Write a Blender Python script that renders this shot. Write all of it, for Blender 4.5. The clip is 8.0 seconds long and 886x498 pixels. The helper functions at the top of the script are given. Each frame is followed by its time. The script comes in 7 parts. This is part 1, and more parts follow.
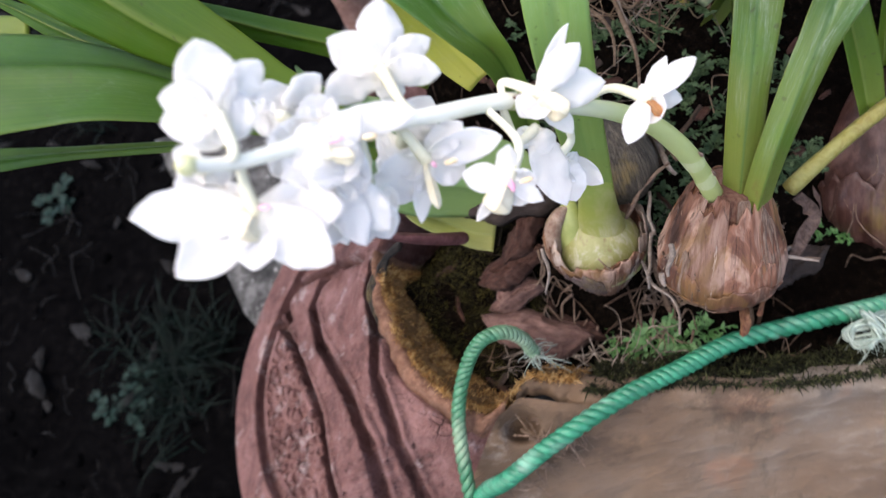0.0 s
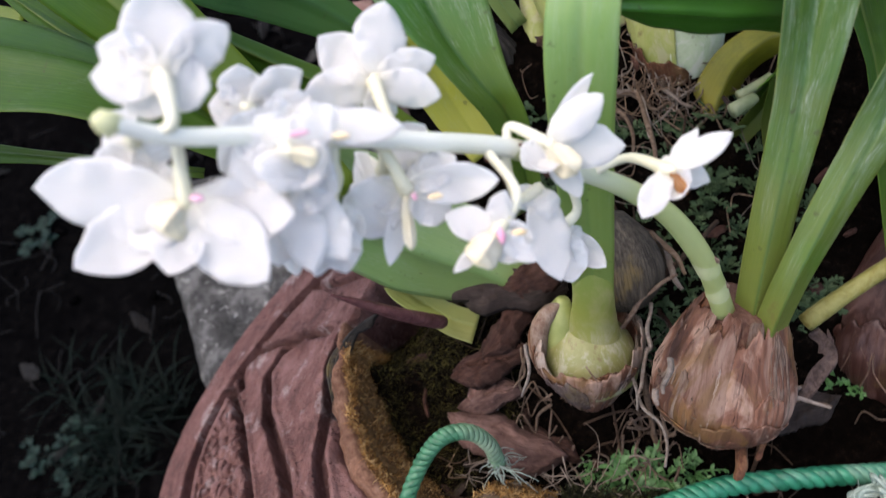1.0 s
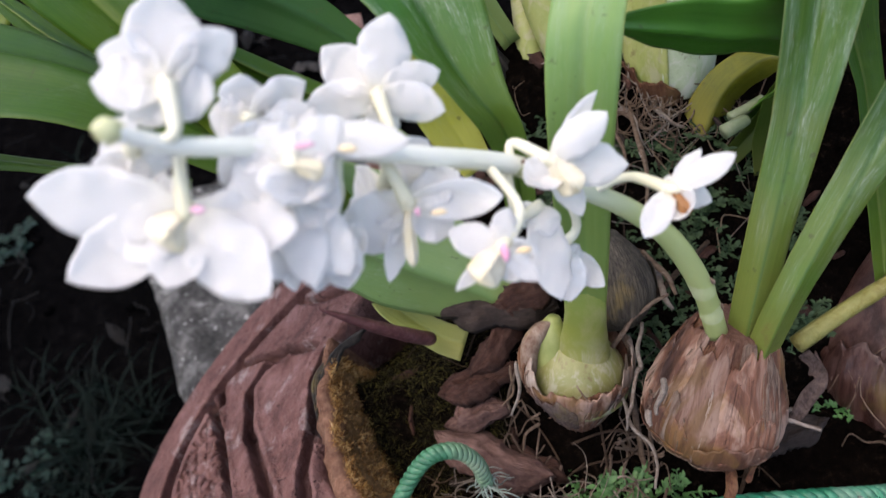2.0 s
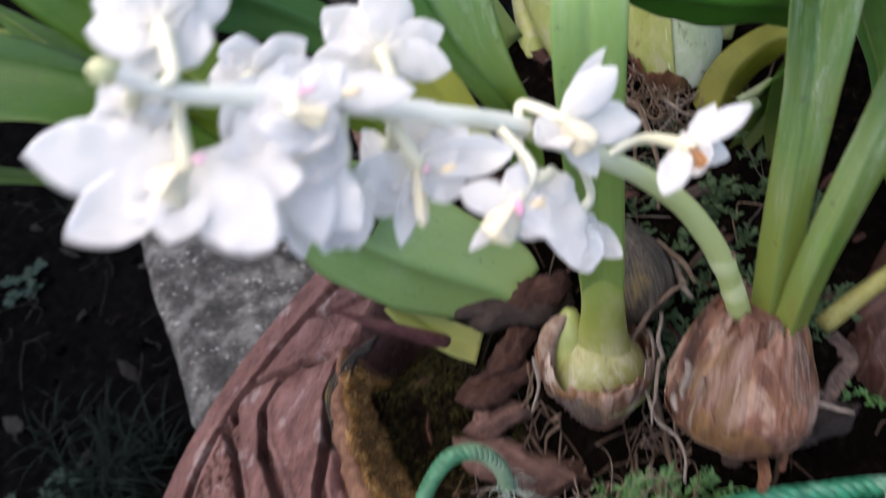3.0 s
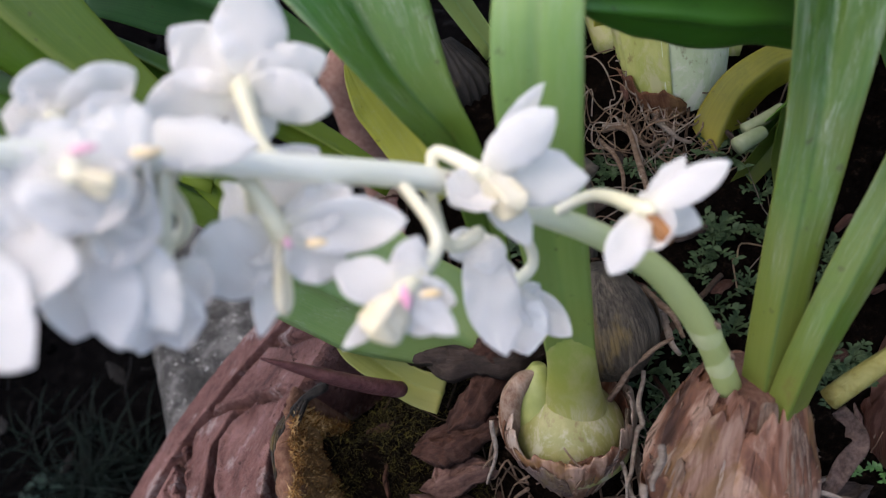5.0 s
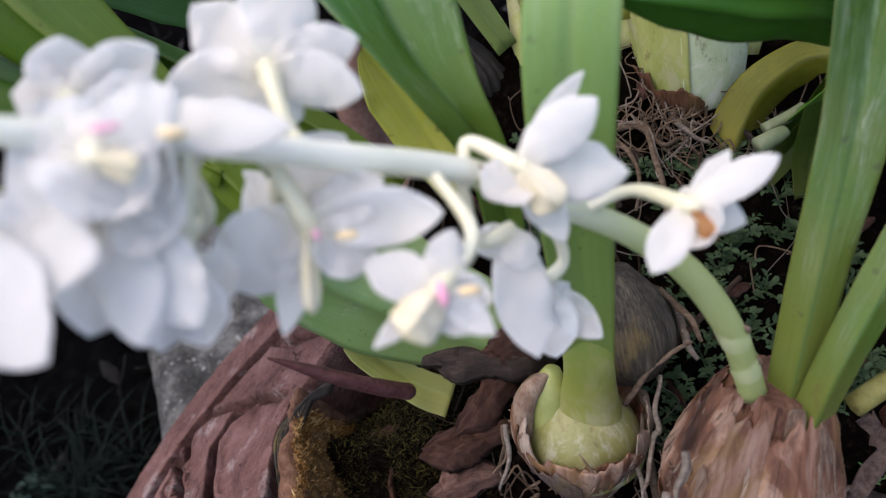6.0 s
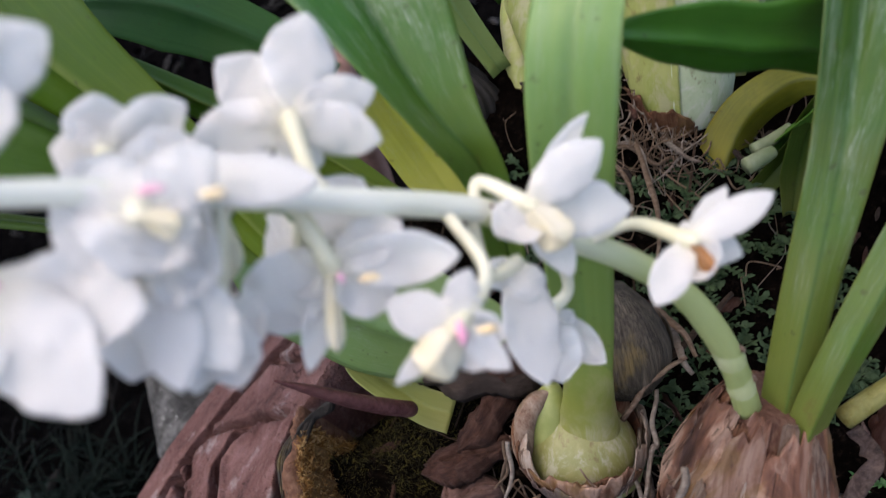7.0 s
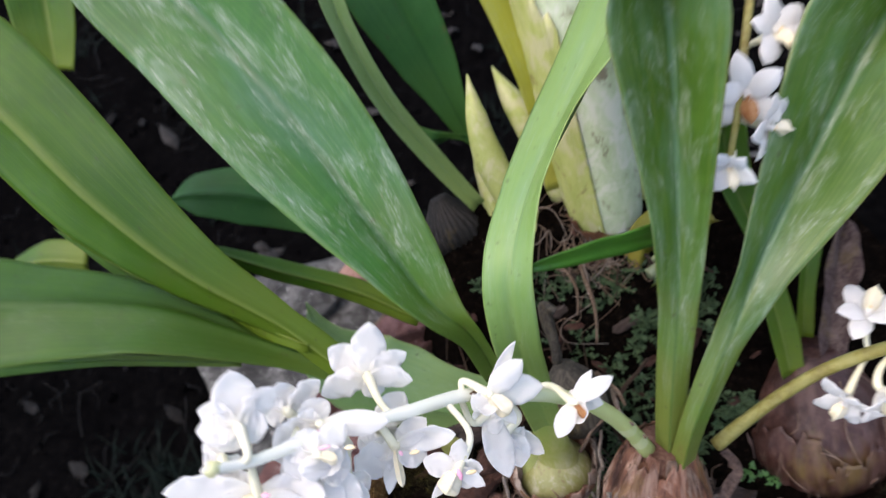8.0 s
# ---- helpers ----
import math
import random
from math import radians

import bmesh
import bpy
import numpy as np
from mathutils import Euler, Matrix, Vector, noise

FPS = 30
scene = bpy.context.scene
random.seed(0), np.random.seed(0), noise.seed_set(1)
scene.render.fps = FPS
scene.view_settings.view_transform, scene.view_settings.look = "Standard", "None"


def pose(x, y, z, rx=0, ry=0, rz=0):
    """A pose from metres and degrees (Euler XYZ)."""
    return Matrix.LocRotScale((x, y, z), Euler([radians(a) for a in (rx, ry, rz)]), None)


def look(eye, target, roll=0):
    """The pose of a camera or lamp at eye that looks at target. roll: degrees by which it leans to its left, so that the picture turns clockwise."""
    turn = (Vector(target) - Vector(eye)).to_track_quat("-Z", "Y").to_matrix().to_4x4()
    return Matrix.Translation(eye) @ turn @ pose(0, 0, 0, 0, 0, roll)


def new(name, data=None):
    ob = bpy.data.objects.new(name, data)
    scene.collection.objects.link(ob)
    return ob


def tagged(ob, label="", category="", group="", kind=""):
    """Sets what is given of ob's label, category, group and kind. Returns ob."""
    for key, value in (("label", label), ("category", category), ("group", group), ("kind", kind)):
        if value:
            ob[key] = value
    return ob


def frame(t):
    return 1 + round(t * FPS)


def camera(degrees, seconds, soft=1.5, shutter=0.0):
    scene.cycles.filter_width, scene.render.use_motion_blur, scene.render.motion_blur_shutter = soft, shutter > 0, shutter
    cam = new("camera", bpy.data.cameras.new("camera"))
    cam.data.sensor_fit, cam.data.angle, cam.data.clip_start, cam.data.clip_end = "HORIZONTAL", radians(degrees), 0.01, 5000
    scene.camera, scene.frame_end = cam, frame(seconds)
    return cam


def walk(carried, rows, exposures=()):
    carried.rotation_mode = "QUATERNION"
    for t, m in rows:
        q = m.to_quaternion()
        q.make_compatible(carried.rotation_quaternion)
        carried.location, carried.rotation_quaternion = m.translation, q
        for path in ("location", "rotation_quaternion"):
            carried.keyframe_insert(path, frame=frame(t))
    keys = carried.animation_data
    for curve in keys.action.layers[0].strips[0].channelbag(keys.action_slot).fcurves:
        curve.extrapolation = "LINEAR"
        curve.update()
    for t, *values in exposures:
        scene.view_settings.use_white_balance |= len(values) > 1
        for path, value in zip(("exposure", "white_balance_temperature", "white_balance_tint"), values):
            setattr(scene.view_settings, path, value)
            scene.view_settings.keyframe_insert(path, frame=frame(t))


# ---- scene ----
cam = camera(59.47, 8.0, soft=1.2, shutter=0.5)
cam.data.dof.use_dof, cam.data.dof.focus_distance, cam.data.dof.aperture_fstop = True, 0.27, 14.0
PATH = [
    (0.0, (0.0801, 0.1599, 0.7260), (-0.1131, 0.5730, -0.1639), -37.68),
    (0.5, (0.0816, 0.1626, 0.6892), (-0.0981, 0.6416, -0.1700), -28.89),
    (1.0, (0.0764, 0.1615, 0.6915), (-0.0809, 0.6999, -0.1364), -20.52),
    (1.5, (0.0718, 0.1730, 0.6888), (-0.0707, 0.7269, -0.1315), -17.65),
    (1.7, (0.0738, 0.1727, 0.6893), (-0.0635, 0.7178, -0.1377), -17.62),
    (2.8, (0.0585, 0.1263, 0.6906), (-0.0432, 0.7210, -0.1069), -15.32),
    (3.0, (0.0678, 0.1540, 0.6768), (-0.0656, 0.7480, -0.1165), -18.91),
    (3.5, (0.0717, 0.1777, 0.6729), (-0.0735, 0.7904, -0.1039), -17.58),
    (4.0, (0.0821, 0.1842, 0.6625), (-0.0760, 0.7781, -0.1264), -18.93),
    (4.2, (0.0864, 0.1828, 0.6584), (-0.0808, 0.7666, -0.1361), -19.94),
    (5.3, (0.0884, 0.1900, 0.6495), (-0.0726, 0.7798, -0.1419), -19.09),
    (5.5, (0.0850, 0.1907, 0.6473), (-0.0728, 0.7805, -0.1447), -18.72),
    (6.0, (0.0808, 0.1911, 0.6475), (-0.0751, 0.7816, -0.1443), -18.16),
    (6.5, (0.0784, 0.1886, 0.6468), (-0.0655, 0.7781, -0.1480), -17.60),
    (7.0, (0.0779, 0.1916, 0.6562), (-0.0604, 0.7883, -0.1342), -17.57),
    (7.5, (0.0877, 0.1876, 0.7033), (-0.0624, 0.7705, -0.0952), -20.90),
    (8.0, (0.1123, 0.1732, 0.7937), (-0.0493, 0.7299, -0.0212), -25.83),
]
EXPOSURES = [(0.0, 2.08, 6750, 13), (0.6, 1.88, 6750, 13), (1.5, 1.68, 6750, 13), (2.9, 1.76, 6750, 13), (3.4, 1.66, 6750, 13), (4.0, 1.52, 6750, 13), (6.6, 1.56, 6750, 13), (7.5, 1.40, 6750, 13), (8.0, 1.78, 6750, 13)]
walk(cam, [(t, look(eye, target, roll)) for t, eye, target, roll in PATH], EXPOSURES)

# ---- sky and sun: soft daylight in open shade ----
world = bpy.data.worlds.new("world")
scene.world = world
world.use_nodes = True
wn = world.node_tree.nodes
sky = wn.new("ShaderNodeTexSky")
sky.sky_type, sky.sun_disc = "NISHITA", False
sky.sun_elevation, sky.sun_rotation = radians(71), radians(-97)
sky.air_density, sky.dust_density, sky.ozone_density = 0.75, 3.0, 0.4
wn["Background"].inputs["Strength"].default_value = 0.15
world.node_tree.links.new(sky.outputs["Color"], wn["Background"].inputs["Color"])
sun = bpy.data.lights.new("sun", "SUN")
sun.energy, sun.angle, sun.color = 0.34, radians(85), (1.0, 0.98, 0.96)
sun_ob = new("sun", sun)
sun_ob.matrix_world = look((-0.4, -0.05, 1.2), (0, 0, 0))


# ---- materials ----
class Mat:
    """A node material under construction."""

    def __init__(self, name, rough=0.6, metal=0.0, spec=0.5):
        self.m = bpy.data.materials.new(name)
        self.m.use_nodes = True
        self.t = self.m.node_tree
        self.b = self.t.nodes["Principled BSDF"]
        self.b.inputs["Roughness"].default_value = rough
        self.b.inputs["Metallic"].default_value = metal
        self.b.inputs["Specular IOR Level"].default_value = spec
        self.coord = self.t.nodes.new("ShaderNodeTexCoord")

    def n(self, kind, **inputs):
        node = self.t.nodes.new("ShaderNode" + kind)
        for k, v in inputs.items():
            s = node.inputs[k.replace("_", " ")]
            if hasattr(v, "is_output"):
                self.t.links.new(v, s)
            else:
                s.default_value = v
        return node

    def space(self, where="Object", scale=(1, 1, 1)):
        return self.n("Mapping", Vector=self.coord.outputs[where], Scale=scale).outputs[0]

    def noise(self, scale, where="Object", stretch=(1, 1, 1), detail=4.0, rough=0.55, warp=0.0):
        return self.n("TexNoise", Vector=self.space(where, stretch), Scale=scale, Detail=detail, Roughness=rough, Distortion=warp).outputs["Fac"]

    def ramp(self, fac, *stops):
        node = self.n("ValToRGB", Fac=fac)
        el = node.color_ramp.elements
        while len(el) < len(stops):
            el.new(0.5)
        for e, (p, c) in zip(el, stops):
            e.position = p
            e.color = (*c, 1) if len(c) == 3 else c
        return node.outputs[0]

    def grey(self, fac, a, b, lo=0.0, hi=1.0):
        node = self.n("MapRange", Value=fac)
        for k, v in (("From Min", a), ("From Max", b), ("To Min", lo), ("To Max", hi)):
            node.inputs[k].default_value = v
        return node.outputs[0]

    def mix(self, fac, a, b, mode="MIX"):
        node = self.t.nodes.new("ShaderNodeMix")
        node.data_type, node.blend_type = "RGBA", mode
        for s, v in ((node.inputs[0], fac), (node.inputs[6], a), (node.inputs[7], b)):
            if hasattr(v, "is_output"):
                self.t.links.new(v, s)
            else:
                s.default_value = v if isinstance(v, float) else (*v, 1)
        return node.outputs[2]

    def vary(self, colour, amount=0.2):
        """Each object a little lighter or darker."""
        r = self.n("ObjectInfo").outputs["Random"]
        return self.mix(1.0, colour, self.ramp(r, (0, (1 - amount,) * 3), (1, (1 + amount * 0.4,) * 3)), "MULTIPLY")

    def bump(self, height, strength=0.3, distance=0.002):
        node = self.n("Bump", Height=height, Strength=strength, Distance=distance)
        self.t.links.new(node.outputs[0], self.b.inputs["Normal"])
        return node.outputs[0]

    def set(self, **inputs):
        for k, v in inputs.items():
            s = self.b.inputs[k.replace("_", " ")]
            if hasattr(v, "is_output"):
                self.t.links.new(v, s)
            else:
                s.default_value = v
        return self

    def thin(self, colour, share):
        """Lets part of the light pass through a thin tissue."""
        tr = self.n("BsdfTranslucent")
        if hasattr(colour, "is_output"):
            self.t.links.new(colour, tr.inputs["Color"])
        else:
            tr.inputs["Color"].default_value = (*colour, 1)
        mx = self.n("MixShader", Fac=share)
        self.t.links.new(self.b.outputs[0], mx.inputs[1])
        self.t.links.new(tr.outputs[0], mx.inputs[2])
        self.t.links.new(mx.outputs[0], self.t.nodes["Material Output"].inputs["Surface"])
        return self


def leaf_material(name, deep, light, yellow, rough=0.36, scurf=0.0, along=1.0, midrib=None, sky_sheen=0.0, tip=0.0, spec=0.48):
    """Leaf blade: faint length-wise veins, mottled, yellower towards the base, worn waxy scurf, a painted bluish sky
    sheen. UV: x across, y along from the base, in shares.
    """
    m = Mat(name, rough, spec=spec)
    veins = m.noise(1.0, "UV", (62, 0.55, 1), 5.0, 0.72)
    broad = m.noise(22.0, "Object", (1, 1, 1), 5.0, 0.6, 0.6)
    mottle = m.noise(130.0, "Object", (1, 1, 1), 5.0, 0.7)
    c = m.mix(m.grey(broad, 0.32, 0.7), deep, light)
    c = m.mix(m.grey(veins, 0.47, 0.66, 0, 0.55), c, tuple(0.6 * a + 0.4 * b for a, b in zip(light, yellow)))
    c = m.mix(m.grey(veins, 0.44, 0.30, 0, 0.42), c, deep)
    c = m.mix(m.grey(mottle, 0.5, 0.3, 0, 0.5), c, deep)
    y = m.n("SeparateXYZ", Vector=m.coord.outputs["UV"]).outputs
    reach = m.n("Math", Value=y["Y"])
    reach.operation = "ADD"
    m.t.links.new(m.grey(broad, 0.3, 0.7, -0.1, 0.1), reach.inputs[1])
    c = m.mix(m.grey(reach.outputs[0], 0.0, 0.46 * along, 0.9, 0.0), c, yellow)
    rim = m.ramp(y["X"], (0.0, (0.45,) * 3), (0.025, (0, 0, 0)), (0.975, (0, 0, 0)), (1.0, (0.45,) * 3))
    c = m.mix(rim, c, yellow)
    # Pale midribs are leaf colour; dark ones put the fold's shade into it.
    keel = m.ramp(y["X"], (0.43, (0, 0, 0)), (0.49, (0.55,) * 3), (0.51, (0.55,) * 3), (0.55, (0, 0, 0)))
    c = m.mix(keel, c, midrib or deep)
    if tip:
        c = m.mix(m.grey(reach.outputs[0], 0.35, 0.75, 0.0, tip), c, yellow)
    # Bluish sky sheen painted on the outer leaf as noise patches of pale colour.
    if sky_sheen:
        sheen_noise = m.noise(1.0, "UV", (3.0, 5.0, 1), 5.0, 0.6, 0.4)
        up = m.n("Math", Value=m.grey(sheen_noise, 0.46, 0.68, 0, sky_sheen))
        up.operation = "MULTIPLY"
        m.t.links.new(m.grey(y["Y"], 0.40, 0.60), up.inputs[1])
        c = m.mix(up.outputs[0], c, (0.125, 0.255, 0.185))
    gloss = m.grey(mottle, 0.3, 0.7, rough - 0.06, rough + 0.12)
    if scurf:
        patch = m.noise(1.0, "UV", (5, 11, 1), 7.0, 0.75, 0.8)
        film = m.grey(patch, 0.50, 0.68, 0, scurf * 0.75)
        dash = m.noise(1.0, "UV", (44, 26, 1), 4.0, 0.65, 0.5)
        both = m.n("Math", Value=m.grey(dash, 0.54, 0.66))
        both.operation = "MULTIPLY"
        m.t.links.new(m.grey(patch, 0.44, 0.6), both.inputs[1])
        far = m.grey(y["Y"], 0.22, 0.4)
        fade = m.n("Math", Value=film)
        fade.operation = "MULTIPLY"
        m.t.links.new(far, fade.inputs[1])
        film = fade.outputs[0]
        fade = m.n("Math", Value=both.outputs[0])
        fade.operation = "MULTIPLY"
        m.t.links.new(far, fade.inputs[1])
        both = fade
        c = m.mix(film, c, (0.27, 0.35, 0.25))
        c = m.mix(m.grey(both.outputs[0], 0, 1, 0, scurf), c, (0.42, 0.47, 0.38))
    spot = m.noise(300.0, "Object", (1, 1, 1), 2.0)
    c = m.mix(m.grey(spot, 0.68, 0.74, 0, 0.5), c, (0.04, 0.035, 0.015))
    stain = m.noise(45.0, "Object", (1, 1, 1), 6.0, 0.75)
    c = m.mix(m.grey(stain, 0.66, 0.74, 0, 0.55), c, (0.13, 0.085, 0.03))
    m.set(Base_Color=c, Roughness=gloss)
    m.bump(m.mix(0.5, veins, mottle), 0.3, 0.0005)
    return m.thin(m.mix(0.6, c, yellow), 0.26).m


MAT = {}
MAT["leaf"] = leaf_material("leaf green", (0.020, 0.090, 0.008), (0.040, 0.152, 0.018), (0.145, 0.220, 0.034), 0.36, 0.6, 1.0, (0.014, 0.066, 0.007), 0.34)
MAT["leaf_young"] = leaf_material("younger leaf green", (0.030, 0.086, 0.007), (0.060, 0.146, 0.014), (0.222, 0.228, 0.052), 0.36, 0.5, 1.0, (0.020, 0.078, 0.008), 0.34)
MAT["leaf_pale"] = leaf_material("leaf pale green", (0.105, 0.20, 0.062), (0.15, 0.255, 0.09), (0.22, 0.29, 0.085), 0.40, 0.25)
MAT["leaf_olive"] = leaf_material("leaf olive green", (0.022, 0.078, 0.002), (0.046, 0.124, 0.005), (0.115, 0.165, 0.010), 0.48, 0.05, 1.0, (0.15, 0.20, 0.035), spec=0.34)
# Leaf green darkened and dulled to hold back the sky's brightness on flat blades.
MAT["leaf_darkened"] = leaf_material("darkened leaf green", (0.018, 0.066, 0.004), (0.038, 0.106, 0.009), (0.09, 0.135, 0.014), 0.50, 0.05, spec=0.3)
MAT["leaf_strap"] = leaf_material("strap leaf", (0.122, 0.256, 0.062), (0.155, 0.300, 0.090), (0.235, 0.275, 0.056), 0.4, 0.2, 1.1, (0.16, 0.27, 0.07), 0.25, 0.25)
MAT["leaf_stub"] = leaf_material("cut leaf stub", (0.15, 0.175, 0.032), (0.21, 0.23, 0.055), (0.24, 0.24, 0.07), 0.45)
MAT["leaf_dark"] = leaf_material("leaf dark green", (0.010, 0.062, 0.012), (0.022, 0.100, 0.020), (0.05, 0.13, 0.02), 0.58, spec=0.28)
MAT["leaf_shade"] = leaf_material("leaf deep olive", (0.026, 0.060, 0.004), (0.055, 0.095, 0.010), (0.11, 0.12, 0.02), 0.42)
MAT["leaf_mid"] = leaf_material("leaf fresh dark green", (0.040, 0.150, 0.012), (0.072, 0.215, 0.022), (0.11, 0.23, 0.03), 0.42)
MAT["leaf_yellow"] = leaf_material("leaf yellowing", (0.30, 0.32, 0.028), (0.39, 0.40, 0.045), (0.42, 0.40, 0.07), 0.42, 0.2)
MAT["leaf_striped"] = leaf_material("leaf base striped", (0.038, 0.062, 0.006), (0.205, 0.205, 0.016), (0.27, 0.23, 0.025), 0.42)


def flesh(name, base, top, rough=0.4, scale=60, thin=0.12, stretch=(1, 1, 0.2), spec=0.5):
    m = Mat(name, rough, spec=spec)
    f = m.noise(scale, "Object", stretch, 4.0)
    c = m.mix(m.grey(f, 0.35, 0.68), base, top)
    m.set(Base_Color=c)
    m.bump(f, 0.25, 0.0006)
    return m.thin(c, thin).m




def stem_material():
    """Green near the bulb, almost white among the flowers."""
    m = Mat("flower stem", 0.42)
    f = m.noise(60, "Object", (1, 1, 0.2), 4.0)
    y = m.n("SeparateXYZ", Vector=m.coord.outputs["UV"]).outputs["Y"]
    c = m.ramp(y, (0.0, (0.43, 0.49, 0.18)), (0.3, (0.52, 0.58, 0.26)), (0.46, (0.89, 0.89, 0.79)), (1.0, (0.90, 0.90, 0.83)))
    c = m.mix(m.grey(f, 0.4, 0.7, 0, 0.2), c, (0.60, 0.66, 0.42))
    m.set(Base_Color=c)
    m.bump(f, 0.25, 0.0006)
    return m.thin(c, 0.35).m


MAT["stem"] = stem_material()


def neck_material(name, *stops):
    """Leaf base: blotched with papery skin and brown specks, its colour changing along UV y from the bulb to the blade."""
    m = Mat(name, 0.44)
    f = m.noise(120, "Object", (1, 1, 0.4), 5.0, 0.65)
    y = m.n("SeparateXYZ", Vector=m.coord.outputs["UV"]).outputs["Y"]
    c = m.ramp(y, *stops)
    c = m.mix(m.grey(f, 0.48, 0.66, 0, 0.5), c, (0.34, 0.31, 0.15))
    p = m.noise(95, "Object", (1, 1, 0.6), 7.0, 0.72, 0.7)
    low = m.grey(y, 0.66, 0.34, 0, 1)
    skin = m.n("Math", Value=m.grey(p, 0.50, 0.60, 0, 0.75))
    skin.operation = "MULTIPLY"
    m.t.links.new(low, skin.inputs[1])
    c = m.mix(skin.outputs[0], c, (0.36, 0.34, 0.25))
    speck = m.n("Math", Value=m.grey(p, 0.43, 0.35, 0, 0.8))
    speck.operation = "MULTIPLY"
    m.t.links.new(low, speck.inputs[1])
    c = m.mix(speck.outputs[0], c, (0.14, 0.085, 0.035))
    m.set(Base_Color=c)
    m.bump(m.mix(0.5, f, p), 0.5, 0.0012)
    return m.thin(c, 0.1).m


MAT["neck"] = neck_material("leaf base neck", (0.0, (0.205, 0.205, 0.066)), (0.38, (0.215, 0.215, 0.060)), (0.7, (0.215, 0.24, 0.045)), (1.0, (0.19, 0.25, 0.055)))
MAT["joint"] = flesh("stem joint", (0.46, 0.51, 0.23), (0.58, 0.60, 0.34), 0.42, 140)
MAT["pedicel"] = flesh("flower stalk", (0.70, 0.68, 0.48), (0.82, 0.80, 0.64), 0.42, thin=0.2)
MAT["bud"] = flesh("bud tip", (0.66, 0.66, 0.34), (0.8, 0.8, 0.5), 0.42, thin=0.2)


def petal_material():
    m = Mat("petal", 0.42)
    f = m.noise(1.0, "UV", (22, 1.5, 1), 3.0)
    y = m.n("SeparateXYZ", Vector=m.coord.outputs["UV"]).outputs["Y"]
    c = m.mix(m.grey(f, 0.3, 0.7), (0.82, 0.816, 0.806), (0.85, 0.846, 0.832))
    c = m.mix(m.grey(y, 0.0, 0.35, 0.55, 0.0), c, (0.86, 0.82, 0.66))
    m.set(Base_Color=c, Sheen_Weight=0.1)
    m.bump(f, 0.10, 0.0002)
    return m.thin(m.mix(0.5, c, (0.99, 0.985, 0.965)), 0.65).m


MAT["petal"] = petal_material()
MAT["lip"] = flesh("flower lip", (0.72, 0.66, 0.45), (0.76, 0.72, 0.58), 0.42, 200, 0.25)
MAT["blush"] = flesh("pink blush", (0.76, 0.36, 0.50), (0.85, 0.58, 0.66), 0.45, 300, 0.2)
MAT["anther"] = flesh("anther cap", (0.74, 0.56, 0.30), (0.82, 0.70, 0.46), 0.45, 300, 0.1)
MAT["withered"] = flesh("withered petal", (0.24, 0.09, 0.025), (0.42, 0.22, 0.09), 0.6, 300, 0.1)


def husk_material(name, dark, mid, pale, scale=70.0, stretch=(1, 1, 0.16), rough=0.7):
    """Papery, fibrous dried sheath, fibres along the local z axis."""
    m = Mat(name, rough, spec=0.3)
    fib = m.noise(scale * 13, "Object", (stretch[0], stretch[1], stretch[2] * 0.5), 5.0, 0.65)
    big = m.noise(scale * 3.0, "Object", (1, 1, 0.22), 5.0, 0.65, 0.6)
    c = m.ramp(big, (0.28, dark), (0.5, mid), (0.72, pale))
    c = m.mix(m.grey(m.noise(scale * 0.8, "Object", (1, 1, 0.5), 5.0, 0.7), 0.56, 0.68, 0, 0.6), c, (0.16, 0.115, 0.035))
    c = m.mix(m.grey(fib, 0.42, 0.75, 0, 0.75), c, pale)
    c = m.mix(m.grey(fib, 0.4, 0.25, 0, 0.6), c, dark)
    m.set(Base_Color=m.vary(c, 0.25), Roughness=rough)
    m.bump(fib, 0.8, 0.0011)
    return m.thin(c, 0.06).m


MAT["husk"] = husk_material("brown husk", (0.026, 0.0095, 0.0055), (0.105, 0.040, 0.023), (0.195, 0.118, 0.083))


def shaggy_husk():
    """Layers of dry papery husk: broad brown, rust and pinkish sheets with fine ribs along the local z axis."""
    m = Mat("shaggy husk", 0.62, spec=0.35)
    sheet = m.noise(74.0, "Object", (1, 1, 0.32), 5.0, 0.6, 0.7)
    patch = m.noise(52.0, "Object", (1, 1, 0.7), 4.0, 0.6, 0.8)
    rib = m.noise(330.0, "Object", (1, 1, 0.05), 5.0, 0.7)
    c = m.ramp(sheet, (0.34, (0.026, 0.009, 0.005)), (0.44, (0.090, 0.038, 0.022)), (0.53, (0.148, 0.064, 0.036)), (0.63, (0.32, 0.205, 0.150)))
    c = m.mix(m.grey(patch, 0.55, 0.63, 0, 0.65), c, (0.175, 0.095, 0.028))
    c = m.mix(m.grey(patch, 0.43, 0.35, 0, 0.4), c, (0.25, 0.16, 0.12))
    c = m.mix(m.grey(rib, 0.43, 0.30, 0, 0.6), c, (0.045, 0.018, 0.011))
    c = m.mix(m.grey(rib, 0.60, 0.74, 0, 0.3), c, (0.30, 0.21, 0.16))
    m.set(Base_Color=m.vary(c, 0.35))
    m.bump(m.mix(0.4, sheet, rib), 0.8, 0.0014)
    return m.thin(c, 0.08).m


MAT["husk_tan"] = shaggy_husk()
MAT["stem_yellow"] = husk_material("yellowing stem", (0.13, 0.085, 0.02), (0.24, 0.215, 0.05), (0.33, 0.32, 0.11), 30, (1, 1, 1), 0.45)
MAT["husk_pale"] = husk_material("pale husk", (0.062, 0.028, 0.016), (0.165, 0.100, 0.066), (0.27, 0.205, 0.155))
MAT["husk_white"] = husk_material("bleached husk", (0.125, 0.07, 0.046), (0.26, 0.19, 0.145), (0.40, 0.34, 0.28))
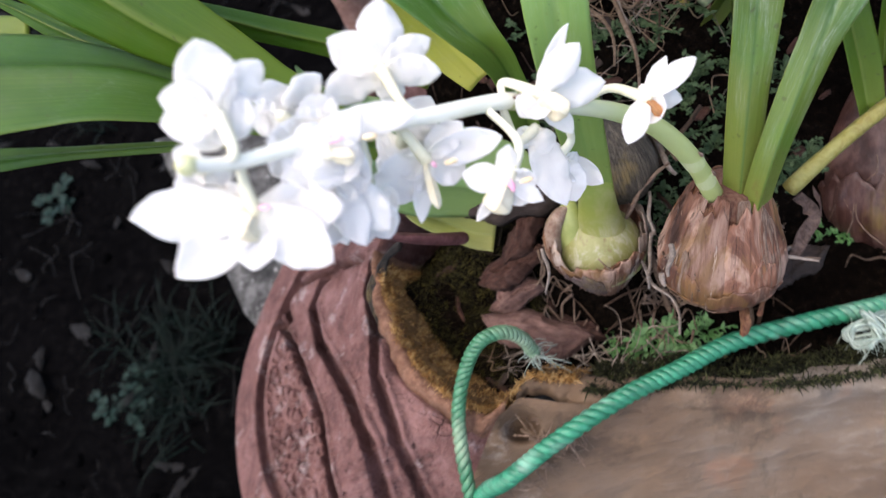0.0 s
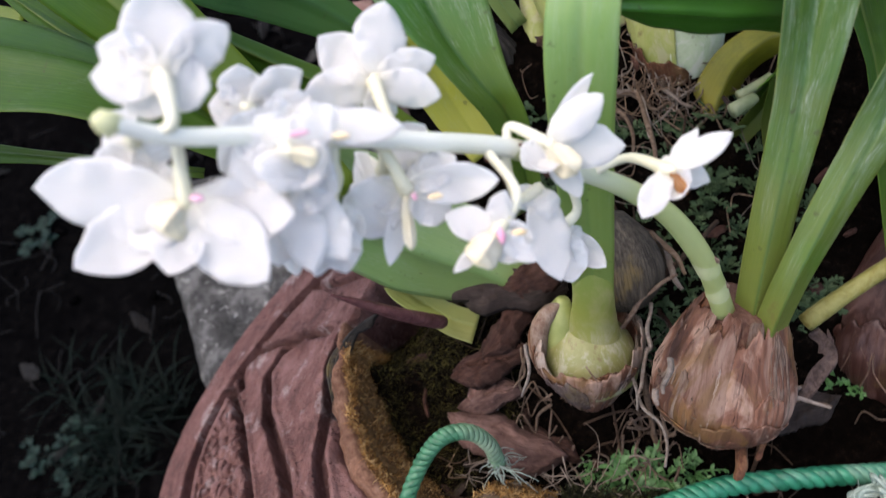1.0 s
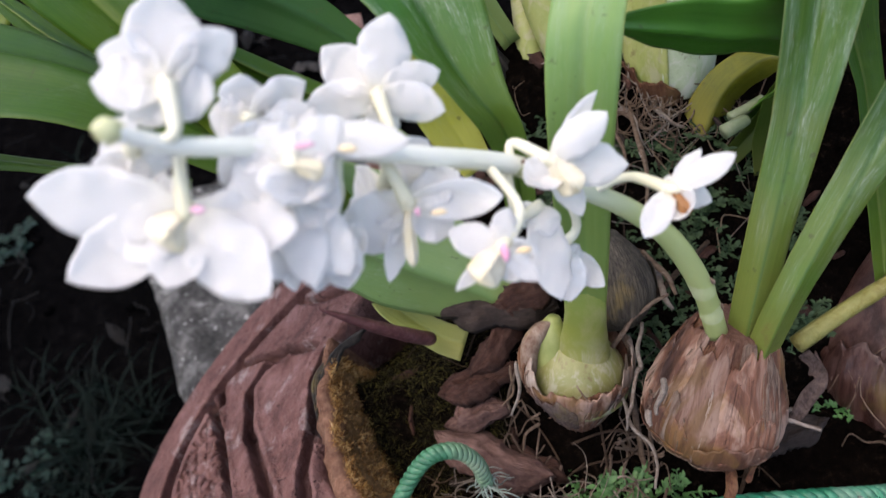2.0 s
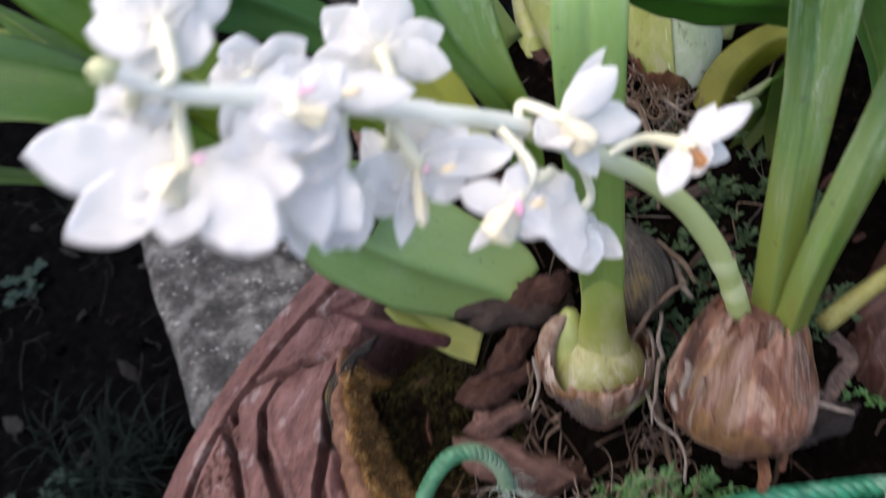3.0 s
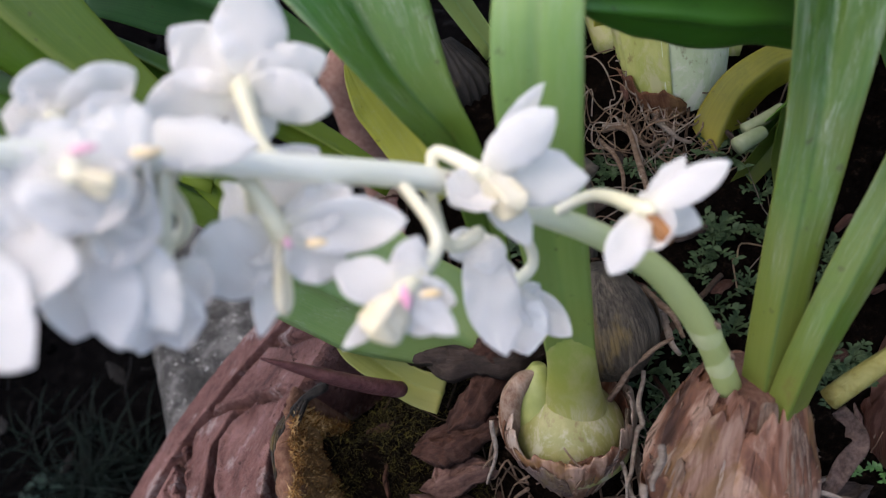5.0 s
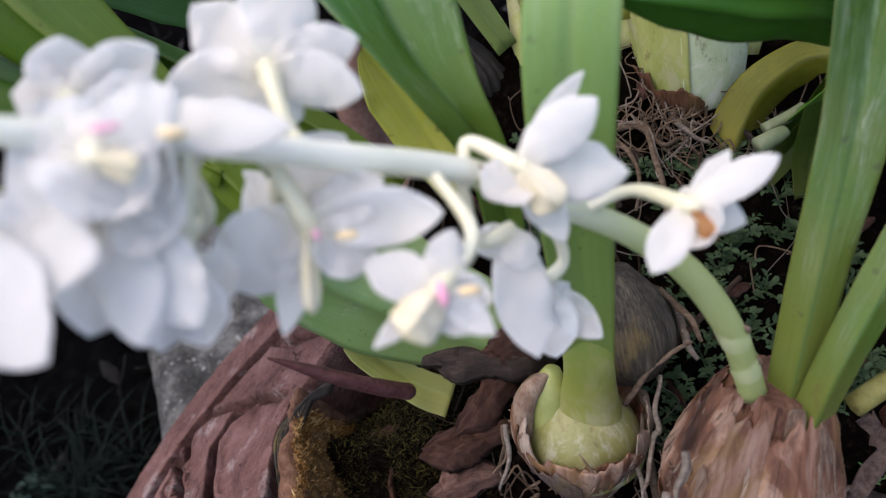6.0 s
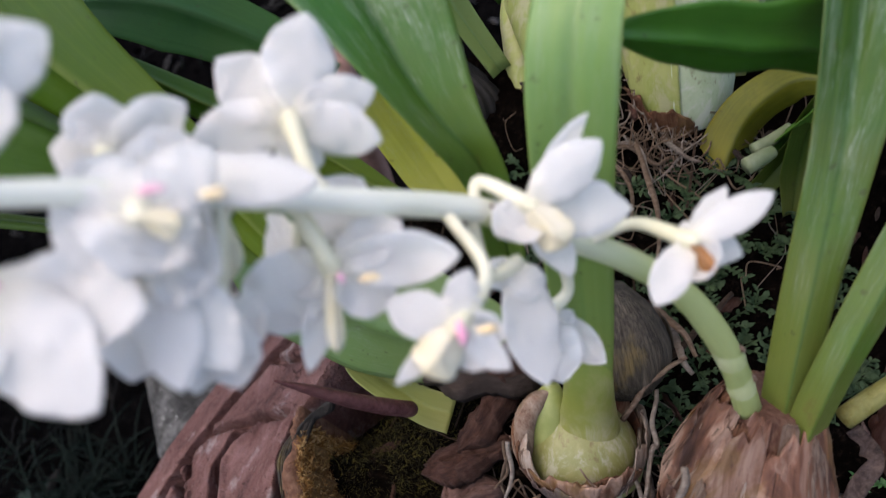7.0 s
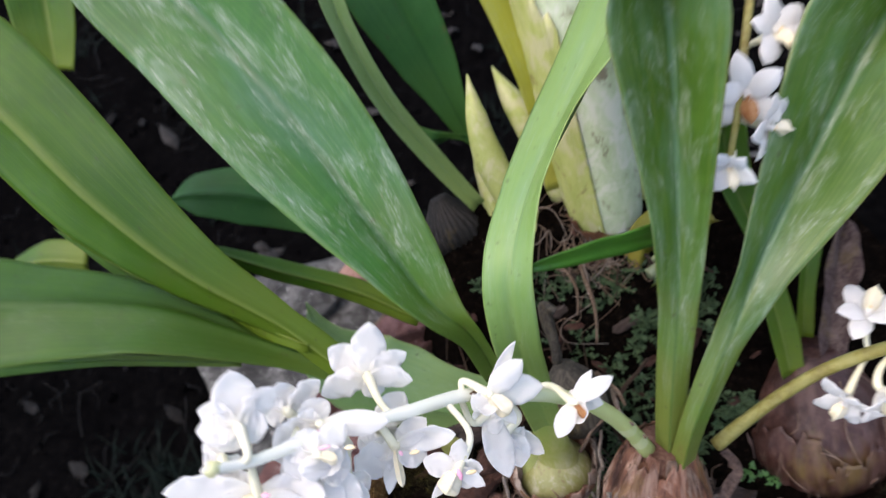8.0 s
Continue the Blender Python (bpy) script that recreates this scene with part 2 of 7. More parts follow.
MAT["husk_red"] = husk_material("red brown husk", (0.03, 0.0088, 0.0045), (0.10, 0.036, 0.016), (0.18, 0.092, 0.045))
MAT["husk_brown"] = husk_material("glossy brown husk", (0.016, 0.0062, 0.005), (0.044, 0.018, 0.013), (0.115, 0.066, 0.054), 24, rough=0.3)
MAT["husk_grey"] = husk_material("grey dried bulb", (0.008, 0.0065, 0.0046), (0.030, 0.025, 0.0175), (0.105, 0.088, 0.064), 62)
MAT["husk_dark"] = husk_material("dark dry sheath", (0.010, 0.006, 0.005), (0.034, 0.020, 0.016), (0.12, 0.085, 0.072), 45)
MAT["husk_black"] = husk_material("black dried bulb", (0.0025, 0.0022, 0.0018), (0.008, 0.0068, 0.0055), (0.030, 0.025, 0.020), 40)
MAT["husk_purple"] = husk_material("purple brown dried sheath", (0.0245, 0.0119, 0.0112), (0.063, 0.035, 0.0315), (0.168, 0.126, 0.105), 60)
MAT["bulb_green"] = flesh("pale green bulb", (0.175, 0.205, 0.045), (0.28, 0.30, 0.10), 0.45, 110, 0.05)


def bulb_skin(name, deep, light, paper, brown, cracks=0.36):
    """Green bulb flesh under remains of a papery skin."""
    m = Mat(name, 0.48)
    f = m.noise(120, "Object", (1, 1, 0.5), 5.0, 0.65)
    p = m.noise(85, "Object", (1, 1, 0.6), 7.0, 0.72, 0.7)
    c = m.mix(m.grey(f, 0.35, 0.65), deep, light)
    c = m.mix(m.grey(p, 0.50, 0.58, 0, 0.75), c, paper)
    c = m.mix(m.grey(p, cracks + 0.07, cracks, 0, 0.75), c, brown)
    m.set(Base_Color=c)
    m.bump(p, 0.4, 0.0012)
    return m.thin(c, 0.05).m


MAT["bulb_light"] = bulb_skin("pale bulb with cracked skin", (0.44, 0.53, 0.30), (0.57, 0.64, 0.42), (0.68, 0.68, 0.57), (0.14, 0.08, 0.045), 0.37)


def bark_material(name, dark, mid, pale, scale=60.0, rough=0.85, stretch=(0.25, 1, 1)):
    m = Mat(name, rough, spec=0.25)
    fib = m.noise(scale * 8, "Object", stretch, 7.0, 0.72)
    big = m.noise(scale * 1.2, "Object", (1, 1, 1), 4.0, 0.6)
    c = m.ramp(fib, (0.3, dark), (0.5, mid), (0.75, pale))
    c = m.mix(m.grey(big, 0.45, 0.7, 0, 0.6), c, dark)
    isle = m.n("NewGeometry").outputs["Random Per Island"]
    c = m.mix(1.0, c, m.ramp(isle, (0, (0.55,) * 3), (1, (1.15,) * 3)), "MULTIPLY")
    m.set(Base_Color=m.vary(c, 0.35))
    m.bump(fib, 0.7, 0.002)
    return m.m


MAT["bark"] = bark_material("bark chip", (0.016, 0.0062, 0.004), (0.062, 0.0255, 0.0165), (0.135, 0.073, 0.052))
MAT["bark_pink"] = bark_material("pinkish bark chip", (0.060, 0.028, 0.022), (0.195, 0.108, 0.086), (0.31, 0.20, 0.17))
MAT["bark_grey"] = bark_material("grey brown bark", (0.01575, 0.0108, 0.0081), (0.0495, 0.03375, 0.027), (0.099, 0.07425, 0.06075))
MAT["root"] = bark_material("dry root", (0.077, 0.0455, 0.0266), (0.182, 0.1225, 0.0805), (0.294, 0.231, 0.1715), 90, 0.8)
MAT["root_pale"] = bark_material("pale wiry root", (0.085, 0.052, 0.033), (0.22, 0.152, 0.108), (0.38, 0.305, 0.24), 90, 0.8)
MAT["root_bleached"] = bark_material("bleached root", (0.16, 0.115, 0.085), (0.34, 0.28, 0.23), (0.50, 0.45, 0.39), 90, 0.8)
MAT["stub"] = flesh("pale stub", (0.15, 0.19, 0.085), (0.25, 0.28, 0.16), 0.5, 150)
MAT["root_dark"] = bark_material("dark dry root", (0.024, 0.013, 0.0075), (0.066, 0.039, 0.023), (0.135, 0.09, 0.055), 90, 0.8)
MAT["bract"] = bark_material("dark red bract", (0.030, 0.0105, 0.0105), (0.082, 0.029, 0.029), (0.15, 0.072, 0.066), 40, 0.5)
MAT["stalk"] = husk_material("dry purple grey stalk", (0.05, 0.036, 0.034), (0.16, 0.125, 0.12), (0.32, 0.27, 0.26), 60)
MAT["litter"] = bark_material("grey leaf litter", (0.008, 0.0075, 0.007), (0.026, 0.024, 0.022), (0.07, 0.066, 0.062), 40, 0.9)
# Dead leaves dimmed to suit the darkened soil, shade put into the colour.
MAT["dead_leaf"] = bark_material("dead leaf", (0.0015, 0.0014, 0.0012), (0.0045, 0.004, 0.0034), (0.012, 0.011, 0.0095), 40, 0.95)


def terracotta_material():
    m = Mat("terracotta", 0.88, spec=0.12)
    big = m.noise(38.0, "Object", (1, 1, 1), 6.0, 0.68, 0.6)
    fine = m.noise(420.0, "Object", (1, 1, 1), 4.0, 0.65)
    mid = m.noise(75.0, "Object", (1, 1, 1), 5.0, 0.65)
    c = m.ramp(big, (0.28, (0.046, 0.0225, 0.0195)), (0.5, (0.118, 0.0585, 0.051)), (0.74, (0.212, 0.122, 0.110)))
    c = m.mix(m.grey(fine, 0.5, 0.72, 0, 0.4), c, (0.17, 0.110, 0.102))
    c = m.mix(m.grey(mid, 0.56, 0.72, 0, 0.55), c, (0.032, 0.017, 0.014))
    c = m.mix(m.grey(m.noise(46.0, "Object", (1, 1, 1), 7.0, 0.75), 0.56, 0.64, 0, 0.7), c, (0.25, 0.205, 0.195))
    m.set(Base_Color=c)
    add = m.n("MixRGB", Fac=0.5)
    m.t.links.new(fine, add.inputs[1])
    m.t.links.new(mid, add.inputs[2])
    pits = m.grey(m.noise(330.0, "Object", (1, 1, 1), 2.0), 0.33, 0.27, 0, 1)
    c2 = m.mix(m.grey(pits, 0, 1, 0, 0.7), c, (0.03, 0.016, 0.013))
    m.set(Base_Color=c2)
    wavy = m.n("MixRGB", Fac=0.012, Color1=m.coord.outputs["Object"], Color2=m.n("TexNoise", Vector=m.coord.outputs["Object"], Scale=60.0).outputs["Color"])
    cell = m.n("TexVoronoi", Vector=wavy.outputs[0], Scale=120.0)
    cell.feature = "DISTANCE_TO_EDGE"
    worn = m.grey(m.noise(24.0, "Object", (1, 1, 1), 3.0), 0.60, 0.68, 0, 1)
    crack = m.mix(worn, (0.0, 0.0, 0.0), m.grey(cell.outputs["Distance"], 0.05, 0.0, 0, 1))
    c2 = m.mix(m.grey(crack, 0, 1, 0, 0.5), c2, (0.022, 0.011, 0.009))
    m.set(Base_Color=c2)
    m.bump(m.mix(crack, m.mix(pits, add.outputs[0], (0.0, 0.0, 0.0)), (0.0, 0.0, 0.0)), 1.0, 0.004)
    return m.m


MAT["terracotta"] = terracotta_material()


def pale_clay_material():
    m = Mat("weathered pale clay", 0.85, spec=0.25)
    big = m.noise(11.0, "Object", (1, 1, 1), 5.0, 0.6, 0.4)
    fine = m.noise(260.0, "Object", (0.35, 1, 1), 5.0, 0.65)
    mid = m.noise(48.0, "Object", (0.6, 1, 1), 5.0, 0.65)
    c = m.ramp(big, (0.3, (0.08, 0.05, 0.03)), (0.5, (0.115, 0.085, 0.06)), (0.7, (0.125, 0.11, 0.092)))
    c = m.mix(m.grey(mid, 0.55, 0.75, 0, 0.6), c, (0.20, 0.135, 0.085))
    c = m.mix(m.grey(fine, 0.5, 0.75, 0, 0.4), c, (0.25, 0.22, 0.18))
    c = m.mix(m.grey(m.noise(22.0), 0.6, 0.7, 0, 0.4), c, (0.24, 0.095, 0.045))
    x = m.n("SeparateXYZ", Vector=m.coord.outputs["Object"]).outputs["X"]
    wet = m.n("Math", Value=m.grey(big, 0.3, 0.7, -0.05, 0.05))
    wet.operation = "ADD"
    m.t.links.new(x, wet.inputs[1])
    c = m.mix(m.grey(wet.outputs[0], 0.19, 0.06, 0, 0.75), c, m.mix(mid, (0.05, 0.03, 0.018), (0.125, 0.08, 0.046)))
    crack = m.noise(16.0, "Object", (1, 1, 1), 9.0, 0.78, 0.5)
    c = m.mix(m.grey(crack, 0.44, 0.38, 0, 0.55), c, (0.035, 0.024, 0.016))
    c = m.mix(m.grey(crack, 0.58, 0.66, 0, 0.45), c, (0.24, 0.225, 0.20))
    m.set(Base_Color=c)
    m.bump(m.mix(0.6, mid, fine), 0.9, 0.004)
    return m.m


MAT["pale_clay"] = pale_clay_material()
MAT["ochre_rim"] = bark_material("ochre stained rim", (0.075, 0.034, 0.019), (0.185, 0.092, 0.055), (0.30, 0.185, 0.125), 40, 0.85, (1, 1, 1))


def moss_material(name, dark, mid, pale):
    """Moss threads, each of its own tone, in larger patches."""
    m = Mat(name, 0.9, spec=0.15)
    r = m.n("NewGeometry").outputs["Random Per Island"]
    big = m.noise(130.0, "Object", (1, 1, 1), 4.0, 0.65)
    c = m.ramp(r, (0.22, dark), (0.66, mid), (0.97, pale))
    c = m.mix(m.grey(big, 0.45, 0.65, 0, 0.75), c, dark)
    m.set(Base_Color=c)
    m.bump(m.noise(900.0), 0.8, 0.002)
    return m.thin(c, 0.15).m


MAT["fibre"] = moss_material("golden moss fibre", (0.075, 0.033, 0.009), (0.46, 0.240, 0.066), (0.74, 0.54, 0.27))
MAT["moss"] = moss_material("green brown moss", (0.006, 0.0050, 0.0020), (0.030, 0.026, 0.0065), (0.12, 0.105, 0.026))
MAT["moss_dark"] = moss_material("dark moss", (0.006, 0.006, 0.003), (0.022, 0.026, 0.009), (0.07, 0.075, 0.03))
MAT["moss_bed"] = bark_material("matted moss bed", (0.050, 0.025, 0.008), (0.21, 0.112, 0.036), (0.42, 0.27, 0.11), 90, 0.95, (1, 1, 1))
MAT["bulb_yellow"] = bulb_skin("yellow green sheath", (0.30, 0.34, 0.085), (0.42, 0.44, 0.15), (0.46, 0.44, 0.25), (0.1445, 0.0935, 0.034), 0.33)


def soil_material(name, dark, mid, pale, scale):
    m = Mat(name, 1.0, spec=0.0)
    f = m.noise(scale, "Object", (1, 1, 1), 8.0, 0.7)
    g = m.noise(scale * 0.12, "Object", (1, 1, 1), 4.0)
    c = m.ramp(f, (0.32, dark), (0.56, mid), (0.78, pale))
    c = m.mix(m.grey(g, 0.45, 0.7, 0, 0.5), c, dark)
    m.set(Base_Color=c)
    m.bump(f, 0.8, 0.006)
    return m.m


# Darker than real soil: the shade over the ground is put into this colour.
MAT["soil"] = soil_material("shade-darkened black soil", (0.0009, 0.0009, 0.0010), (0.0023, 0.0022, 0.0023), (0.0075, 0.007, 0.0068), 90.0)
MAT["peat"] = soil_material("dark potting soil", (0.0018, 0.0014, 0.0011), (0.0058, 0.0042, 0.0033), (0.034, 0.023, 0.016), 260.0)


def concrete_material():
    m = Mat("old concrete", 0.9, spec=0.25)
    big = m.noise(34.0, "Object", (1, 1, 1), 8.0, 0.75, 0.1)
    fine = m.noise(420.0, "Object", (1, 1, 1), 6.0, 0.75)
    c = m.ramp(big, (0.38, (0.015, 0.015, 0.013)), (0.49, (0.046, 0.045, 0.042)), (0.60, (0.130, 0.130, 0.122)))
    c = m.mix(m.grey(fine, 0.55, 0.72, 0, 0.55), c, (0.17, 0.17, 0.16))
    c = m.mix(m.grey(fine, 0.42, 0.3, 0, 0.6), c, (0.035, 0.034, 0.031))
    fleck = m.noise(170.0, "Object", (1, 1, 1), 3.0, 0.6, 0.8)
    c = m.mix(m.grey(fleck, 0.62, 0.69, 0, 0.75), c, (0.42, 0.42, 0.40))
    m.set(Base_Color=c)
    m.bump(m.mix(0.5, fine, fleck), 1.0, 0.006)
    return m.m


MAT["concrete"] = concrete_material()
MAT["brick"] = bark_material("old red brick", (0.17, 0.085, 0.062), (0.28, 0.16, 0.125), (0.38, 0.26, 0.21), 40, 0.9, (1, 1, 1))


def rope_material(name, a, b, c):
    m = Mat(name, 0.5)
    f = m.noise(1.0, "UV", (1.5, 60, 1), 4.0, 0.6)
    g = m.noise(24.0)
    col = m.mix(m.grey(f, 0.35, 0.68), a, b)
    col = m.mix(m.grey(g, 0.5, 0.68, 0, 0.7), col, c)
    m.set(Base_Color=col)
    m.bump(f, 0.5, 0.0005)
    return m.m


MAT["rope"] = rope_material("green plastic rope", (0.004, 0.085, 0.040), (0.022, 0.200, 0.105), (0.30, 0.42, 0.34))
MAT["rope_old"] = rope_material("faded rope", (0.008, 0.072, 0.028), (0.050, 0.172, 0.085), (0.27, 0.31, 0.21))
MAT["rope_fray"] = rope_material("bleached rope strand", (0.136, 0.176, 0.144), (0.288, 0.312, 0.264), (0.16, 0.256, 0.208))
MAT["weed"] = flesh("weed leaf", (0.03, 0.10, 0.022), (0.085, 0.20, 0.055), 0.5, 200, 0.2)
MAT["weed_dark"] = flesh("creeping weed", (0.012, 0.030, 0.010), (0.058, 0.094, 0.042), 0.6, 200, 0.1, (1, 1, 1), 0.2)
# Grass and seedling greens sunk near black: the ground's shade is in their colour.
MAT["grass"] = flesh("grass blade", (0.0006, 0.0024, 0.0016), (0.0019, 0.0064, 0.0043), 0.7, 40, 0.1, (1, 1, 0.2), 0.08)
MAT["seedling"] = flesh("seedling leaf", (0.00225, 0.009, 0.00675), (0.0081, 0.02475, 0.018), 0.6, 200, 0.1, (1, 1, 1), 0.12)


# ---- builders ----
def V(p):
    return Vector(p)


PLACED = {}


def hang(ob, parent, at):
    """Puts ob at the pose at, in the world, and under its parent."""
    PLACED[ob.name] = at
    if parent is not None:
        ob.parent = parent
        ob.matrix_parent_inverse = PLACED[parent.name].inverted()
    ob.matrix_basis = at
    return ob


def part(name, bm, material, parent=None, label="", at=None, flat=False):
    """Links a bmesh as one mesh object at the pose at, under a thing or a part if one is given."""
    me = bpy.data.meshes.new(name)
    bmesh.ops.recalc_face_normals(bm, faces=bm.faces[:])
    bm.to_mesh(me)
    bm.free()
    if not flat:
        me.polygons.foreach_set("use_smooth", [True] * len(me.polygons))
    me.materials.append(material)
    ob = hang(new(name, me), parent, at or Matrix())
    return tagged(ob, label)


def thing(name, label, category, place=(0, 0, 0), group="", kind=""):
    """An Empty at its base that parents the parts of one thing."""
    return hang(tagged(new(name), label, category, group, kind), None, Matrix.Translation(place))


def catmull(points, count):
    """A smooth curve through points, resampled to count + 1 places."""
    P = [V(p) for p in points]
    P = [P[0] * 2 - P[1], *P, P[-1] * 2 - P[-2]]
    out = []
    for k in range(count + 1):
        f = k / count * (len(P) - 3)
        i = min(int(f), len(P) - 4)
        u = f - i
        a, b, c, d = P[i:i + 4]
        out.append(0.5 * (2 * b + (c - a) * u + (2 * a - 5 * b + 4 * c - d) * u * u + (3 * b - a - 3 * c + d) * u ** 3))
    return out


def lerp_list(values, u):
    f = u * (len(values) - 1)
    i = min(int(f), len(values) - 2)
    return values[i] + (values[i + 1] - values[i]) * (f - i)


def tube(bm, points, radii, seg=10, wobble=0.0, seed=0.0, caps=True, ribs=0, rib_depth=0.0):
    """Sweeps a ring along points; radii are spread over the length. UV: x round, y along."""
    uv = bm.loops.layers.uv.verify()
    n = len(points)
    side = None
    rings = []
    for k, p in enumerate(points):
        tan = (points[min(k + 1, n - 1)] - points[max(k - 1, 0)]).normalized()
        if side is None:
            side = tan.orthogonal().normalized()
        side = (side - tan * side.dot(tan)).normalized()
        other = tan.cross(side)
        r = lerp_list(radii, k / (n - 1))
        ring = []
        for j in range(seg):
            a = 2 * math.pi * j / seg
            rr = r * (1 + wobble * noise.noise(p * 60 + Vector((math.cos(a), math.sin(a), seed)) * 0.8))
            if ribs:
                rr *= 1 + rib_depth * math.cos(ribs * a)
            ring.append(bm.verts.new(p + (side * math.cos(a) + other * math.sin(a)) * rr))
        rings.append(ring)
    for k in range(n - 1):
        for j in range(seg):
            f = bm.faces.new((rings[k][j], rings[k][(j + 1) % seg], rings[k + 1][(j + 1) % seg], rings[k + 1][j]))
            for lo, (u, v) in zip(f.loops, ((j, k), (j + 1, k), (j + 1, k + 1), (j, k + 1))):
                lo[uv].uv = (u / seg, v / (n - 1))
    if caps:
        bm.faces.new(rings[0][::-1])
        bm.faces.new(rings[-1])
    return bm


def flat_neck(points, side, wide, thick, seed, count=30, seg=28):
    """A fleshy leaf base: round where it leaves the bulb, flattening upwards into the blade. wide, thick: half sizes."""
    bm = bmesh.new()
    uv = bm.loops.layers.uv.verify()
    line = catmull(points, count)
    rings = []
    for k, p in enumerate(line):
        tan = (line[min(k + 1, count)] - line[max(k - 1, 0)]).normalized()
        s = (V(side) - tan * V(side).dot(tan)).normalized()
        o = s.cross(tan)
        w, t = lerp_list(wide, k / count), lerp_list(thick, k / count)
        ring = []
        for j in range(seg):
            a = 2 * math.pi * j / seg
            e = 1 + 0.05 * noise.noise(Vector((math.cos(a) * 1.5, math.sin(a) * 1.5, k * 0.12 + seed)))
            ring.append(bm.verts.new(p + s * (w * e * math.cos(a)) + o * (t * e * math.sin(a))))
        rings.append(ring)
    for k in range(count):
        for j in range(seg):
            f = bm.faces.new((rings[k][j], rings[k][(j + 1) % seg], rings[k + 1][(j + 1) % seg], rings[k + 1][j]))
            for lo, (a, b) in zip(f.loops, ((j, k), (j + 1, k), (j + 1, k + 1), (j, k + 1))):
                lo[uv].uv = (a / seg, b / count)
    bm.faces.new(rings[0][::-1])
    bm.faces.new(rings[-1])
    return bm


def blade(spine, sides, widths, fold=0.25, count=28, across=10, thick=0.0009, tip=0.12, base=0.0, ripple=0.0, seed=0.0, curl=0.0, keel=0.95, power=0.5):
    """A leaf blade with a keeled cross-section and real thickness. sides: the crossways direction at each spine point;
    fold: keel depth as a share of the width; tip, base: share of the length over which it narrows to a point."""
    bm = bmesh.new()
    uv = bm.loops.layers.uv.verify()
    line = catmull(spine, count)
    S = catmull(sides, count)
    front, back = [], []
    for k, p in enumerate(line):
        v = k / count
        tan = (line[min(k + 1, count)] - line[max(k - 1, 0)]).normalized()
        s = S[k] - tan * S[k].dot(tan)
        w = lerp_list(widths, v) * s.length / S[k].length
        s.normalize()
        nrm = s.cross(tan).normalized()
        if tip and v > 1 - tip:
            w *= max(0.0004, 1 - ((v - 1 + tip) / tip) ** 2) ** power
        if base and v < base:
            w *= 0.25 + 0.75 * math.sin(v / base * math.pi / 2)
        fr, bk = [], []
        for j in range(across + 1):
            u = 2 * j / across - 1
            groove = 0.035 * w * math.exp(-abs(u) * 9) * min(1.0, max(0.0, (v - 0.22) * 5)) if keel < 1.9 else 0.0
            dip = groove + (lerp_list(fold, v) if isinstance(fold, (list, tuple)) else fold) * w * (1 - abs(u) ** keel) - curl * w * u * u
            wave = ripple * w * noise.noise(Vector((u * 1.2 + seed, v * 7, seed * 3.1))) * abs(u)
            fine = 0.00012 * math.sin(u * 22 + seed) if keel < 1.9 else 0.0
            q = p + s * (u * w / 2) - nrm * (dip - wave - fine)
            t = thick * (1 - 0.75 * abs(u) ** 3) * (1.0 + (1.6 if keel < 1.9 else 0.0) * math.exp(-(u * 6) ** 2))
            fr.append(bm.verts.new(q))
            bk.append(bm.verts.new(q - nrm * t))
        front.append(fr)
        back.append(bk)

    def quad(a, b, c, d, uvs):
        f = bm.faces.new((a, b, c, d))
        for lo, co in zip(f.loops, uvs):
            lo[uv].uv = co

    for k in range(count):
        for j in range(across):
            c = [((j + a) / across, (k + b) / count) for a, b in ((0, 0), (1, 0), (1, 1), (0, 1))]
            quad(front[k][j], front[k][j + 1], front[k + 1][j + 1], front[k + 1][j], c)
            quad(back[k][j + 1], back[k][j], back[k + 1][j], back[k + 1][j + 1], [c[1], c[0], c[3], c[2]])
        for j, (a, b) in ((0, (back, front)), (across, (front, back))):
            quad(a[k][j], b[k][j], b[k + 1][j], a[k + 1][j], [(j / across, (k + q) / count) for q in (0, 0, 1, 1)])
    for k in (0, count):
        for j in range(across):
            loop = (front[k][j + 1], front[k][j], back[k][j], back[k][j + 1])
            f = bm.faces.new(loop if k == 0 else loop[::-1])
            for lo in f.loops:
                lo[uv].uv = (j / across, k / count)
    return bm


def rock_chip(bm, centre, axis, length, width, thick, seed, rows=8, ring=9, rough=0.12, blunt=2.6):
    """A torn, tapering chip of bark, or a clod."""
    axis = V(axis).normalized()
    s = axis.orthogonal().normalized()
    s = (Matrix.Rotation(seed * 1.7, 3, axis) @ s)
    o = axis.cross(s)
    rings = []
    for k in range(rows + 1):
        v = 2 * k / rows - 1
        taper = max(0.12, 1 - abs(v) ** blunt)
        c = V(centre) + axis * (v * length / 2) + s * (0.16 * width * noise.noise(Vector((v * 2, seed, 1))))
        rr = []
        for j in range(ring):
            a = 2 * math.pi * j / ring
            k2 = 1 + 0.35 * noise.noise(Vector((math.cos(a) * 1.3, math.sin(a) * 1.3, v * 1.8 + seed * 7))) + rough * noise.noise(Vector((math.cos(a) * 4, math.sin(a) * 4, v * 5 + seed * 3)))
            rr.append(bm.verts.new(c + (s * math.cos(a) * width / 2 + o * math.sin(a) * thick / 2) * taper * k2))
        rings.append(rr)
    for k in range(rows):
        for j in range(ring):
            bm.faces.new((rings[k][j], rings[k][(j + 1) % ring], rings[k + 1][(j + 1) % ring], rings[k + 1][j]))
    bm.faces.new(rings[0][::-1])
    bm.faces.new(rings[-1])
    return bm


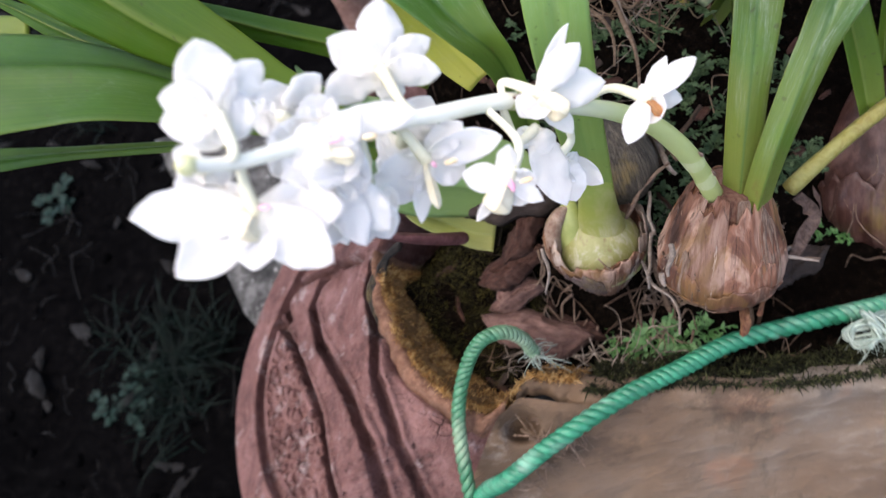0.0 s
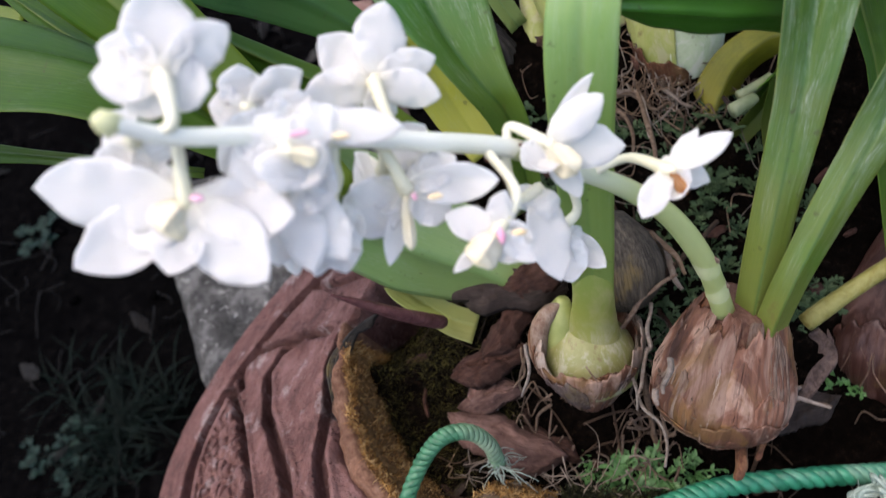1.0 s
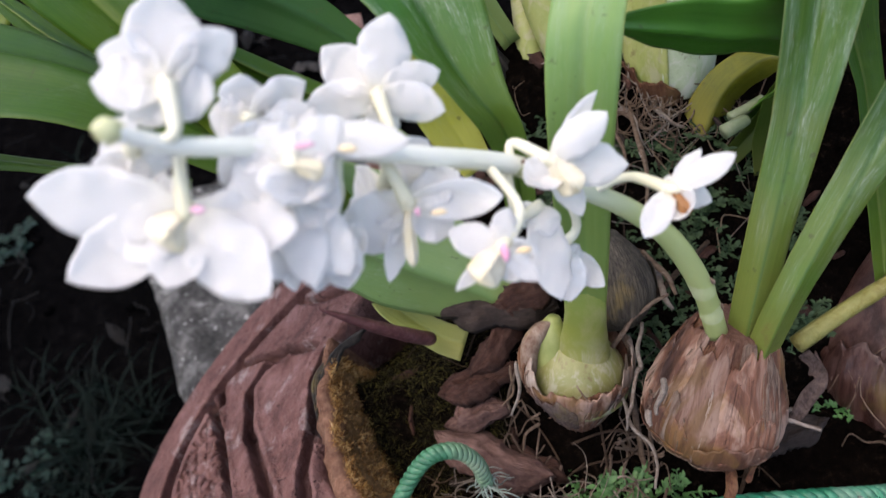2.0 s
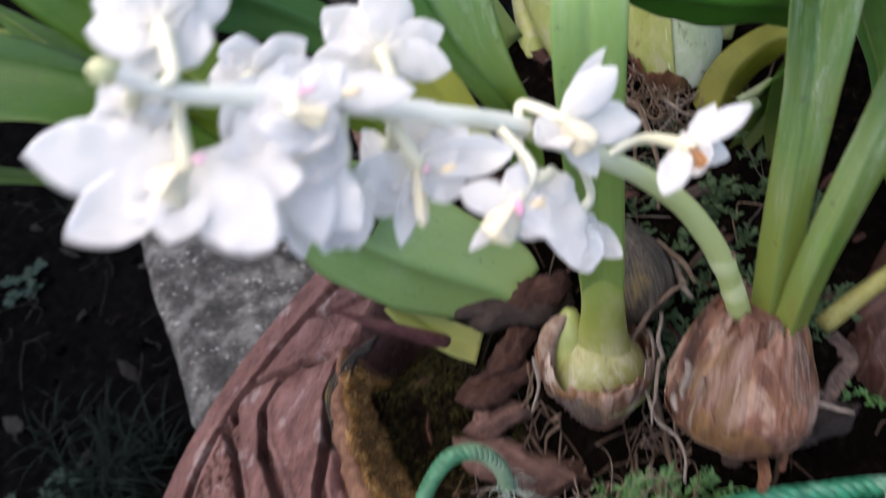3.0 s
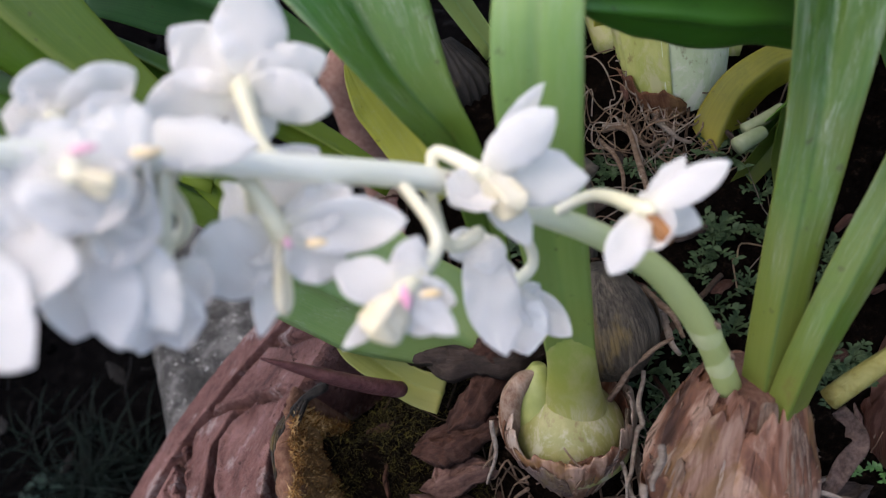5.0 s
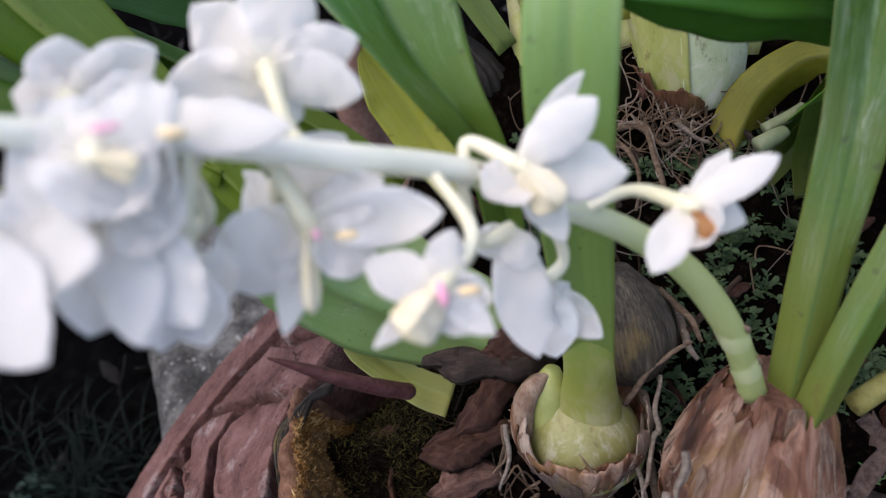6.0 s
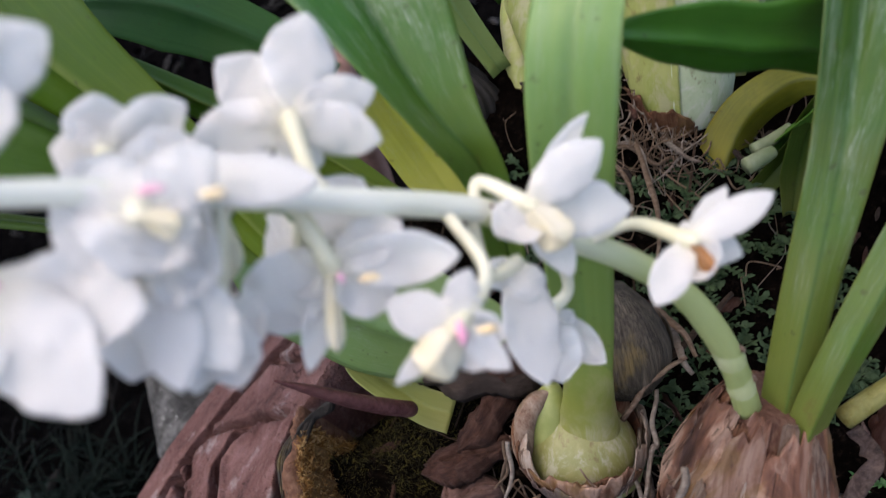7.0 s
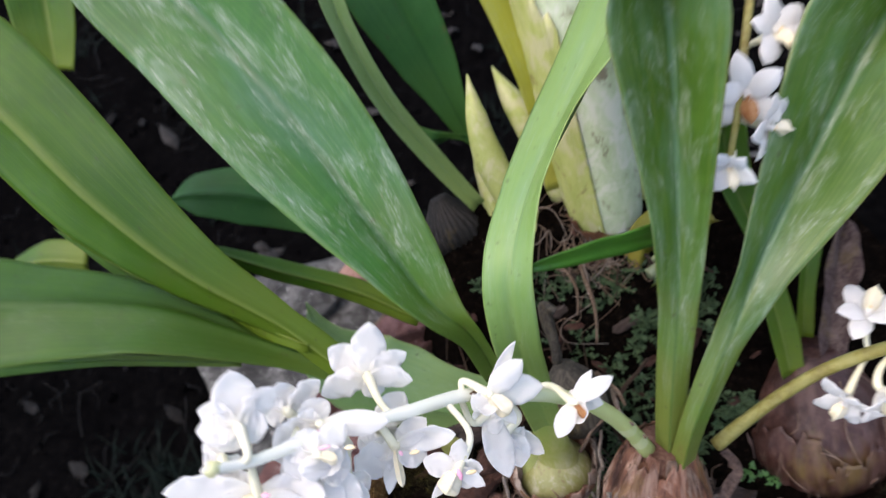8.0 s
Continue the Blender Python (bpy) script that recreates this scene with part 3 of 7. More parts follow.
def axis_pose(base, top, turn=0.0):
    """A pose at base whose z axis points to top."""
    z = (V(top) - V(base)).normalized()
    q = z.to_track_quat("Z", "Y").to_matrix().to_4x4()
    return Matrix.Translation(base) @ q @ Matrix.Rotation(turn, 4, "Z")


def bulb_body(height, shape, seed, seg=40, rows=36, lump=0.05, ribs=0, rib_depth=0.0):
    bm = bmesh.new()
    R = [p.x for p in catmull([(r, 0, 0) for r in shape], rows)]
    rings = []
    for k in range(rows + 1):
        v = k / rows
        ring = []
        for j in range(seg):
            a = 2 * math.pi * j / seg
            d = Vector((math.cos(a), math.sin(a), v * 2 + seed))
            r = max(0.0004, R[k]) * (1 + lump * noise.noise(d * 1.6) + 0.4 * lump * noise.noise(d * 6))
            r *= 1 + rib_depth * math.cos(ribs * a + 2 * noise.noise(d)) if ribs else 1
            ring.append(bm.verts.new((r * math.cos(a), r * math.sin(a), v * height)))
        rings.append(ring)
    for k in range(rows):
        for j in range(seg):
            bm.faces.new((rings[k][j], rings[k][(j + 1) % seg], rings[k + 1][(j + 1) % seg], rings[k + 1][j]))
    bm.faces.new(rings[0][::-1])
    bm.faces.new(rings[-1])
    return bm


def husk_sheet(height, shape, a0, a1, v0, v1, seed, lift=0.0006, flare=0.0009, ragged=0.25, nu=40, nv=18):
    """A papery scale that wraps part of a bulb, with a torn, lifted upper edge."""
    bm = bmesh.new()
    R = [max(0.0004, p.x) for p in catmull([(r, 0, 0) for r in shape], 60)]
    layers = []
    for t in (0.0, 0.0004):
        rows = []
        for k in range(nv + 1):
            row = []
            for j in range(nu + 1):
                u = j / nu
                a = a0 + (a1 - a0) * u
                top = v1 - (v1 - v0) * ragged * (0.5 + 0.5 * noise.noise(Vector((u * 5 + seed, seed, 0))) + 0.4 * noise.noise(Vector((u * 13 + seed, seed, 5)))) - (v1 - v0) * min(0.22, ragged) * (2 * u - 1) ** 4
                v = v0 + (top - v0) * k / nv
                r = R[min(60, max(0, int(v * 60)))]
                f = k / nv
                crease = 0.0009 * noise.noise(Vector((u * (a1 - a0) * 7 + seed, v * 1.5, seed))) + 0.0006 * noise.noise(Vector((u * (a1 - a0) * 20, v * 3, seed)))
                rr = r * 1.02 + lift + 0.35 * max(0.0, v - 1) * height + flare * f ** 3 * (0.6 + 0.8 * noise.noise(Vector((u * 3, seed, 2)))) + crease + t
                row.append(bm.verts.new((rr * math.cos(a), rr * math.sin(a), v * height)))
            rows.append(row)
        layers.append(rows)
    lo, hi = layers
    for k in range(nv):
        for j in range(nu):
            bm.faces.new((hi[k][j], hi[k][j + 1], hi[k + 1][j + 1], hi[k + 1][j]))
            bm.faces.new((lo[k][j + 1], lo[k][j], lo[k + 1][j], lo[k + 1][j + 1]))
        for j in (0, nu):
            bm.faces.new((lo[k][j], hi[k][j], hi[k + 1][j], lo[k + 1][j]))
    for j in range(nu):
        for k in (0, nv):
            bm.faces.new((lo[k][j], lo[k][j + 1], hi[k][j + 1], hi[k][j]))
    return bm


def pseudobulb(parent, base, top, shape, seed, body, scales, husk, label="", ragged=0.25, ribs=0, rib_depth=0.0, lump=0.05, fibres=0, step=0.0002, core=None):
    """A pseudobulb under parent; scales: rows of a0, a1, v0, v1 in turns and shares of the height."""
    h = (V(top) - V(base)).length
    at = axis_pose(base, top)
    ob = part("pseudobulb", bulb_body(h, core or shape, seed, 200 if ribs else 40, lump=lump, ribs=ribs, rib_depth=rib_depth), body, parent, label, at)
    for n, (a0, a1, v0, v1) in enumerate(scales):
        bm = husk_sheet(h, shape, a0 * 2 * math.pi, a1 * 2 * math.pi, v0, v1, seed + n * 1.37, 0.0003 + step * (n % 7), flare=0.0009 + 5 * (step - 0.0002), ragged=ragged)
        part("husk_scale", bm, husk[n % len(husk)], ob, "", at)
    if fibres:
        rng = random.Random(int(seed * 10))
        R = [max(0.0004, p.x) for p in catmull([(r, 0, 0) for r in shape], 60)]
        bm = bmesh.new()
        for k in range(fibres):
            a, v0 = rng.uniform(0, 2 * math.pi), rng.uniform(0.0, 0.55)
            v1 = v0 + rng.uniform(0.15, 0.45)
            pts = []
            for i in range(5):
                v = min(0.98, v0 + (v1 - v0) * i / 4)
                r = R[int(v * 60)] * 1.03 + 0.0012 + 0.0022 * rng.random() * (i in (0, 4))
                b = a + rng.gauss(0, 0.03) + 0.12 * math.sin(i + k)
                pts.append((r * math.cos(b), r * math.sin(b), v * h))
            tube(bm, catmull(pts, 8), [rng.uniform(0.0002, 0.00055), rng.uniform(0.00015, 0.0004)], 4)
        tagged(part("husk_fibre", bm, MAT["husk_pale"], ob, "", at), "", "", "", "stuff")
    return ob


def leaf(parent, spine, sides, widths, material, label="", fold=0.18, tip=0.12, base=0.0, seed=0.0, count=28, ripple=0.05, thick=0.0009, curl=0.0, name="leaf"):
    return part(name, blade(spine, sides, widths, fold, count, 18, thick, tip, base, ripple, seed, curl), material, parent, label)


def tepal(length, width, recurve, seed, cup=0.1, point=0.38):
    """One petal or sepal along +y from the origin, facing +z."""
    ys = [0.0, 0.3, 0.65, 1.0]
    spine = [(0.0, length * y, -recurve * length * y * y + 0.12 * length * math.sin(y * 2.2)) for y in ys]
    sides = [(1, 0, 0.05 * math.sin(seed + y * 3)) for y in ys]
    return blade(spine, sides, [width * w for w in (0.34, 0.78, 1.0, 0.94, 0.7)], -cup, 12, 8, 0.0007, point, 0.0, 0.22, seed, 0.0, 2.0, 0.62)


def flower(parent, centre, facing, turn, attach, size=0.0155, seed=0, closed=0.0, withered=False, sag=0.004):
    """An orchid flower that looks along facing: three sepals, two petals, a lip and a column, on a curved stalk from attach."""
    rng = random.Random(seed)
    z = V(facing).normalized()
    up = (Vector((0, 0, 1)) - z * z.z)
    up = up.normalized() if up.length > 0.05 else Vector((0, 1, 0))
    x = up.cross(z)
    rot = Matrix((x, up, z)).transposed().to_4x4()
    at = Matrix.Translation(centre) @ rot @ Matrix.Rotation(radians(turn), 4, "Z")
    start = at.inverted() @ V(attach)
    # stalk and column
    bm = bmesh.new()
    back = Vector((0, 0, -0.22 * size))
    mid1 = start * 0.62 + back * 0.38 + Vector((0, 0, -sag))
    mid2 = start * 0.22 + back * 0.78 + Vector((0, 0, -sag))
    tube(bm, catmull([start, mid1, mid2, back, (0, 0, 0.1 * size)], 16), [0.0011, 0.0011, 0.0012, 0.0015, 0.0019, 0.0016], 10)
    head = part("flower", bm, MAT["pedicel"], parent, "", at)
    tilt = 0.5 + closed
    for k, (name, ang, ln, wd) in enumerate((("sepal", 0, 1.06, 0.60), ("sepal", 128, 1.0, 0.66), ("sepal", -128, 1.0, 0.66), ("petal", 64, 0.95, 0.56), ("petal", -64, 0.95, 0.56))):
        ln *= size * rng.uniform(0.93, 1.07)
        bm = tepal(ln, wd * size * rng.uniform(0.92, 1.1), rng.uniform(0.12, 0.34), seed * 3.3 + k, rng.uniform(0.06, 0.16))
        turn_k = Matrix.Rotation(radians(ang + rng.uniform(-9, 9)), 4, "Z") @ Matrix.Rotation(tilt * rng.uniform(0.5, 1.4), 4, "X")
        lift = Matrix.Translation((0, 0, 0.0006 * (name == "petal")))
        part(name, bm, MAT["petal"], head, "", at @ lift @ turn_k)
    # lip: a curled tongue in front, below the column
    bm = blade([(0, -0.05 * size, 0.05 * size), (0, -0.22 * size, 0.30 * size), (0, -0.42 * size, 0.50 * size), (0, -0.66 * size, 0.46 * size)],
               [(1, 0, 0)] * 4, [size * w for w in (0.22, 0.42, 0.40, 0.22)], 0.30, 12, 8, 0.0006, 0.3, 0.0, 0.1, seed)
    lip = part("lip", bm, MAT["withered"] if withered else MAT["lip"], head, "", at)
    if not withered:
        bm = bmesh.new()
        rock_chip(bm, (0, -0.17 * size, 0.21 * size), (1, 0.1, 0), 0.26 * size, 0.13 * size, 0.07 * size, seed + 0.5, 6, 8)
        part("blush", bm, MAT["blush"], lip, "pink blush at the throat", at)
    bm = bmesh.new()
    tube(bm, catmull([(0, 0.02 * size, 0), (0, 0.05 * size, 0.2 * size), (0, -0.02 * size, 0.36 * size)], 6), [0.11 * size, 0.10 * size, 0.09 * size], 8)
    col = part("column", bm, MAT["petal"], head, "", at)
    bm = bmesh.new()
    rock_chip(bm, (0, -0.03 * size, 0.37 * size), (0, -0.3, 1), 0.12 * size, 0.11 * size, 0.11 * size, seed + 0.2, 5, 7)
    part("anther_cap", bm, MAT["withered"] if withered else MAT["anther"], col, "", at)
    return head


def bloom(parent, centre, attach, tepals, lip=None, blush=None, cap=None, seed=0, mid=None, dead=False):
    """A half open orchid flower. tepals: rows of tip, crossways direction, width and bulge; lip: the same; blush, cap: places."""
    rng = random.Random(seed)
    c = V(centre)
    bm = bmesh.new()
    pts = [V(attach)] + ([V(mid)] if mid else []) + [c]
    tube(bm, catmull(pts, 14), [0.0011, 0.0011, 0.0012, 0.0014, 0.0017], 10)
    rock_chip(bm, c, c - pts[-2], 0.0042, 0.0034, 0.0034, seed + 0.4, 6, 9)
    head = part("flower", bm, MAT["pedicel"], parent)
    for k, (tip, side, width, bulge) in enumerate(tepals):
        t, s = V(tip), V(side).normalized()
        ax = t - c
        nrm = s.cross(ax).normalized()
        spine = [c + ax * 0.04, c + ax * 0.32 + nrm * bulge * 0.8, c + ax * 0.68 + nrm * bulge, t]
        twist = rng.uniform(-0.25, 0.25)
        sides = [s + nrm * twist * u for u in (-1, -0.3, 0.3, 1)]
        bm = blade(spine, sides, [width * w for w in (0.42, 0.94, 1.14, 1.08, 0.82)], rng.uniform(-0.30, 0.10), 18, 12, 0.0006, 0.48, 0.0, 0.22, seed * 3.1 + k, 0.0, 2.0, 0.66)
        part("sepal" if k % 2 == 0 else "petal", bm, MAT["petal"], head)
    if lip:
        tip, side, width, bulge = lip
        t, s = V(tip), V(side).normalized()
        ax = t - c
        nrm = s.cross(ax).normalized()
        bm = blade([c + ax * 0.1, c + ax * 0.4 + nrm * bulge, c + ax * 0.75 + nrm * bulge, t], [s] * 4, [width * w for w in (0.5, 0.9, 1.0, 0.8)], 0.28, 14, 10, 0.0008, 0.3, 0.0, 0.12, seed)
        tongue = part("lip", bm, MAT["withered"] if dead else MAT["lip"], head, "brown withered lip" if dead else "cream lip")
        if blush:
            bm = bmesh.new()
            rock_chip(bm, blush[0], blush[1], blush[2], blush[3], 0.0012, seed + 0.5, 8, 9)
            part("blush", bm, MAT["blush"], tongue, "pink blush at the throat")
    if cap:
        bm = bmesh.new()
        rock_chip(bm, cap[0], cap[1], 0.0034, 0.0015, 0.0014, seed + 0.2, 7, 8)
        part("anther_cap", bm, MAT["anther"], head, "pale orange anther cap")
    return head


def root_line(parent, points, r, material, seed, name="root", label="", count=26, jitter=0.0012):
    pts = catmull(points, count)
    pts = [p + Vector((noise.noise(p * 90 + Vector((seed, 0, 0))), noise.noise(p * 90 + Vector((0, seed, 5))), noise.noise(p * 90 + Vector((9, 0, seed))))) * jitter for p in pts]
    bm = bmesh.new()
    tube(bm, pts, [r, r * 1.1, r * 0.85, r * 0.6], 6, 0.35, seed)
    return part(name, bm, material, parent, label)


# ---- ground ----
def ground_height(x, y):
    p = Vector((x, y, 0))
    return 0.012 * noise.noise(p * 9) + 0.006 * noise.noise(p * 31) + 0.003 * noise.noise(p * 83) - 0.004


def axis_steps(near_lo, near_hi, step, far):
    """Close steps in the middle, then ever wider ones out to far."""
    n = int((near_hi - near_lo) / step)
    mid = [near_lo + step * k for k in range(n + 1)]
    out, d = [], step
    x = mid[-1]
    while x < far:
        d *= 1.35
        x += d
        out.append(x)
    low, d, x = [], step, mid[0]
    while x > -far:
        d *= 1.35
        x -= d
        low.append(x)
    return low[::-1] + mid + out


def build_ground():
    bm = bmesh.new()
    xs, ys = axis_steps(-1.1, 0.9, 0.014, 60), axis_steps(0.0, 1.8, 0.014, 60)
    grid = [[bm.verts.new((x, y, ground_height(x, y))) for x in xs] for y in ys]
    for j in range(len(ys) - 1):
        for i in range(len(xs) - 1):
            bm.faces.new((grid[j][i], grid[j][i + 1], grid[j + 1][i + 1], grid[j + 1][i]))
    return tagged(part("ground", bm, MAT["soil"], None, "bare black garden soil with fine crumbs, darkened for shade"), "", "ground", "", "structure")


build_ground()


def build_slab():
    """Old concrete slab under the pot, with worn uneven edges."""
    bm = bmesh.new()
    x0, x1, y0, y1, top = -0.236, 0.33, 0.05, 0.655, 0.15
    nx, ny = 60, 54
    def spot(u, v, z):
        x, y = x0 + (x1 - x0) * u - 0.27 * (v - 0.66) * (1 - u), y0 + (y1 - y0) * v - 0.02 * (1 - u)
        e = 0.006 * noise.noise(Vector((x * 22, y * 22, z * 20))) + 0.003 * noise.noise(Vector((x * 70, y * 70, z * 60)))
        rim = min(u, 1 - u, v, 1 - v)
        drop = 0.010 * max(0, 1 - rim / 0.02) ** 2 if z == top else 0
        return (x + e * (u < 0.02) - e * (u > 0.98), y + e * (v < 0.02), z + e * 0.5 - drop)
    cap = [[bm.verts.new(spot(i / nx, j / ny, top)) for i in range(nx + 1)] for j in range(ny + 1)]
    for j in range(ny):
        for i in range(nx):
            bm.faces.new((cap[j][i], cap[j][i + 1], cap[j + 1][i + 1], cap[j + 1][i]))
    loop = [(i, 0) for i in range(nx)] + [(nx, j) for j in range(ny)] + [(i, ny) for i in range(nx, 0, -1)] + [(0, j) for j in range(ny, 0, -1)]
    prev = [cap[j][i] for i, j in loop]
    for k in range(1, 7):
        z = top - 0.17 * k / 6
        ring = [bm.verts.new(spot(i / nx, j / ny, z)) for i, j in loop]
        for a in range(len(loop)):
            b = (a + 1) % len(loop)
            bm.faces.new((prev[b], prev[a], ring[a], ring[b]))
        prev = ring
    return tagged(part("concrete_slab", bm, MAT["concrete"], None, "old grey concrete slab with worn edges under the pot"), "", "slab")


build_slab()


# ---- pot ----
def shoulder_z(x, y):
    """Height of the pot's sloping shoulder."""
    dl = max(-0.76 * (x + 0.03) + 0.2 * (y - 0.31), 0)
    df, db, dr = max(0.9 * (0.232 - y), 0), max(0.9 * (y - 0.47), 0), max(0.76 * (x - 0.28), 0)
    return 0.378 - math.sqrt(dl * dl + df * df + db * db + dr * dr)


NOTCH = ((190, 1.0), (196, 1.01), (205, 1.06), (217, 1.14), (224, 1.165), (231, 1.19), (236, 1.18), (240, 1.01), (243, 1.0))


def mouth(a):
    """Edge of the pot's mouth, broken away outwards beside the hollow."""
    c, s = math.cos(a), math.sin(a)
    deg, f = math.degrees(a), 1.0
    for (d0, f0), (d1, f1) in zip(NOTCH, NOTCH[1:]):
        if d0 <= deg < d1:
            f = f0 + (f1 - f0) * (deg - d0) / (d1 - d0)
    return 0.10 + (0.18 if c > 0 else 0.135) * c * f, 0.345 + 0.115 * s * f - 0.06 * max(0, c) * max(0, -s)


def brim(a):
    s, c = math.sin(a), math.cos(a)
    return 0.06 + (0.275 if c > 0 else 0.235) * c, 0.295 + (0.135 if s > 0 else 0.172) * s


def brim_inset(x, y):
    """How far a place lies inside the brim."""
    b = 0.135 if y > 0.295 else 0.172
    u, v = (x - 0.06) / 0.235, (y - 0.295) / b
    r = math.hypot(u, v)
    return (1 - r) * r / max(1e-6, math.hypot(u / 0.235, v / b))


GROOVES = [
    ([(-0.136, 0.350), (-0.118, 0.328), (-0.101, 0.298), (-0.083, 0.259), (-0.076, 0.222), (-0.075, 0.190)], 0.0030, 0.0062),
    ([(-0.066, 0.342), (-0.080, 0.341), (-0.090, 0.330), (-0.083, 0.303), (-0.060, 0.264), (-0.047, 0.232), (-0.050, 0.205)], 0.0036, 0.0075),
    ([(-0.037, 0.296), (-0.040, 0.268), (-0.034, 0.238), (-0.030, 0.205)], 0.0030, 0.0060),
    ([(-0.114, 0.333), (-0.117, 0.349), (-0.100, 0.352), (-0.075, 0.346), (-0.043, 0.335)], 0.0022, 0.0042),
    ([(-0.020, 0.332), (-0.033, 0.326), (-0.0375, 0.312), (-0.034, 0.292)], 0.0064, 0.0095),
    ([(-0.080, 0.385), (-0.045, 0.366), (-0.010, 0.356)], 0.0020, 0.0026),
]


def carve(x, y, inset):
    """Depth of the carved lines and the rough field between two of them."""
    e = inset - 0.029
    ring = 0.0 if e < -0.0055 or e > 0.009 else (min(1.0, (e + 0.0055) / 0.0022) if e < 0.001 else max(0.0, 1 - (e - 0.001) / 0.0045))
    d = 0.0105 * ring
    q = Vector((x, y))
    bank = 0.0
    for pts, w, depth in GROOVES:
        best, east = 1.0, False
        for (ax, ay), (bx, by) in zip(pts, pts[1:]):
            a, b = Vector((ax, ay)), Vector((bx, by))
            t = max(0, min(1, (q - a).dot(b - a) / (b - a).length_squared))
            near = (q - a - (b - a) * t).length
            if near < best:
                best, east = near, (b - a).cross(q - a) > 0
        if best < 0.014 and inset > 0.034:
            ragged = 1 + 0.22 * noise.noise(Vector((x * 160, y * 160, 7)))
            d = max(d, 1.9 * depth * math.exp(-(best / (0.95 * w * ragged)) ** 8))
            bank = max(bank, (0.42 if east else 0.14) * depth * math.exp(-((best - 1.75 * w) / (0.6 * w)) ** 2))
    if d < 0.001:
        d -= bank
    if inset > 0.038 and y < 0.34 and x < -0.080 - 0.34 * max(0.0, y - 0.245):
        near = noise.voronoi(Vector((x * 150, y * 150, 0.3)))[0]
        d += 0.0034 * math.exp(-((near[1] - near[0]) / 0.24) ** 2) - 0.0012 * min(1.0, near[1] - near[0]) + 0.0006 * noise.noise(Vector((x * 120, y * 120, 1)))
    return d + 0.0006 * noise.noise(Vector((x * 90, y * 90, 4))) + 0.0004 * noise.noise(Vector((x * 300, y * 300, 2)))


def build_pot():
    pot = thing("plant_pot", "large weathered terracotta pot with carved lines on its sloping shoulder", "pot", (0.06, 0.30, 0.15))

    def shell(name, a0, a1, na, ns, material, label, carved):
        bm = bmesh.new()
        rows = []
        for i in range(na + 1):
            a = a0 + (a1 - a0) * i / na
            (mx, my), (bx, by) = mouth(a), brim(a)
            row = []
            for j in range(ns + 1):
                s0 = 0.06 - 0.5 * min(1.0, max(0.0, (radians(193) - a) / 0.70)) + 0.03 * noise.noise(Vector((a * 14, 2, 1))) if carved else 0.05
                s = s0 + (1 - s0) * j / ns
                x, y = mx + (bx - mx) * s, my + (by - my) * s
                z = shoulder_z(x, y)
                if carved:
                    z -= carve(x, y, brim_inset(x, y))
                else:
                    p = Vector((x, y, 0))
                    z -= 0.022 * math.exp(-(((x - 0.0245) / 0.0075) ** 2 + ((y - 0.2285) / 0.006) ** 2) ** 2)
                    z += 0.004 * noise.noise(p * 24) + 0.0015 * noise.noise(Vector((x * 60, y * 140, 3)))
                row.append(bm.verts.new((x, y, z)))
            if carved:
                top = row[0].co.copy()
                inner = [bm.verts.new((top.x + (0.10 - top.x) * f, top.y + (0.33 - top.y) * f, top.z - dz)) for f, dz in ((0.10, 0.085), (0.06, 0.045), (0.035, 0.018), (0.016, 0.004))]
                row = inner + row
            lip = row[-1].co
            cx, cy = 0.06, 0.30
            for k, (out, dz) in enumerate(((1.004, -0.003), (1.0, -0.010), (0.965, -0.020), (0.93, -0.05), (0.88, -0.12))):
                row.append(bm.verts.new((cx + (lip.x - cx) * out, cy + (lip.y - cy) * out, max(0.148, lip.z + dz))))
            rows.append(row)
        for i in range(na):
            for j in range(len(rows[0]) - 1):
                bm.faces.new((rows[i][j], rows[i][j + 1], rows[i + 1][j + 1], rows[i + 1][j]))
        return part(name, bm, material, pot, label)

    shell("shoulder", radians(112), radians(238), 560, 290, MAT["terracotta"], "red-brown carved terracotta shoulder", True)
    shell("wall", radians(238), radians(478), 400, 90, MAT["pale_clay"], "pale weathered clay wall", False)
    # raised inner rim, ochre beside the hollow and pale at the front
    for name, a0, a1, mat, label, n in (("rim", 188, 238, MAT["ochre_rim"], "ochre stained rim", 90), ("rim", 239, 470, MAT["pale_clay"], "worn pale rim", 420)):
        bm = bmesh.new()
        uv = []
        rows = []
        for i in range(n + 1):
            a = radians(a0 + (a1 - a0) * i / n)
            mx, my = mouth(a)
            dx, dy = math.cos(a), math.sin(a)
            p = Vector((mx * 30, my * 30, 1))
            wob = (0.002 if a0 == 188 else 0.004) * noise.noise(p) + (0.0006 if a0 == 188 else 0.0022) * noise.noise(p * 4)
            row = []
            fade = min(1.0, (i + 0.5) / 7, (n - i + 0.5) / 7)
            slim = 0.35 + 0.55 * min(1.0, i / 24) if a0 == 188 else 0.55 + 0.45 * min(1.0, i / 16)
            for r, z in ((0.009, 0.372), (0.006, 0.378), (0.0025, 0.3805 + 0.002 * fade), (-0.0015, 0.3805 + 0.0015 * fade), (-0.005, 0.377), (-0.0085, 0.366), (-0.013, 0.345), (-0.018, 0.325)):
                e = 0.0018 * noise.noise(Vector((mx * 110, my * 110, z * 200))) + 0.0010 * noise.noise(Vector((mx * 330, my * 330, z * 500))) + (0.0 if a0 == 188 else 0.0012 * min(0.0, noise.noise(Vector((mx * 60, my * 60, 9))) + 0.1) * 4)
                z = z if a0 == 188 else min(z, 0.3785)
                rr = -0.005 + (r + 0.005) * slim if r > -0.005 else r
                row.append(bm.verts.new((mx + dx * (rr + wob + e), my + dy * (rr + wob + e), z + wob * 0.8 + e)))
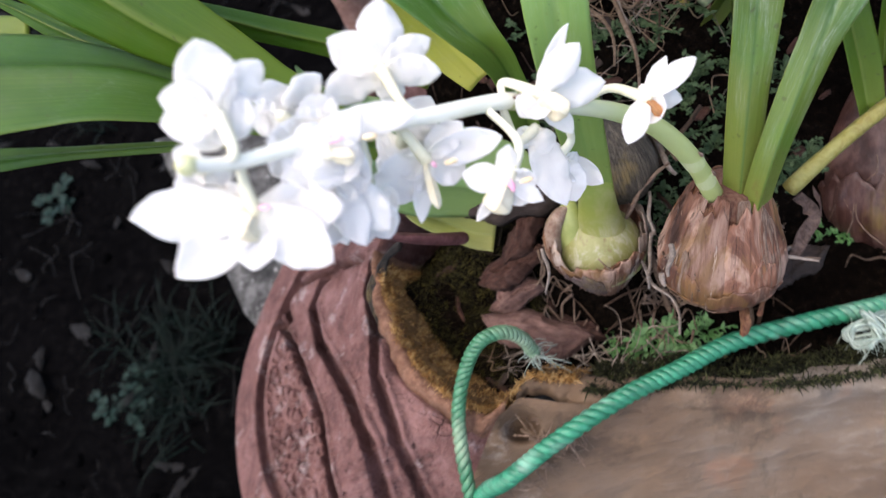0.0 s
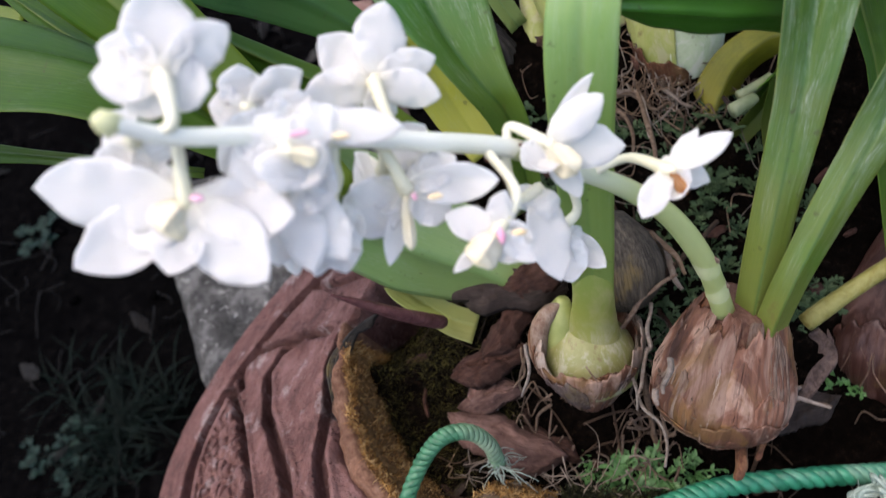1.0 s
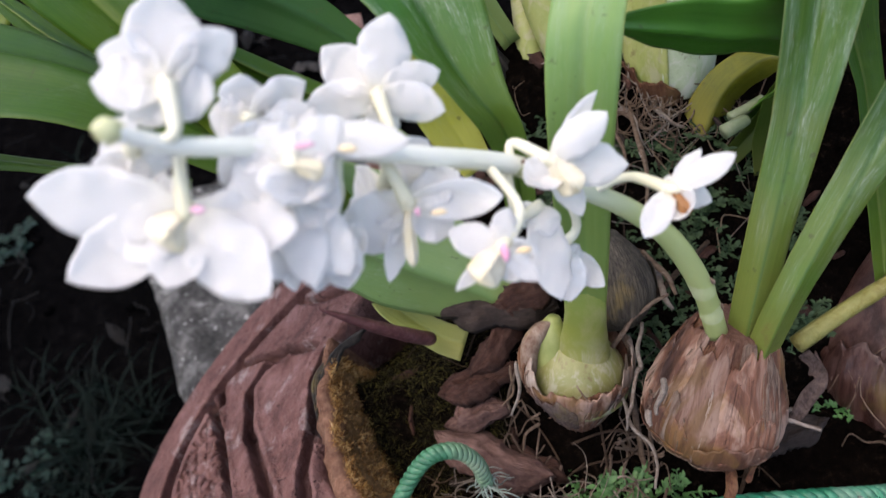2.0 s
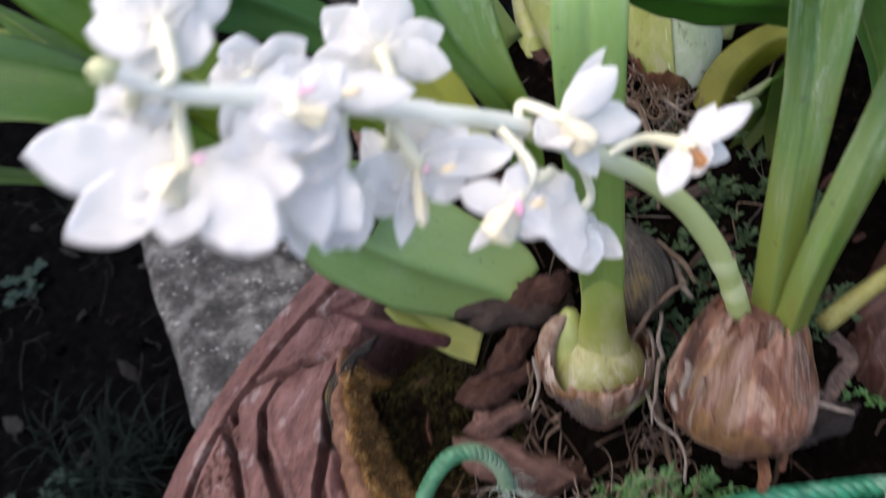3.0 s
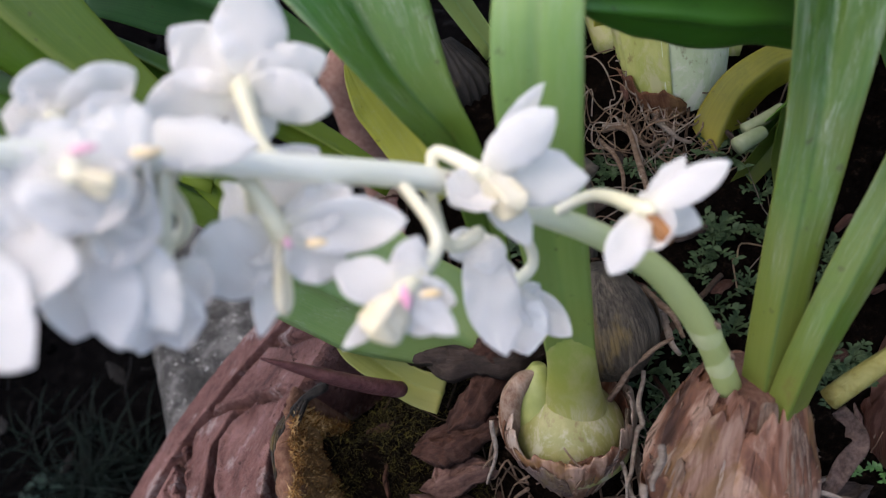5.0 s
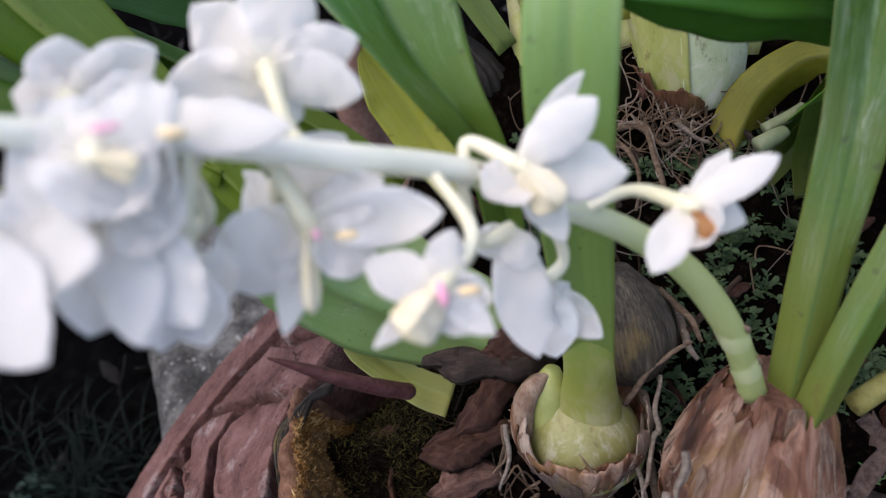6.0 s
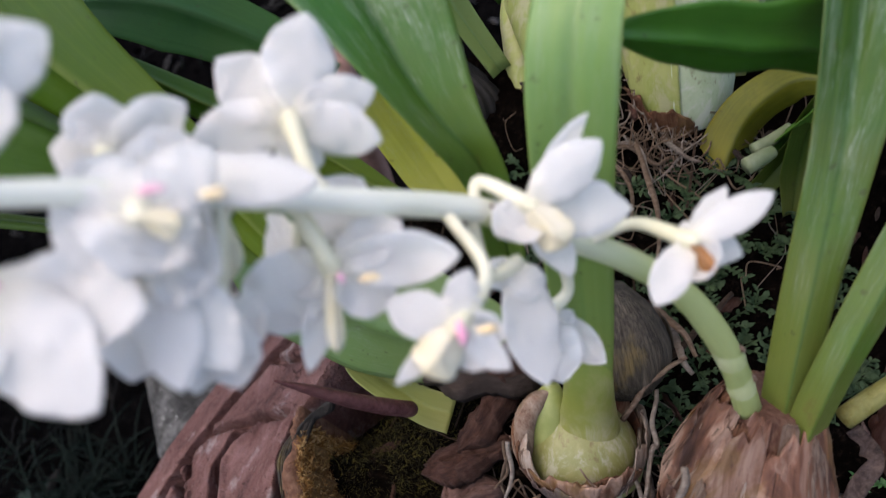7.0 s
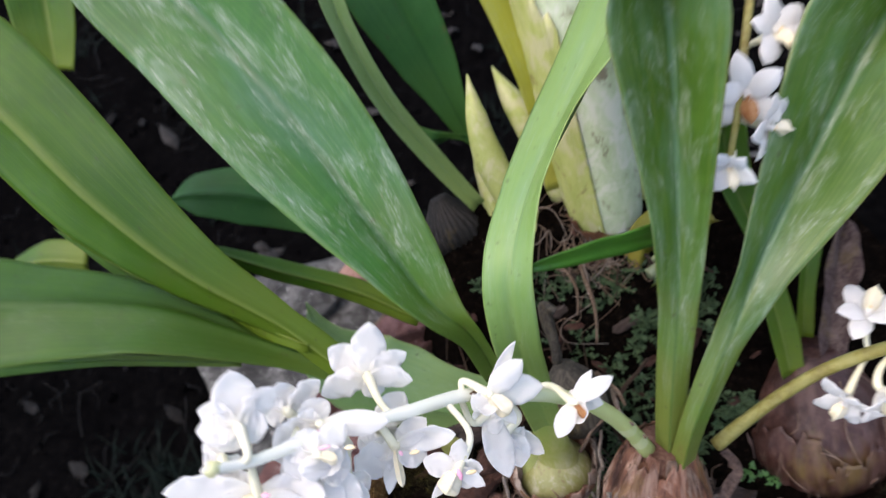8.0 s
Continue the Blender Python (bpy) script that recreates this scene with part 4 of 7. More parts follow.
            rows.append(row)
        for i in range(n):
            for j in range(7):
                bm.faces.new((rows[i][j], rows[i][j + 1], rows[i + 1][j + 1], rows[i + 1][j]))
        part(name, bm, mat, pot, label)
    return pot


build_pot()


# ---- potting soil ----
def bed_z(x, y):
    """Surface of the potting soil: low in the hollow, rising to the far side."""
    rise = min(0.098, max(0.0, 0.62 * (y - 0.262)))
    hollow = 0.020 * math.exp(-((x - 0.005) / 0.03) ** 2 - ((y - 0.295) / 0.035) ** 2)
    left = max(0.0, 1.7 * (0.048 - x)) * max(0.0, min(1.0, (y - 0.31) / 0.05))
    return 0.347 + rise - hollow - left + 0.005 * noise.noise(Vector((x * 40, y * 40, 0))) + 0.0025 * noise.noise(Vector((x * 130, y * 130, 3)))


def build_bed():
    bm = bmesh.new()
    rows, seg = 60, 160
    rings = []
    for k in range(1, rows + 1):
        f = k / rows
        ring = []
        for j in range(seg):
            a = 2 * math.pi * j / seg
            mx, my = mouth(a)
            x, y = 0.10 + (mx - 0.10) * f * 0.955, 0.345 + (my - 0.345) * f * 0.955
            ring.append(bm.verts.new((x, y, bed_z(x, y))))
        rings.append(ring)
    mid = bm.verts.new((0.10, 0.345, bed_z(0.10, 0.345)))
    for j in range(seg):
        bm.faces.new((mid, rings[0][j], rings[0][(j + 1) % seg]))
    for k in range(rows - 1):
        for j in range(seg):
            bm.faces.new((rings[k][j], rings[k + 1][j], rings[k + 1][(j + 1) % seg], rings[k][(j + 1) % seg]))
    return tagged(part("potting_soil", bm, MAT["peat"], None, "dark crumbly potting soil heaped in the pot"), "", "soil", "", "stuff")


build_bed()


# ---- places of the small things in the pot ----
ROPE_A = [(0.2149, 0.2512, 0.3600), (0.1906, 0.2469, 0.3660), (0.1620, 0.2459, 0.3700), (0.1247, 0.2431, 0.3760), (0.0981, 0.2352, 0.3820), (0.0721, 0.2274, 0.3880), (0.0402, 0.2142, 0.3920), (0.0171, 0.2045, 0.3860), (0.0004, 0.2011, 0.3720), (-0.0271, 0.1877, 0.3300)]
ROPE_B = [(-0.0104, 0.1843, 0.3500), (-0.0042, 0.2020, 0.3720), (-0.0011, 0.2223, 0.3860), (0.0022, 0.2384, 0.3920), (0.0100, 0.2534, 0.3980), (0.0202, 0.2602, 0.4080), (0.0304, 0.2626, 0.4060), (0.0368, 0.2609, 0.3950), (0.0386, 0.2577, 0.3800)]
ROPE_KNOT = (0.1759, 0.2341, 0.3720)
ROPE_LOOP = [(0.1850, 0.2389, 0.3780), (0.1756, 0.2379, 0.3810), (0.1690, 0.2367, 0.3780), (0.1700, 0.2313, 0.3740), (0.1750, 0.2297, 0.3800), (0.1801, 0.2328, 0.3820), (0.1789, 0.2390, 0.3830), (0.1852, 0.2300, 0.3740), (0.1888, 0.2252, 0.3700)]
CHIPS = [
    ((0.0400, 0.2740, 0.3655), (0.048, -0.021, -0.004), 0.0498, 0.0165, 0.0060, 'bark_pink', 'broad pinkish flake of bark beside the hollow', 1.1),
    ((0.0334, 0.2917, 0.3690), (0.011, -0.010, -0.005), 0.0160, 0.0100, 0.0070, 'bark_pink', 'broken pinkish bark piece', 2.3),
    ((0.0377, 0.3038, 0.3825), (0.033, 0.002, 0.011), 0.0347, 0.0085, 0.0070, 'bark', 'dark red-brown bark lump', 3.1),
    ((0.0455, 0.3102, 0.3940), (0.021, 0.016, 0.016), 0.0300, 0.0110, 0.0080, 'bark', 'rough dark bark beside the bulb', 4.4),
    ((0.0490, 0.3232, 0.4085), (0.043, -0.005, 0.010), 0.0441, 0.0140, 0.0100, 'bark_grey', 'long grey-brown strip of bark', 5.2),
    ((0.0587, 0.3227, 0.4139), (0.025, 0.003, 0.011), 0.0273, 0.0110, 0.0090, 'bark', 'dark bark strip behind the bulb', 6.6),
    ((0.0329, 0.2997, 0.3814), (0.023, 0.001, 0.009), 0.0244, 0.0100, 0.0090, 'bark', 'reddish broken bark end', 7.3),
    ((0.0341, 0.2908, 0.3708), (0.025, 0.005, 0.010), 0.0273, 0.0100, 0.0070, 'bark_pink', 'thin pinkish bark flake', 8.8),
    ((0.0564, 0.2729, 0.3566), (0.028, -0.013, -0.001), 0.0307, 0.0090, 0.0060, 'bark', 'narrow dark bark splinter', 9.4),
    ((0.0412, 0.2800, 0.3436), (0.041, -0.019, -0.012), 0.0473, 0.0160, 0.0090, 'bark_pink', 'broad pinkish bark flake by the rope', 10.5),
    ((0.0460, 0.3272, 0.4120), (0.050, -0.008, 0.005), 0.0511, 0.0160, 0.0110, 'bark_grey', 'weathered bark under the cut leaf', 11.2),
    ((0.1579, 0.2704, 0.3786), (0.029, 0.006, -0.001), 0.0300, 0.0120, 0.0080, 'bark_grey', 'dark bark under the brown bulb', 12.7),
]
ROOTS = [
    ([(0.1097, 0.3342, 0.4195), (0.1162, 0.3266, 0.4177), (0.1209, 0.3162, 0.4142)], 0.00130, 'root'),
    ([(0.0972, 0.3157, 0.3980), (0.1118, 0.3195, 0.4082), (0.1261, 0.3291, 0.4153), (0.1369, 0.3378, 0.4173)], 0.00140, 'root_dark'),
    ([(0.1132, 0.3933, 0.4378), (0.1153, 0.3761, 0.4343), (0.1163, 0.3628, 0.4288), (0.1131, 0.3495, 0.4204)], 0.00110, 'root'),
    ([(0.0559, 0.2960, 0.4009), (0.0503, 0.2898, 0.3898), (0.0510, 0.2858, 0.3842)], 0.00070, 'root'),
    ([(0.0532, 0.2980, 0.4016), (0.0530, 0.2906, 0.3924), (0.0476, 0.2866, 0.3854)], 0.00060, 'root'),
    ([(0.1214, 0.2651, 0.4127), (0.1400, 0.2653, 0.4132), (0.1574, 0.2688, 0.4090)], 0.00090, 'root'),
    ([(0.1257, 0.2628, 0.4115), (0.1446, 0.2637, 0.4112), (0.1640, 0.2631, 0.3998)], 0.00080, 'root'),
    ([(0.1018, 0.3059, 0.3711), (0.1019, 0.2873, 0.3647), (0.1042, 0.2673, 0.3526), (0.1052, 0.2568, 0.3430)], 0.00140, 'root'),
    ([(0.0282, 0.2625, 0.3411), (0.0490, 0.2637, 0.3405), (0.0645, 0.2584, 0.3347), (0.0888, 0.2539, 0.3295)], 0.00100, 'root'),
    ([(0.0401, 0.2741, 0.3439), (0.0510, 0.2607, 0.3386), (0.0678, 0.2494, 0.3320)], 0.00090, 'root'),
    ([(0.1391, 0.2702, 0.3599), (0.1390, 0.2594, 0.3493), (0.1357, 0.2539, 0.3418)], 0.00160, 'root'),
    ([(0.1472, 0.2713, 0.3587), (0.1428, 0.2588, 0.3482), (0.1390, 0.2533, 0.3408)], 0.00100, 'root_dark'),
    ([(0.1046, 0.3976, 0.4323), (0.1115, 0.3951, 0.4355), (0.1195, 0.3876, 0.4322), (0.1273, 0.3913, 0.4298), (0.1353, 0.3829, 0.4221)], 0.00090, 'root'),
    ([(0.1086, 0.4108, 0.4350), (0.1193, 0.4061, 0.4359), (0.1279, 0.3955, 0.4328), (0.1387, 0.3957, 0.4246)], 0.00080, 'root'),
    ([(0.1032, 0.3951, 0.4306), (0.1081, 0.3857, 0.4304), (0.1093, 0.3731, 0.4258), (0.1070, 0.3665, 0.4213)], 0.00090, 'root'),
]


# ---- dried bulbs, bract and rubble ----
bm = bmesh.new()
tube(bm, catmull([(-0.0130, 0.3044, 0.4500), (-0.0040, 0.3052, 0.4395), (0.0060, 0.3062, 0.4275), (0.0134, 0.3092, 0.4142), (0.0200, 0.3140, 0.4000)], 40), [0.0004, 0.0018, 0.0026, 0.0030, 0.0030], 14, 0.10, 2.0, True, 3, 0.06)
tagged(part("dry_shoot", bm, MAT["bract"], None, "pointed dark red dry shoot lying over the rim"), "", "shoot")
strip_rng = random.Random(77)
bm = bmesh.new()
for k in range(46):
    off = (k % 23) / 22 - 0.5
    sag = strip_rng.uniform(-0.0012, 0.0012)
    end = strip_rng.uniform(0.7, 1.0)
    pts = [(x + dx * off, y + dy * off, z + sag - 0.004 * abs(off)) for x, y, z, dx, dy in ((-0.0150, 0.3290, 0.3830, 0.003, 0.006), (-0.0262, 0.3225, 0.3825, 0.008, 0.007), (-0.0325, 0.3105, 0.3812, 0.010, 0.003), (-0.0330, 0.2975, 0.3795, 0.007, 0.0), (-0.0318, 0.2860, 0.3785, 0.003, 0.0))]
    line = catmull(pts, 24)
    tube(bm, line[:max(8, int(24 * end))], [0.0004, strip_rng.uniform(0.0004, 0.0008), 0.0003], 5, 0.3, k * 0.7)
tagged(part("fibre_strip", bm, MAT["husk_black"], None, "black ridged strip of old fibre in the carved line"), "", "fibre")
old_bulb = thing("old_bulb", "shrivelled grey old orchid bulb with a dry stalk", "bulb", (0.0973, 0.3128, 0.4034))
pseudobulb(old_bulb, (0.0973, 0.3128, 0.4034), (0.0951, 0.3358, 0.4334), [0.010, 0.0160, 0.0168, 0.0150, 0.011, 0.005], 9.3, MAT["husk_grey"], [(0.5, 0.95, 0.0, 0.8)], [MAT["husk_grey"]], "wrinkled grey fibrous bulb", ribs=61, rib_depth=0.012)
root_line(old_bulb, [(0.0930, 0.3322, 0.4459), (0.0934, 0.3437, 0.4598), (0.0939, 0.3518, 0.4677), (0.0987, 0.3486, 0.4670)], 0.0028, MAT["husk_grey"], 3.0, "dry_stalk", "dry broken stalk", 20, 0.002)
old_bulb_two = thing("old_bulb", "dark wrinkled old orchid bulb behind the leaves", "bulb", (0.0511, 0.4230, 0.4242))
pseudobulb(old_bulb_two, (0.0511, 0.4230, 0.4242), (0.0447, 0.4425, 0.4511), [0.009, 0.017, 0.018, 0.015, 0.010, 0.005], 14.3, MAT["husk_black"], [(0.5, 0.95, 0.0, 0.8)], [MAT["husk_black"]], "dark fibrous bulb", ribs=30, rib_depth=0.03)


def wooden_stake(x, y, w, top, lean):
    """A weathered square stake with a splintered top."""
    bm = bmesh.new()
    rings = []
    for k in range(15):
        v = k / 14
        z = -0.02 + (top + 0.02) * v
        ring = []
        for a, b in ((-1, -1), (0, -1.05), (1, -1), (1.05, 0), (1, 1), (0, 1.05), (-1, 1), (-1.05, 0)):
            e = 0.0012 * noise.noise(Vector((a * 3, b * 3, z * 40)))
            ring.append(bm.verts.new((x + lean * v + a * w / 2 + e, y + b * w / 2 + e, z + (0.006 * noise.noise(Vector((a, b, 3))) if k == 14 else 0))))
        rings.append(ring)
    for k in range(14):
        for j in range(8):
            bm.faces.new((rings[k][j], rings[k][(j + 1) % 8], rings[k + 1][(j + 1) % 8], rings[k + 1][j]))
    bm.faces.new(rings[-1])
    return tagged(part("wooden_stake", bm, MAT["brick"], None, "pinkish weathered wooden stake behind the pot"), "", "stake")


wooden_stake(-0.058, 0.60, 0.026, 0.335, 0.005)
bm = bmesh.new()
rock_chip(bm, (0, 0, 0), (1, 0.2, 0), 0.060, 0.035, 0.025, 1.2, 10, 10)
tagged(part("rubble_piece", bm, MAT['brick'], None, 'broken piece of old red brick on the slab', Matrix.Translation((-0.0989, 0.5997, 0.1625))), "", "rubble", "rubble on the slab")
bm = bmesh.new()
rock_chip(bm, (0, 0, 0), (1, 0.2, 0), 0.070, 0.030, 0.020, 2.2, 10, 10)
tagged(part("rubble_piece", bm, MAT['brick'], None, 'long broken brick shard on the slab', Matrix.Translation((-0.0675, 0.5285, 0.1610))), "", "rubble", "rubble on the slab")
bm = bmesh.new()
rock_chip(bm, (0, 0, 0), (1, 0.2, 0), 0.050, 0.030, 0.020, 3.2, 10, 10)
tagged(part("rubble_piece", bm, MAT['concrete'], None, 'grey lump of broken concrete', Matrix.Translation((-0.1483, 0.5724, 0.1610))), "", "rubble", "rubble on the slab")
STRAW = [(0.0341, 0.2213, 0.3683), (0.0383, 0.2148, 0.3625), (0.0280, 0.2120, 0.3600), (0.0175, 0.2092, 0.3575), (0.0439, 0.2195, 0.3667)]
TANGLE = [(0.0367, 0.2654, 0.3680), (0.0453, 0.2554, 0.3660), (0.0607, 0.2518, 0.3660), (0.0751, 0.2456, 0.3660), (0.0891, 0.2397, 0.3660), (0.0556, 0.2636, 0.3680), (0.0834, 0.2573, 0.3660)]
tagged(root_line(None, [(0.1052, 0.3081, 0.4110), (0.1044, 0.2973, 0.4083), (0.1028, 0.2906, 0.4061), (0.1004, 0.2881, 0.4071), (0.0991, 0.2768, 0.4040), (0.0957, 0.2718, 0.4035), (0.0956, 0.2683, 0.3983)], 0.0009, MAT["root_bleached"], 20.3, "root", "bleached crooked orchid root between the bulbs", 24, 0.0022), "", "root", "pale roots between the bulbs")
tagged(root_line(None, [(0.0949, 0.2999, 0.4068), (0.1001, 0.3047, 0.4145), (0.1078, 0.3096, 0.4192), (0.1164, 0.3139, 0.4209)], 0.0011, MAT["root_pale"], 21.3, "root", "dry brown root leaning on a bulb", 24, 0.0022), "", "root", "pale roots between the bulbs")
tagged(root_line(None, [(0.1146, 0.3306, 0.4097), (0.1166, 0.3215, 0.4114), (0.1178, 0.3161, 0.4122), (0.1193, 0.3118, 0.4113)], 0.0014, MAT["root_bleached"], 22.3, "root", "bleached crooked orchid root between the bulbs", 24, 0.0022), "", "root", "pale roots between the bulbs")
tagged(root_line(None, [(0.1041, 0.2665, 0.4509), (0.1035, 0.2619, 0.4513), (0.1016, 0.2566, 0.4502), (0.1016, 0.2538, 0.4494)], 0.0011, MAT["root_bleached"], 23.3, "root", "loose bleached strand on the husk of a bulb", 24, 0.0022), "", "root", "pale roots between the bulbs")
tagged(root_line(None, [(0.0991, 0.2579, 0.4479), (0.0991, 0.2548, 0.4468), (0.0997, 0.2524, 0.4462)], 0.0011, MAT["root_bleached"], 24.3, "root", "loose bleached strand on the husk of a bulb", 24, 0.0022), "", "root", "pale roots between the bulbs")
tagged(root_line(None, [(0.0578, 0.2876, 0.4245), (0.0579, 0.2812, 0.4223), (0.0561, 0.2756, 0.4185), (0.0538, 0.2715, 0.4133)], 0.0007, MAT["root_bleached"], 25.3, "root", "loose bleached strand on the husk of a bulb", 24, 0.0022), "", "root", "pale roots between the bulbs")
tagged(root_line(None, [(0.1155, 0.4984, 0.3609), (0.1253, 0.4906, 0.3595), (0.1406, 0.4768, 0.3588), (0.1501, 0.4686, 0.3572), (0.1571, 0.4590, 0.3550)], 0.0017, MAT["root_bleached"], 40.3, "root", "long pale root at the foot of the stout bulb", 24, 0.003), "", "root", "pale roots between the bulbs")
tagged(root_line(None, [(0.1141, 0.4649, 0.3678), (0.1238, 0.4575, 0.3667), (0.1262, 0.4423, 0.3675), (0.1279, 0.4294, 0.3639)], 0.0018, MAT["root_bleached"], 41.3, "root", "long pale root at the foot of the stout bulb", 24, 0.003), "", "root", "pale roots between the bulbs")
tagged(root_line(None, [(0.1151, 0.4525, 0.3646), (0.1307, 0.4670, 0.3597), (0.1474, 0.4612, 0.3585), (0.1571, 0.4511, 0.3554)], 0.0014, MAT["root_bleached"], 42.3, "root", "long pale root at the foot of the stout bulb", 24, 0.003), "", "root", "pale roots between the bulbs")
tagged(root_line(None, [(0.1237, 0.4391, 0.3656), (0.1353, 0.4536, 0.3616), (0.1439, 0.4569, 0.3585), (0.1511, 0.4459, 0.3590)], 0.0013, MAT["root_pale"], 43.3, "root", "long pale root at the foot of the stout bulb", 24, 0.003), "", "root", "pale roots between the bulbs")
tagged(root_line(None, [(0.1270, 0.2610, 0.4120), (0.1310, 0.2620, 0.4120), (0.1420, 0.2620, 0.4120), (0.1480, 0.2650, 0.4120), (0.1530, 0.2670, 0.4120)], 0.0011, MAT["root_bleached"], 50.6, "root", "pale root sprouting at the foot of the brown bulb", 24, 0.002), "", "root", "pale roots between the bulbs")
tagged(root_line(None, [(0.1410, 0.2620, 0.4100), (0.1470, 0.2640, 0.4100), (0.1540, 0.2620, 0.4100), (0.1610, 0.2580, 0.4100)], 0.0008, MAT["root_bleached"], 51.6, "root", "pale root sprouting at the foot of the brown bulb", 24, 0.002), "", "root", "pale roots between the bulbs")
tagged(root_line(None, [(0.1000, 0.3000, 0.3980), (0.0960, 0.2890, 0.3980), (0.0970, 0.2780, 0.3980), (0.0980, 0.2690, 0.3980), (0.1040, 0.2590, 0.3980), (0.1020, 0.2460, 0.3980)], 0.0008, MAT["root_bleached"], 52.6, "root", "pale root sprouting at the foot of the brown bulb", 24, 0.002), "", "root", "pale roots between the bulbs")
tagged(part("husk_scrap", blade([(0.1290, 0.2510, 0.4020), (0.1280, 0.2440, 0.4020), (0.1250, 0.2380, 0.4020)], [(0.9, 0.2, 0.2), (0.8, 0.3, 0.3), (0.9, 0.1, 0.3)], [0.0036399999999999996, 0.0052, 0.00416], 0.3, 14, 8, 0.0005, 0.1, 0.1, 0.5, 0.3), MAT["husk_red"], None, "dry rust brown scrap of husk below the bulb"), "", "husk", "scraps of husk")
tagged(part("husk_scrap", blade([(0.1380, 0.2550, 0.4040), (0.1360, 0.2490, 0.4040), (0.1330, 0.2440, 0.4040)], [(0.9, 0.2, 0.2), (0.8, 0.3, 0.3), (0.9, 0.1, 0.3)], [0.00224, 0.0032, 0.00256], 0.3, 14, 8, 0.0005, 0.1, 0.1, 0.5, 1.3), MAT["husk_red"], None, "dry rust brown scrap of husk below the bulb"), "", "husk", "scraps of husk")
tagged(part("husk_scrap", blade([(0.1310, 0.2590, 0.4120), (0.1300, 0.2520, 0.4120), (0.1300, 0.2470, 0.4120)], [(0.9, 0.2, 0.2), (0.8, 0.3, 0.3), (0.9, 0.1, 0.3)], [0.0023799999999999997, 0.0034, 0.00272], 0.3, 14, 8, 0.0005, 0.1, 0.1, 0.5, 2.3), MAT["husk_white"], None, "torn white scrap of husk"), "", "husk", "scraps of husk")
bm = bmesh.new()
tube(bm, catmull([(0.1500, 0.3760, 0.4460), (0.1580, 0.3800, 0.4460), (0.1640, 0.3840, 0.4460)], 14), [0.0022, 0.0021, 0.0020, 0.0017], 12, 0.12, 6.0)
tagged(part("root_stub", bm, MAT["stub"], None, "pale green white cut root stub"), "", "root", "pale cut stubs")
bm = bmesh.new()
tube(bm, catmull([(0.1460, 0.3690, 0.4460), (0.1520, 0.3720, 0.4460), (0.1560, 0.3740, 0.4460)], 14), [0.0029, 0.0028, 0.0027, 0.0021], 12, 0.12, 6.0)
tagged(part("root_stub", bm, MAT["stub"], None, "pale green white cut root stub"), "", "root", "pale cut stubs")
tagged(root_line(None, [(0.1100, 0.4130, 0.4340), (0.1200, 0.4090, 0.4340), (0.1260, 0.3950, 0.4340), (0.1350, 0.3840, 0.4340)], 0.0011, MAT["root_bleached"], 60.6, "root", "long pale root at the foot of the stout bulb", 24, 0.002), "", "root", "pale roots between the bulbs")
tagged(root_line(None, [(0.1050, 0.3980, 0.4340), (0.1130, 0.3980, 0.4340), (0.1160, 0.3850, 0.4340), (0.1160, 0.3710, 0.4340)], 0.0013, MAT["root_bleached"], 61.6, "root", "long pale root at the foot of the stout bulb", 24, 0.002), "", "root", "pale roots between the bulbs")


# ---- orchid: the shoot that leans beside the hollow ----
shoot_a = thing("orchid_shoot", "orchid shoot with a pale husky bulb and broad arching green leaves", "orchid", (0.0787, 0.2822, 0.3702), "orchid shoots in the pot")
pseudobulb(shoot_a, (0.0790, 0.2845, 0.3735), (0.0796, 0.3059, 0.4201), [0.0070, 0.0120, 0.0166, 0.0202, 0.0206, 0.0160, 0.0080], 1.3, MAT["neck"], [(0.55, 0.98, 0.0, 0.72), (-0.10, 0.13, 0.02, 0.86), (0.08, 0.30, 0.0, 0.70), (0.22, 0.42, 0.0, 0.68), (0.36, 0.60, 0.02, 0.80), (-0.09, 0.07, 0.42, 0.86), (0.10, 0.24, 0.08, 0.58), (0.18, 0.36, 0.25, 0.66), (0.30, 0.46, 0.05, 0.56), (0.0, 0.12, 0.1, 0.74)], [MAT["husk_tan"], MAT["husk_white"], MAT["husk_tan"], MAT["husk_tan"], MAT["husk_white"], MAT["husk_red"], MAT["husk_purple"], MAT["husk_red"], MAT["husk_purple"], MAT["husk_pale"]], "plump green bulb in torn papery husk", ragged=0.2, fibres=26, core=[0.0056, 0.0104, 0.0148, 0.0190, 0.0160, 0.0085, 0.0010])
part("leaf_sheath", flat_neck([(0.0806, 0.2935, 0.3890), (0.0812, 0.2954, 0.3975), (0.0820, 0.2972, 0.4070), (0.0827, 0.2986, 0.4170), (0.0832, 0.2990, 0.4280), (0.0836, 0.2988, 0.4400), (0.0838, 0.3004, 0.4540)], (0.97, -0.09, -0.20), [0.0190, 0.0156, 0.0114, 0.0091, 0.0080, 0.0075, 0.0072], [0.0188, 0.0150, 0.0100, 0.0066, 0.0042, 0.0022, 0.0006], 2.0), MAT["neck"], shoot_a, "fleshy yellow green leaf base")
bm = bmesh.new()
tube(bm, catmull([(0.0682, 0.2967, 0.3992), (0.0695, 0.3010, 0.4097), (0.0711, 0.3044, 0.4170), (0.0725, 0.3076, 0.4216)], 12), [0.0080, 0.0072, 0.0058, 0.0024], 14, 0.06, 2.5)
part("leaf_sheath", bm, MAT["bulb_green"], shoot_a, "small green side shoot")
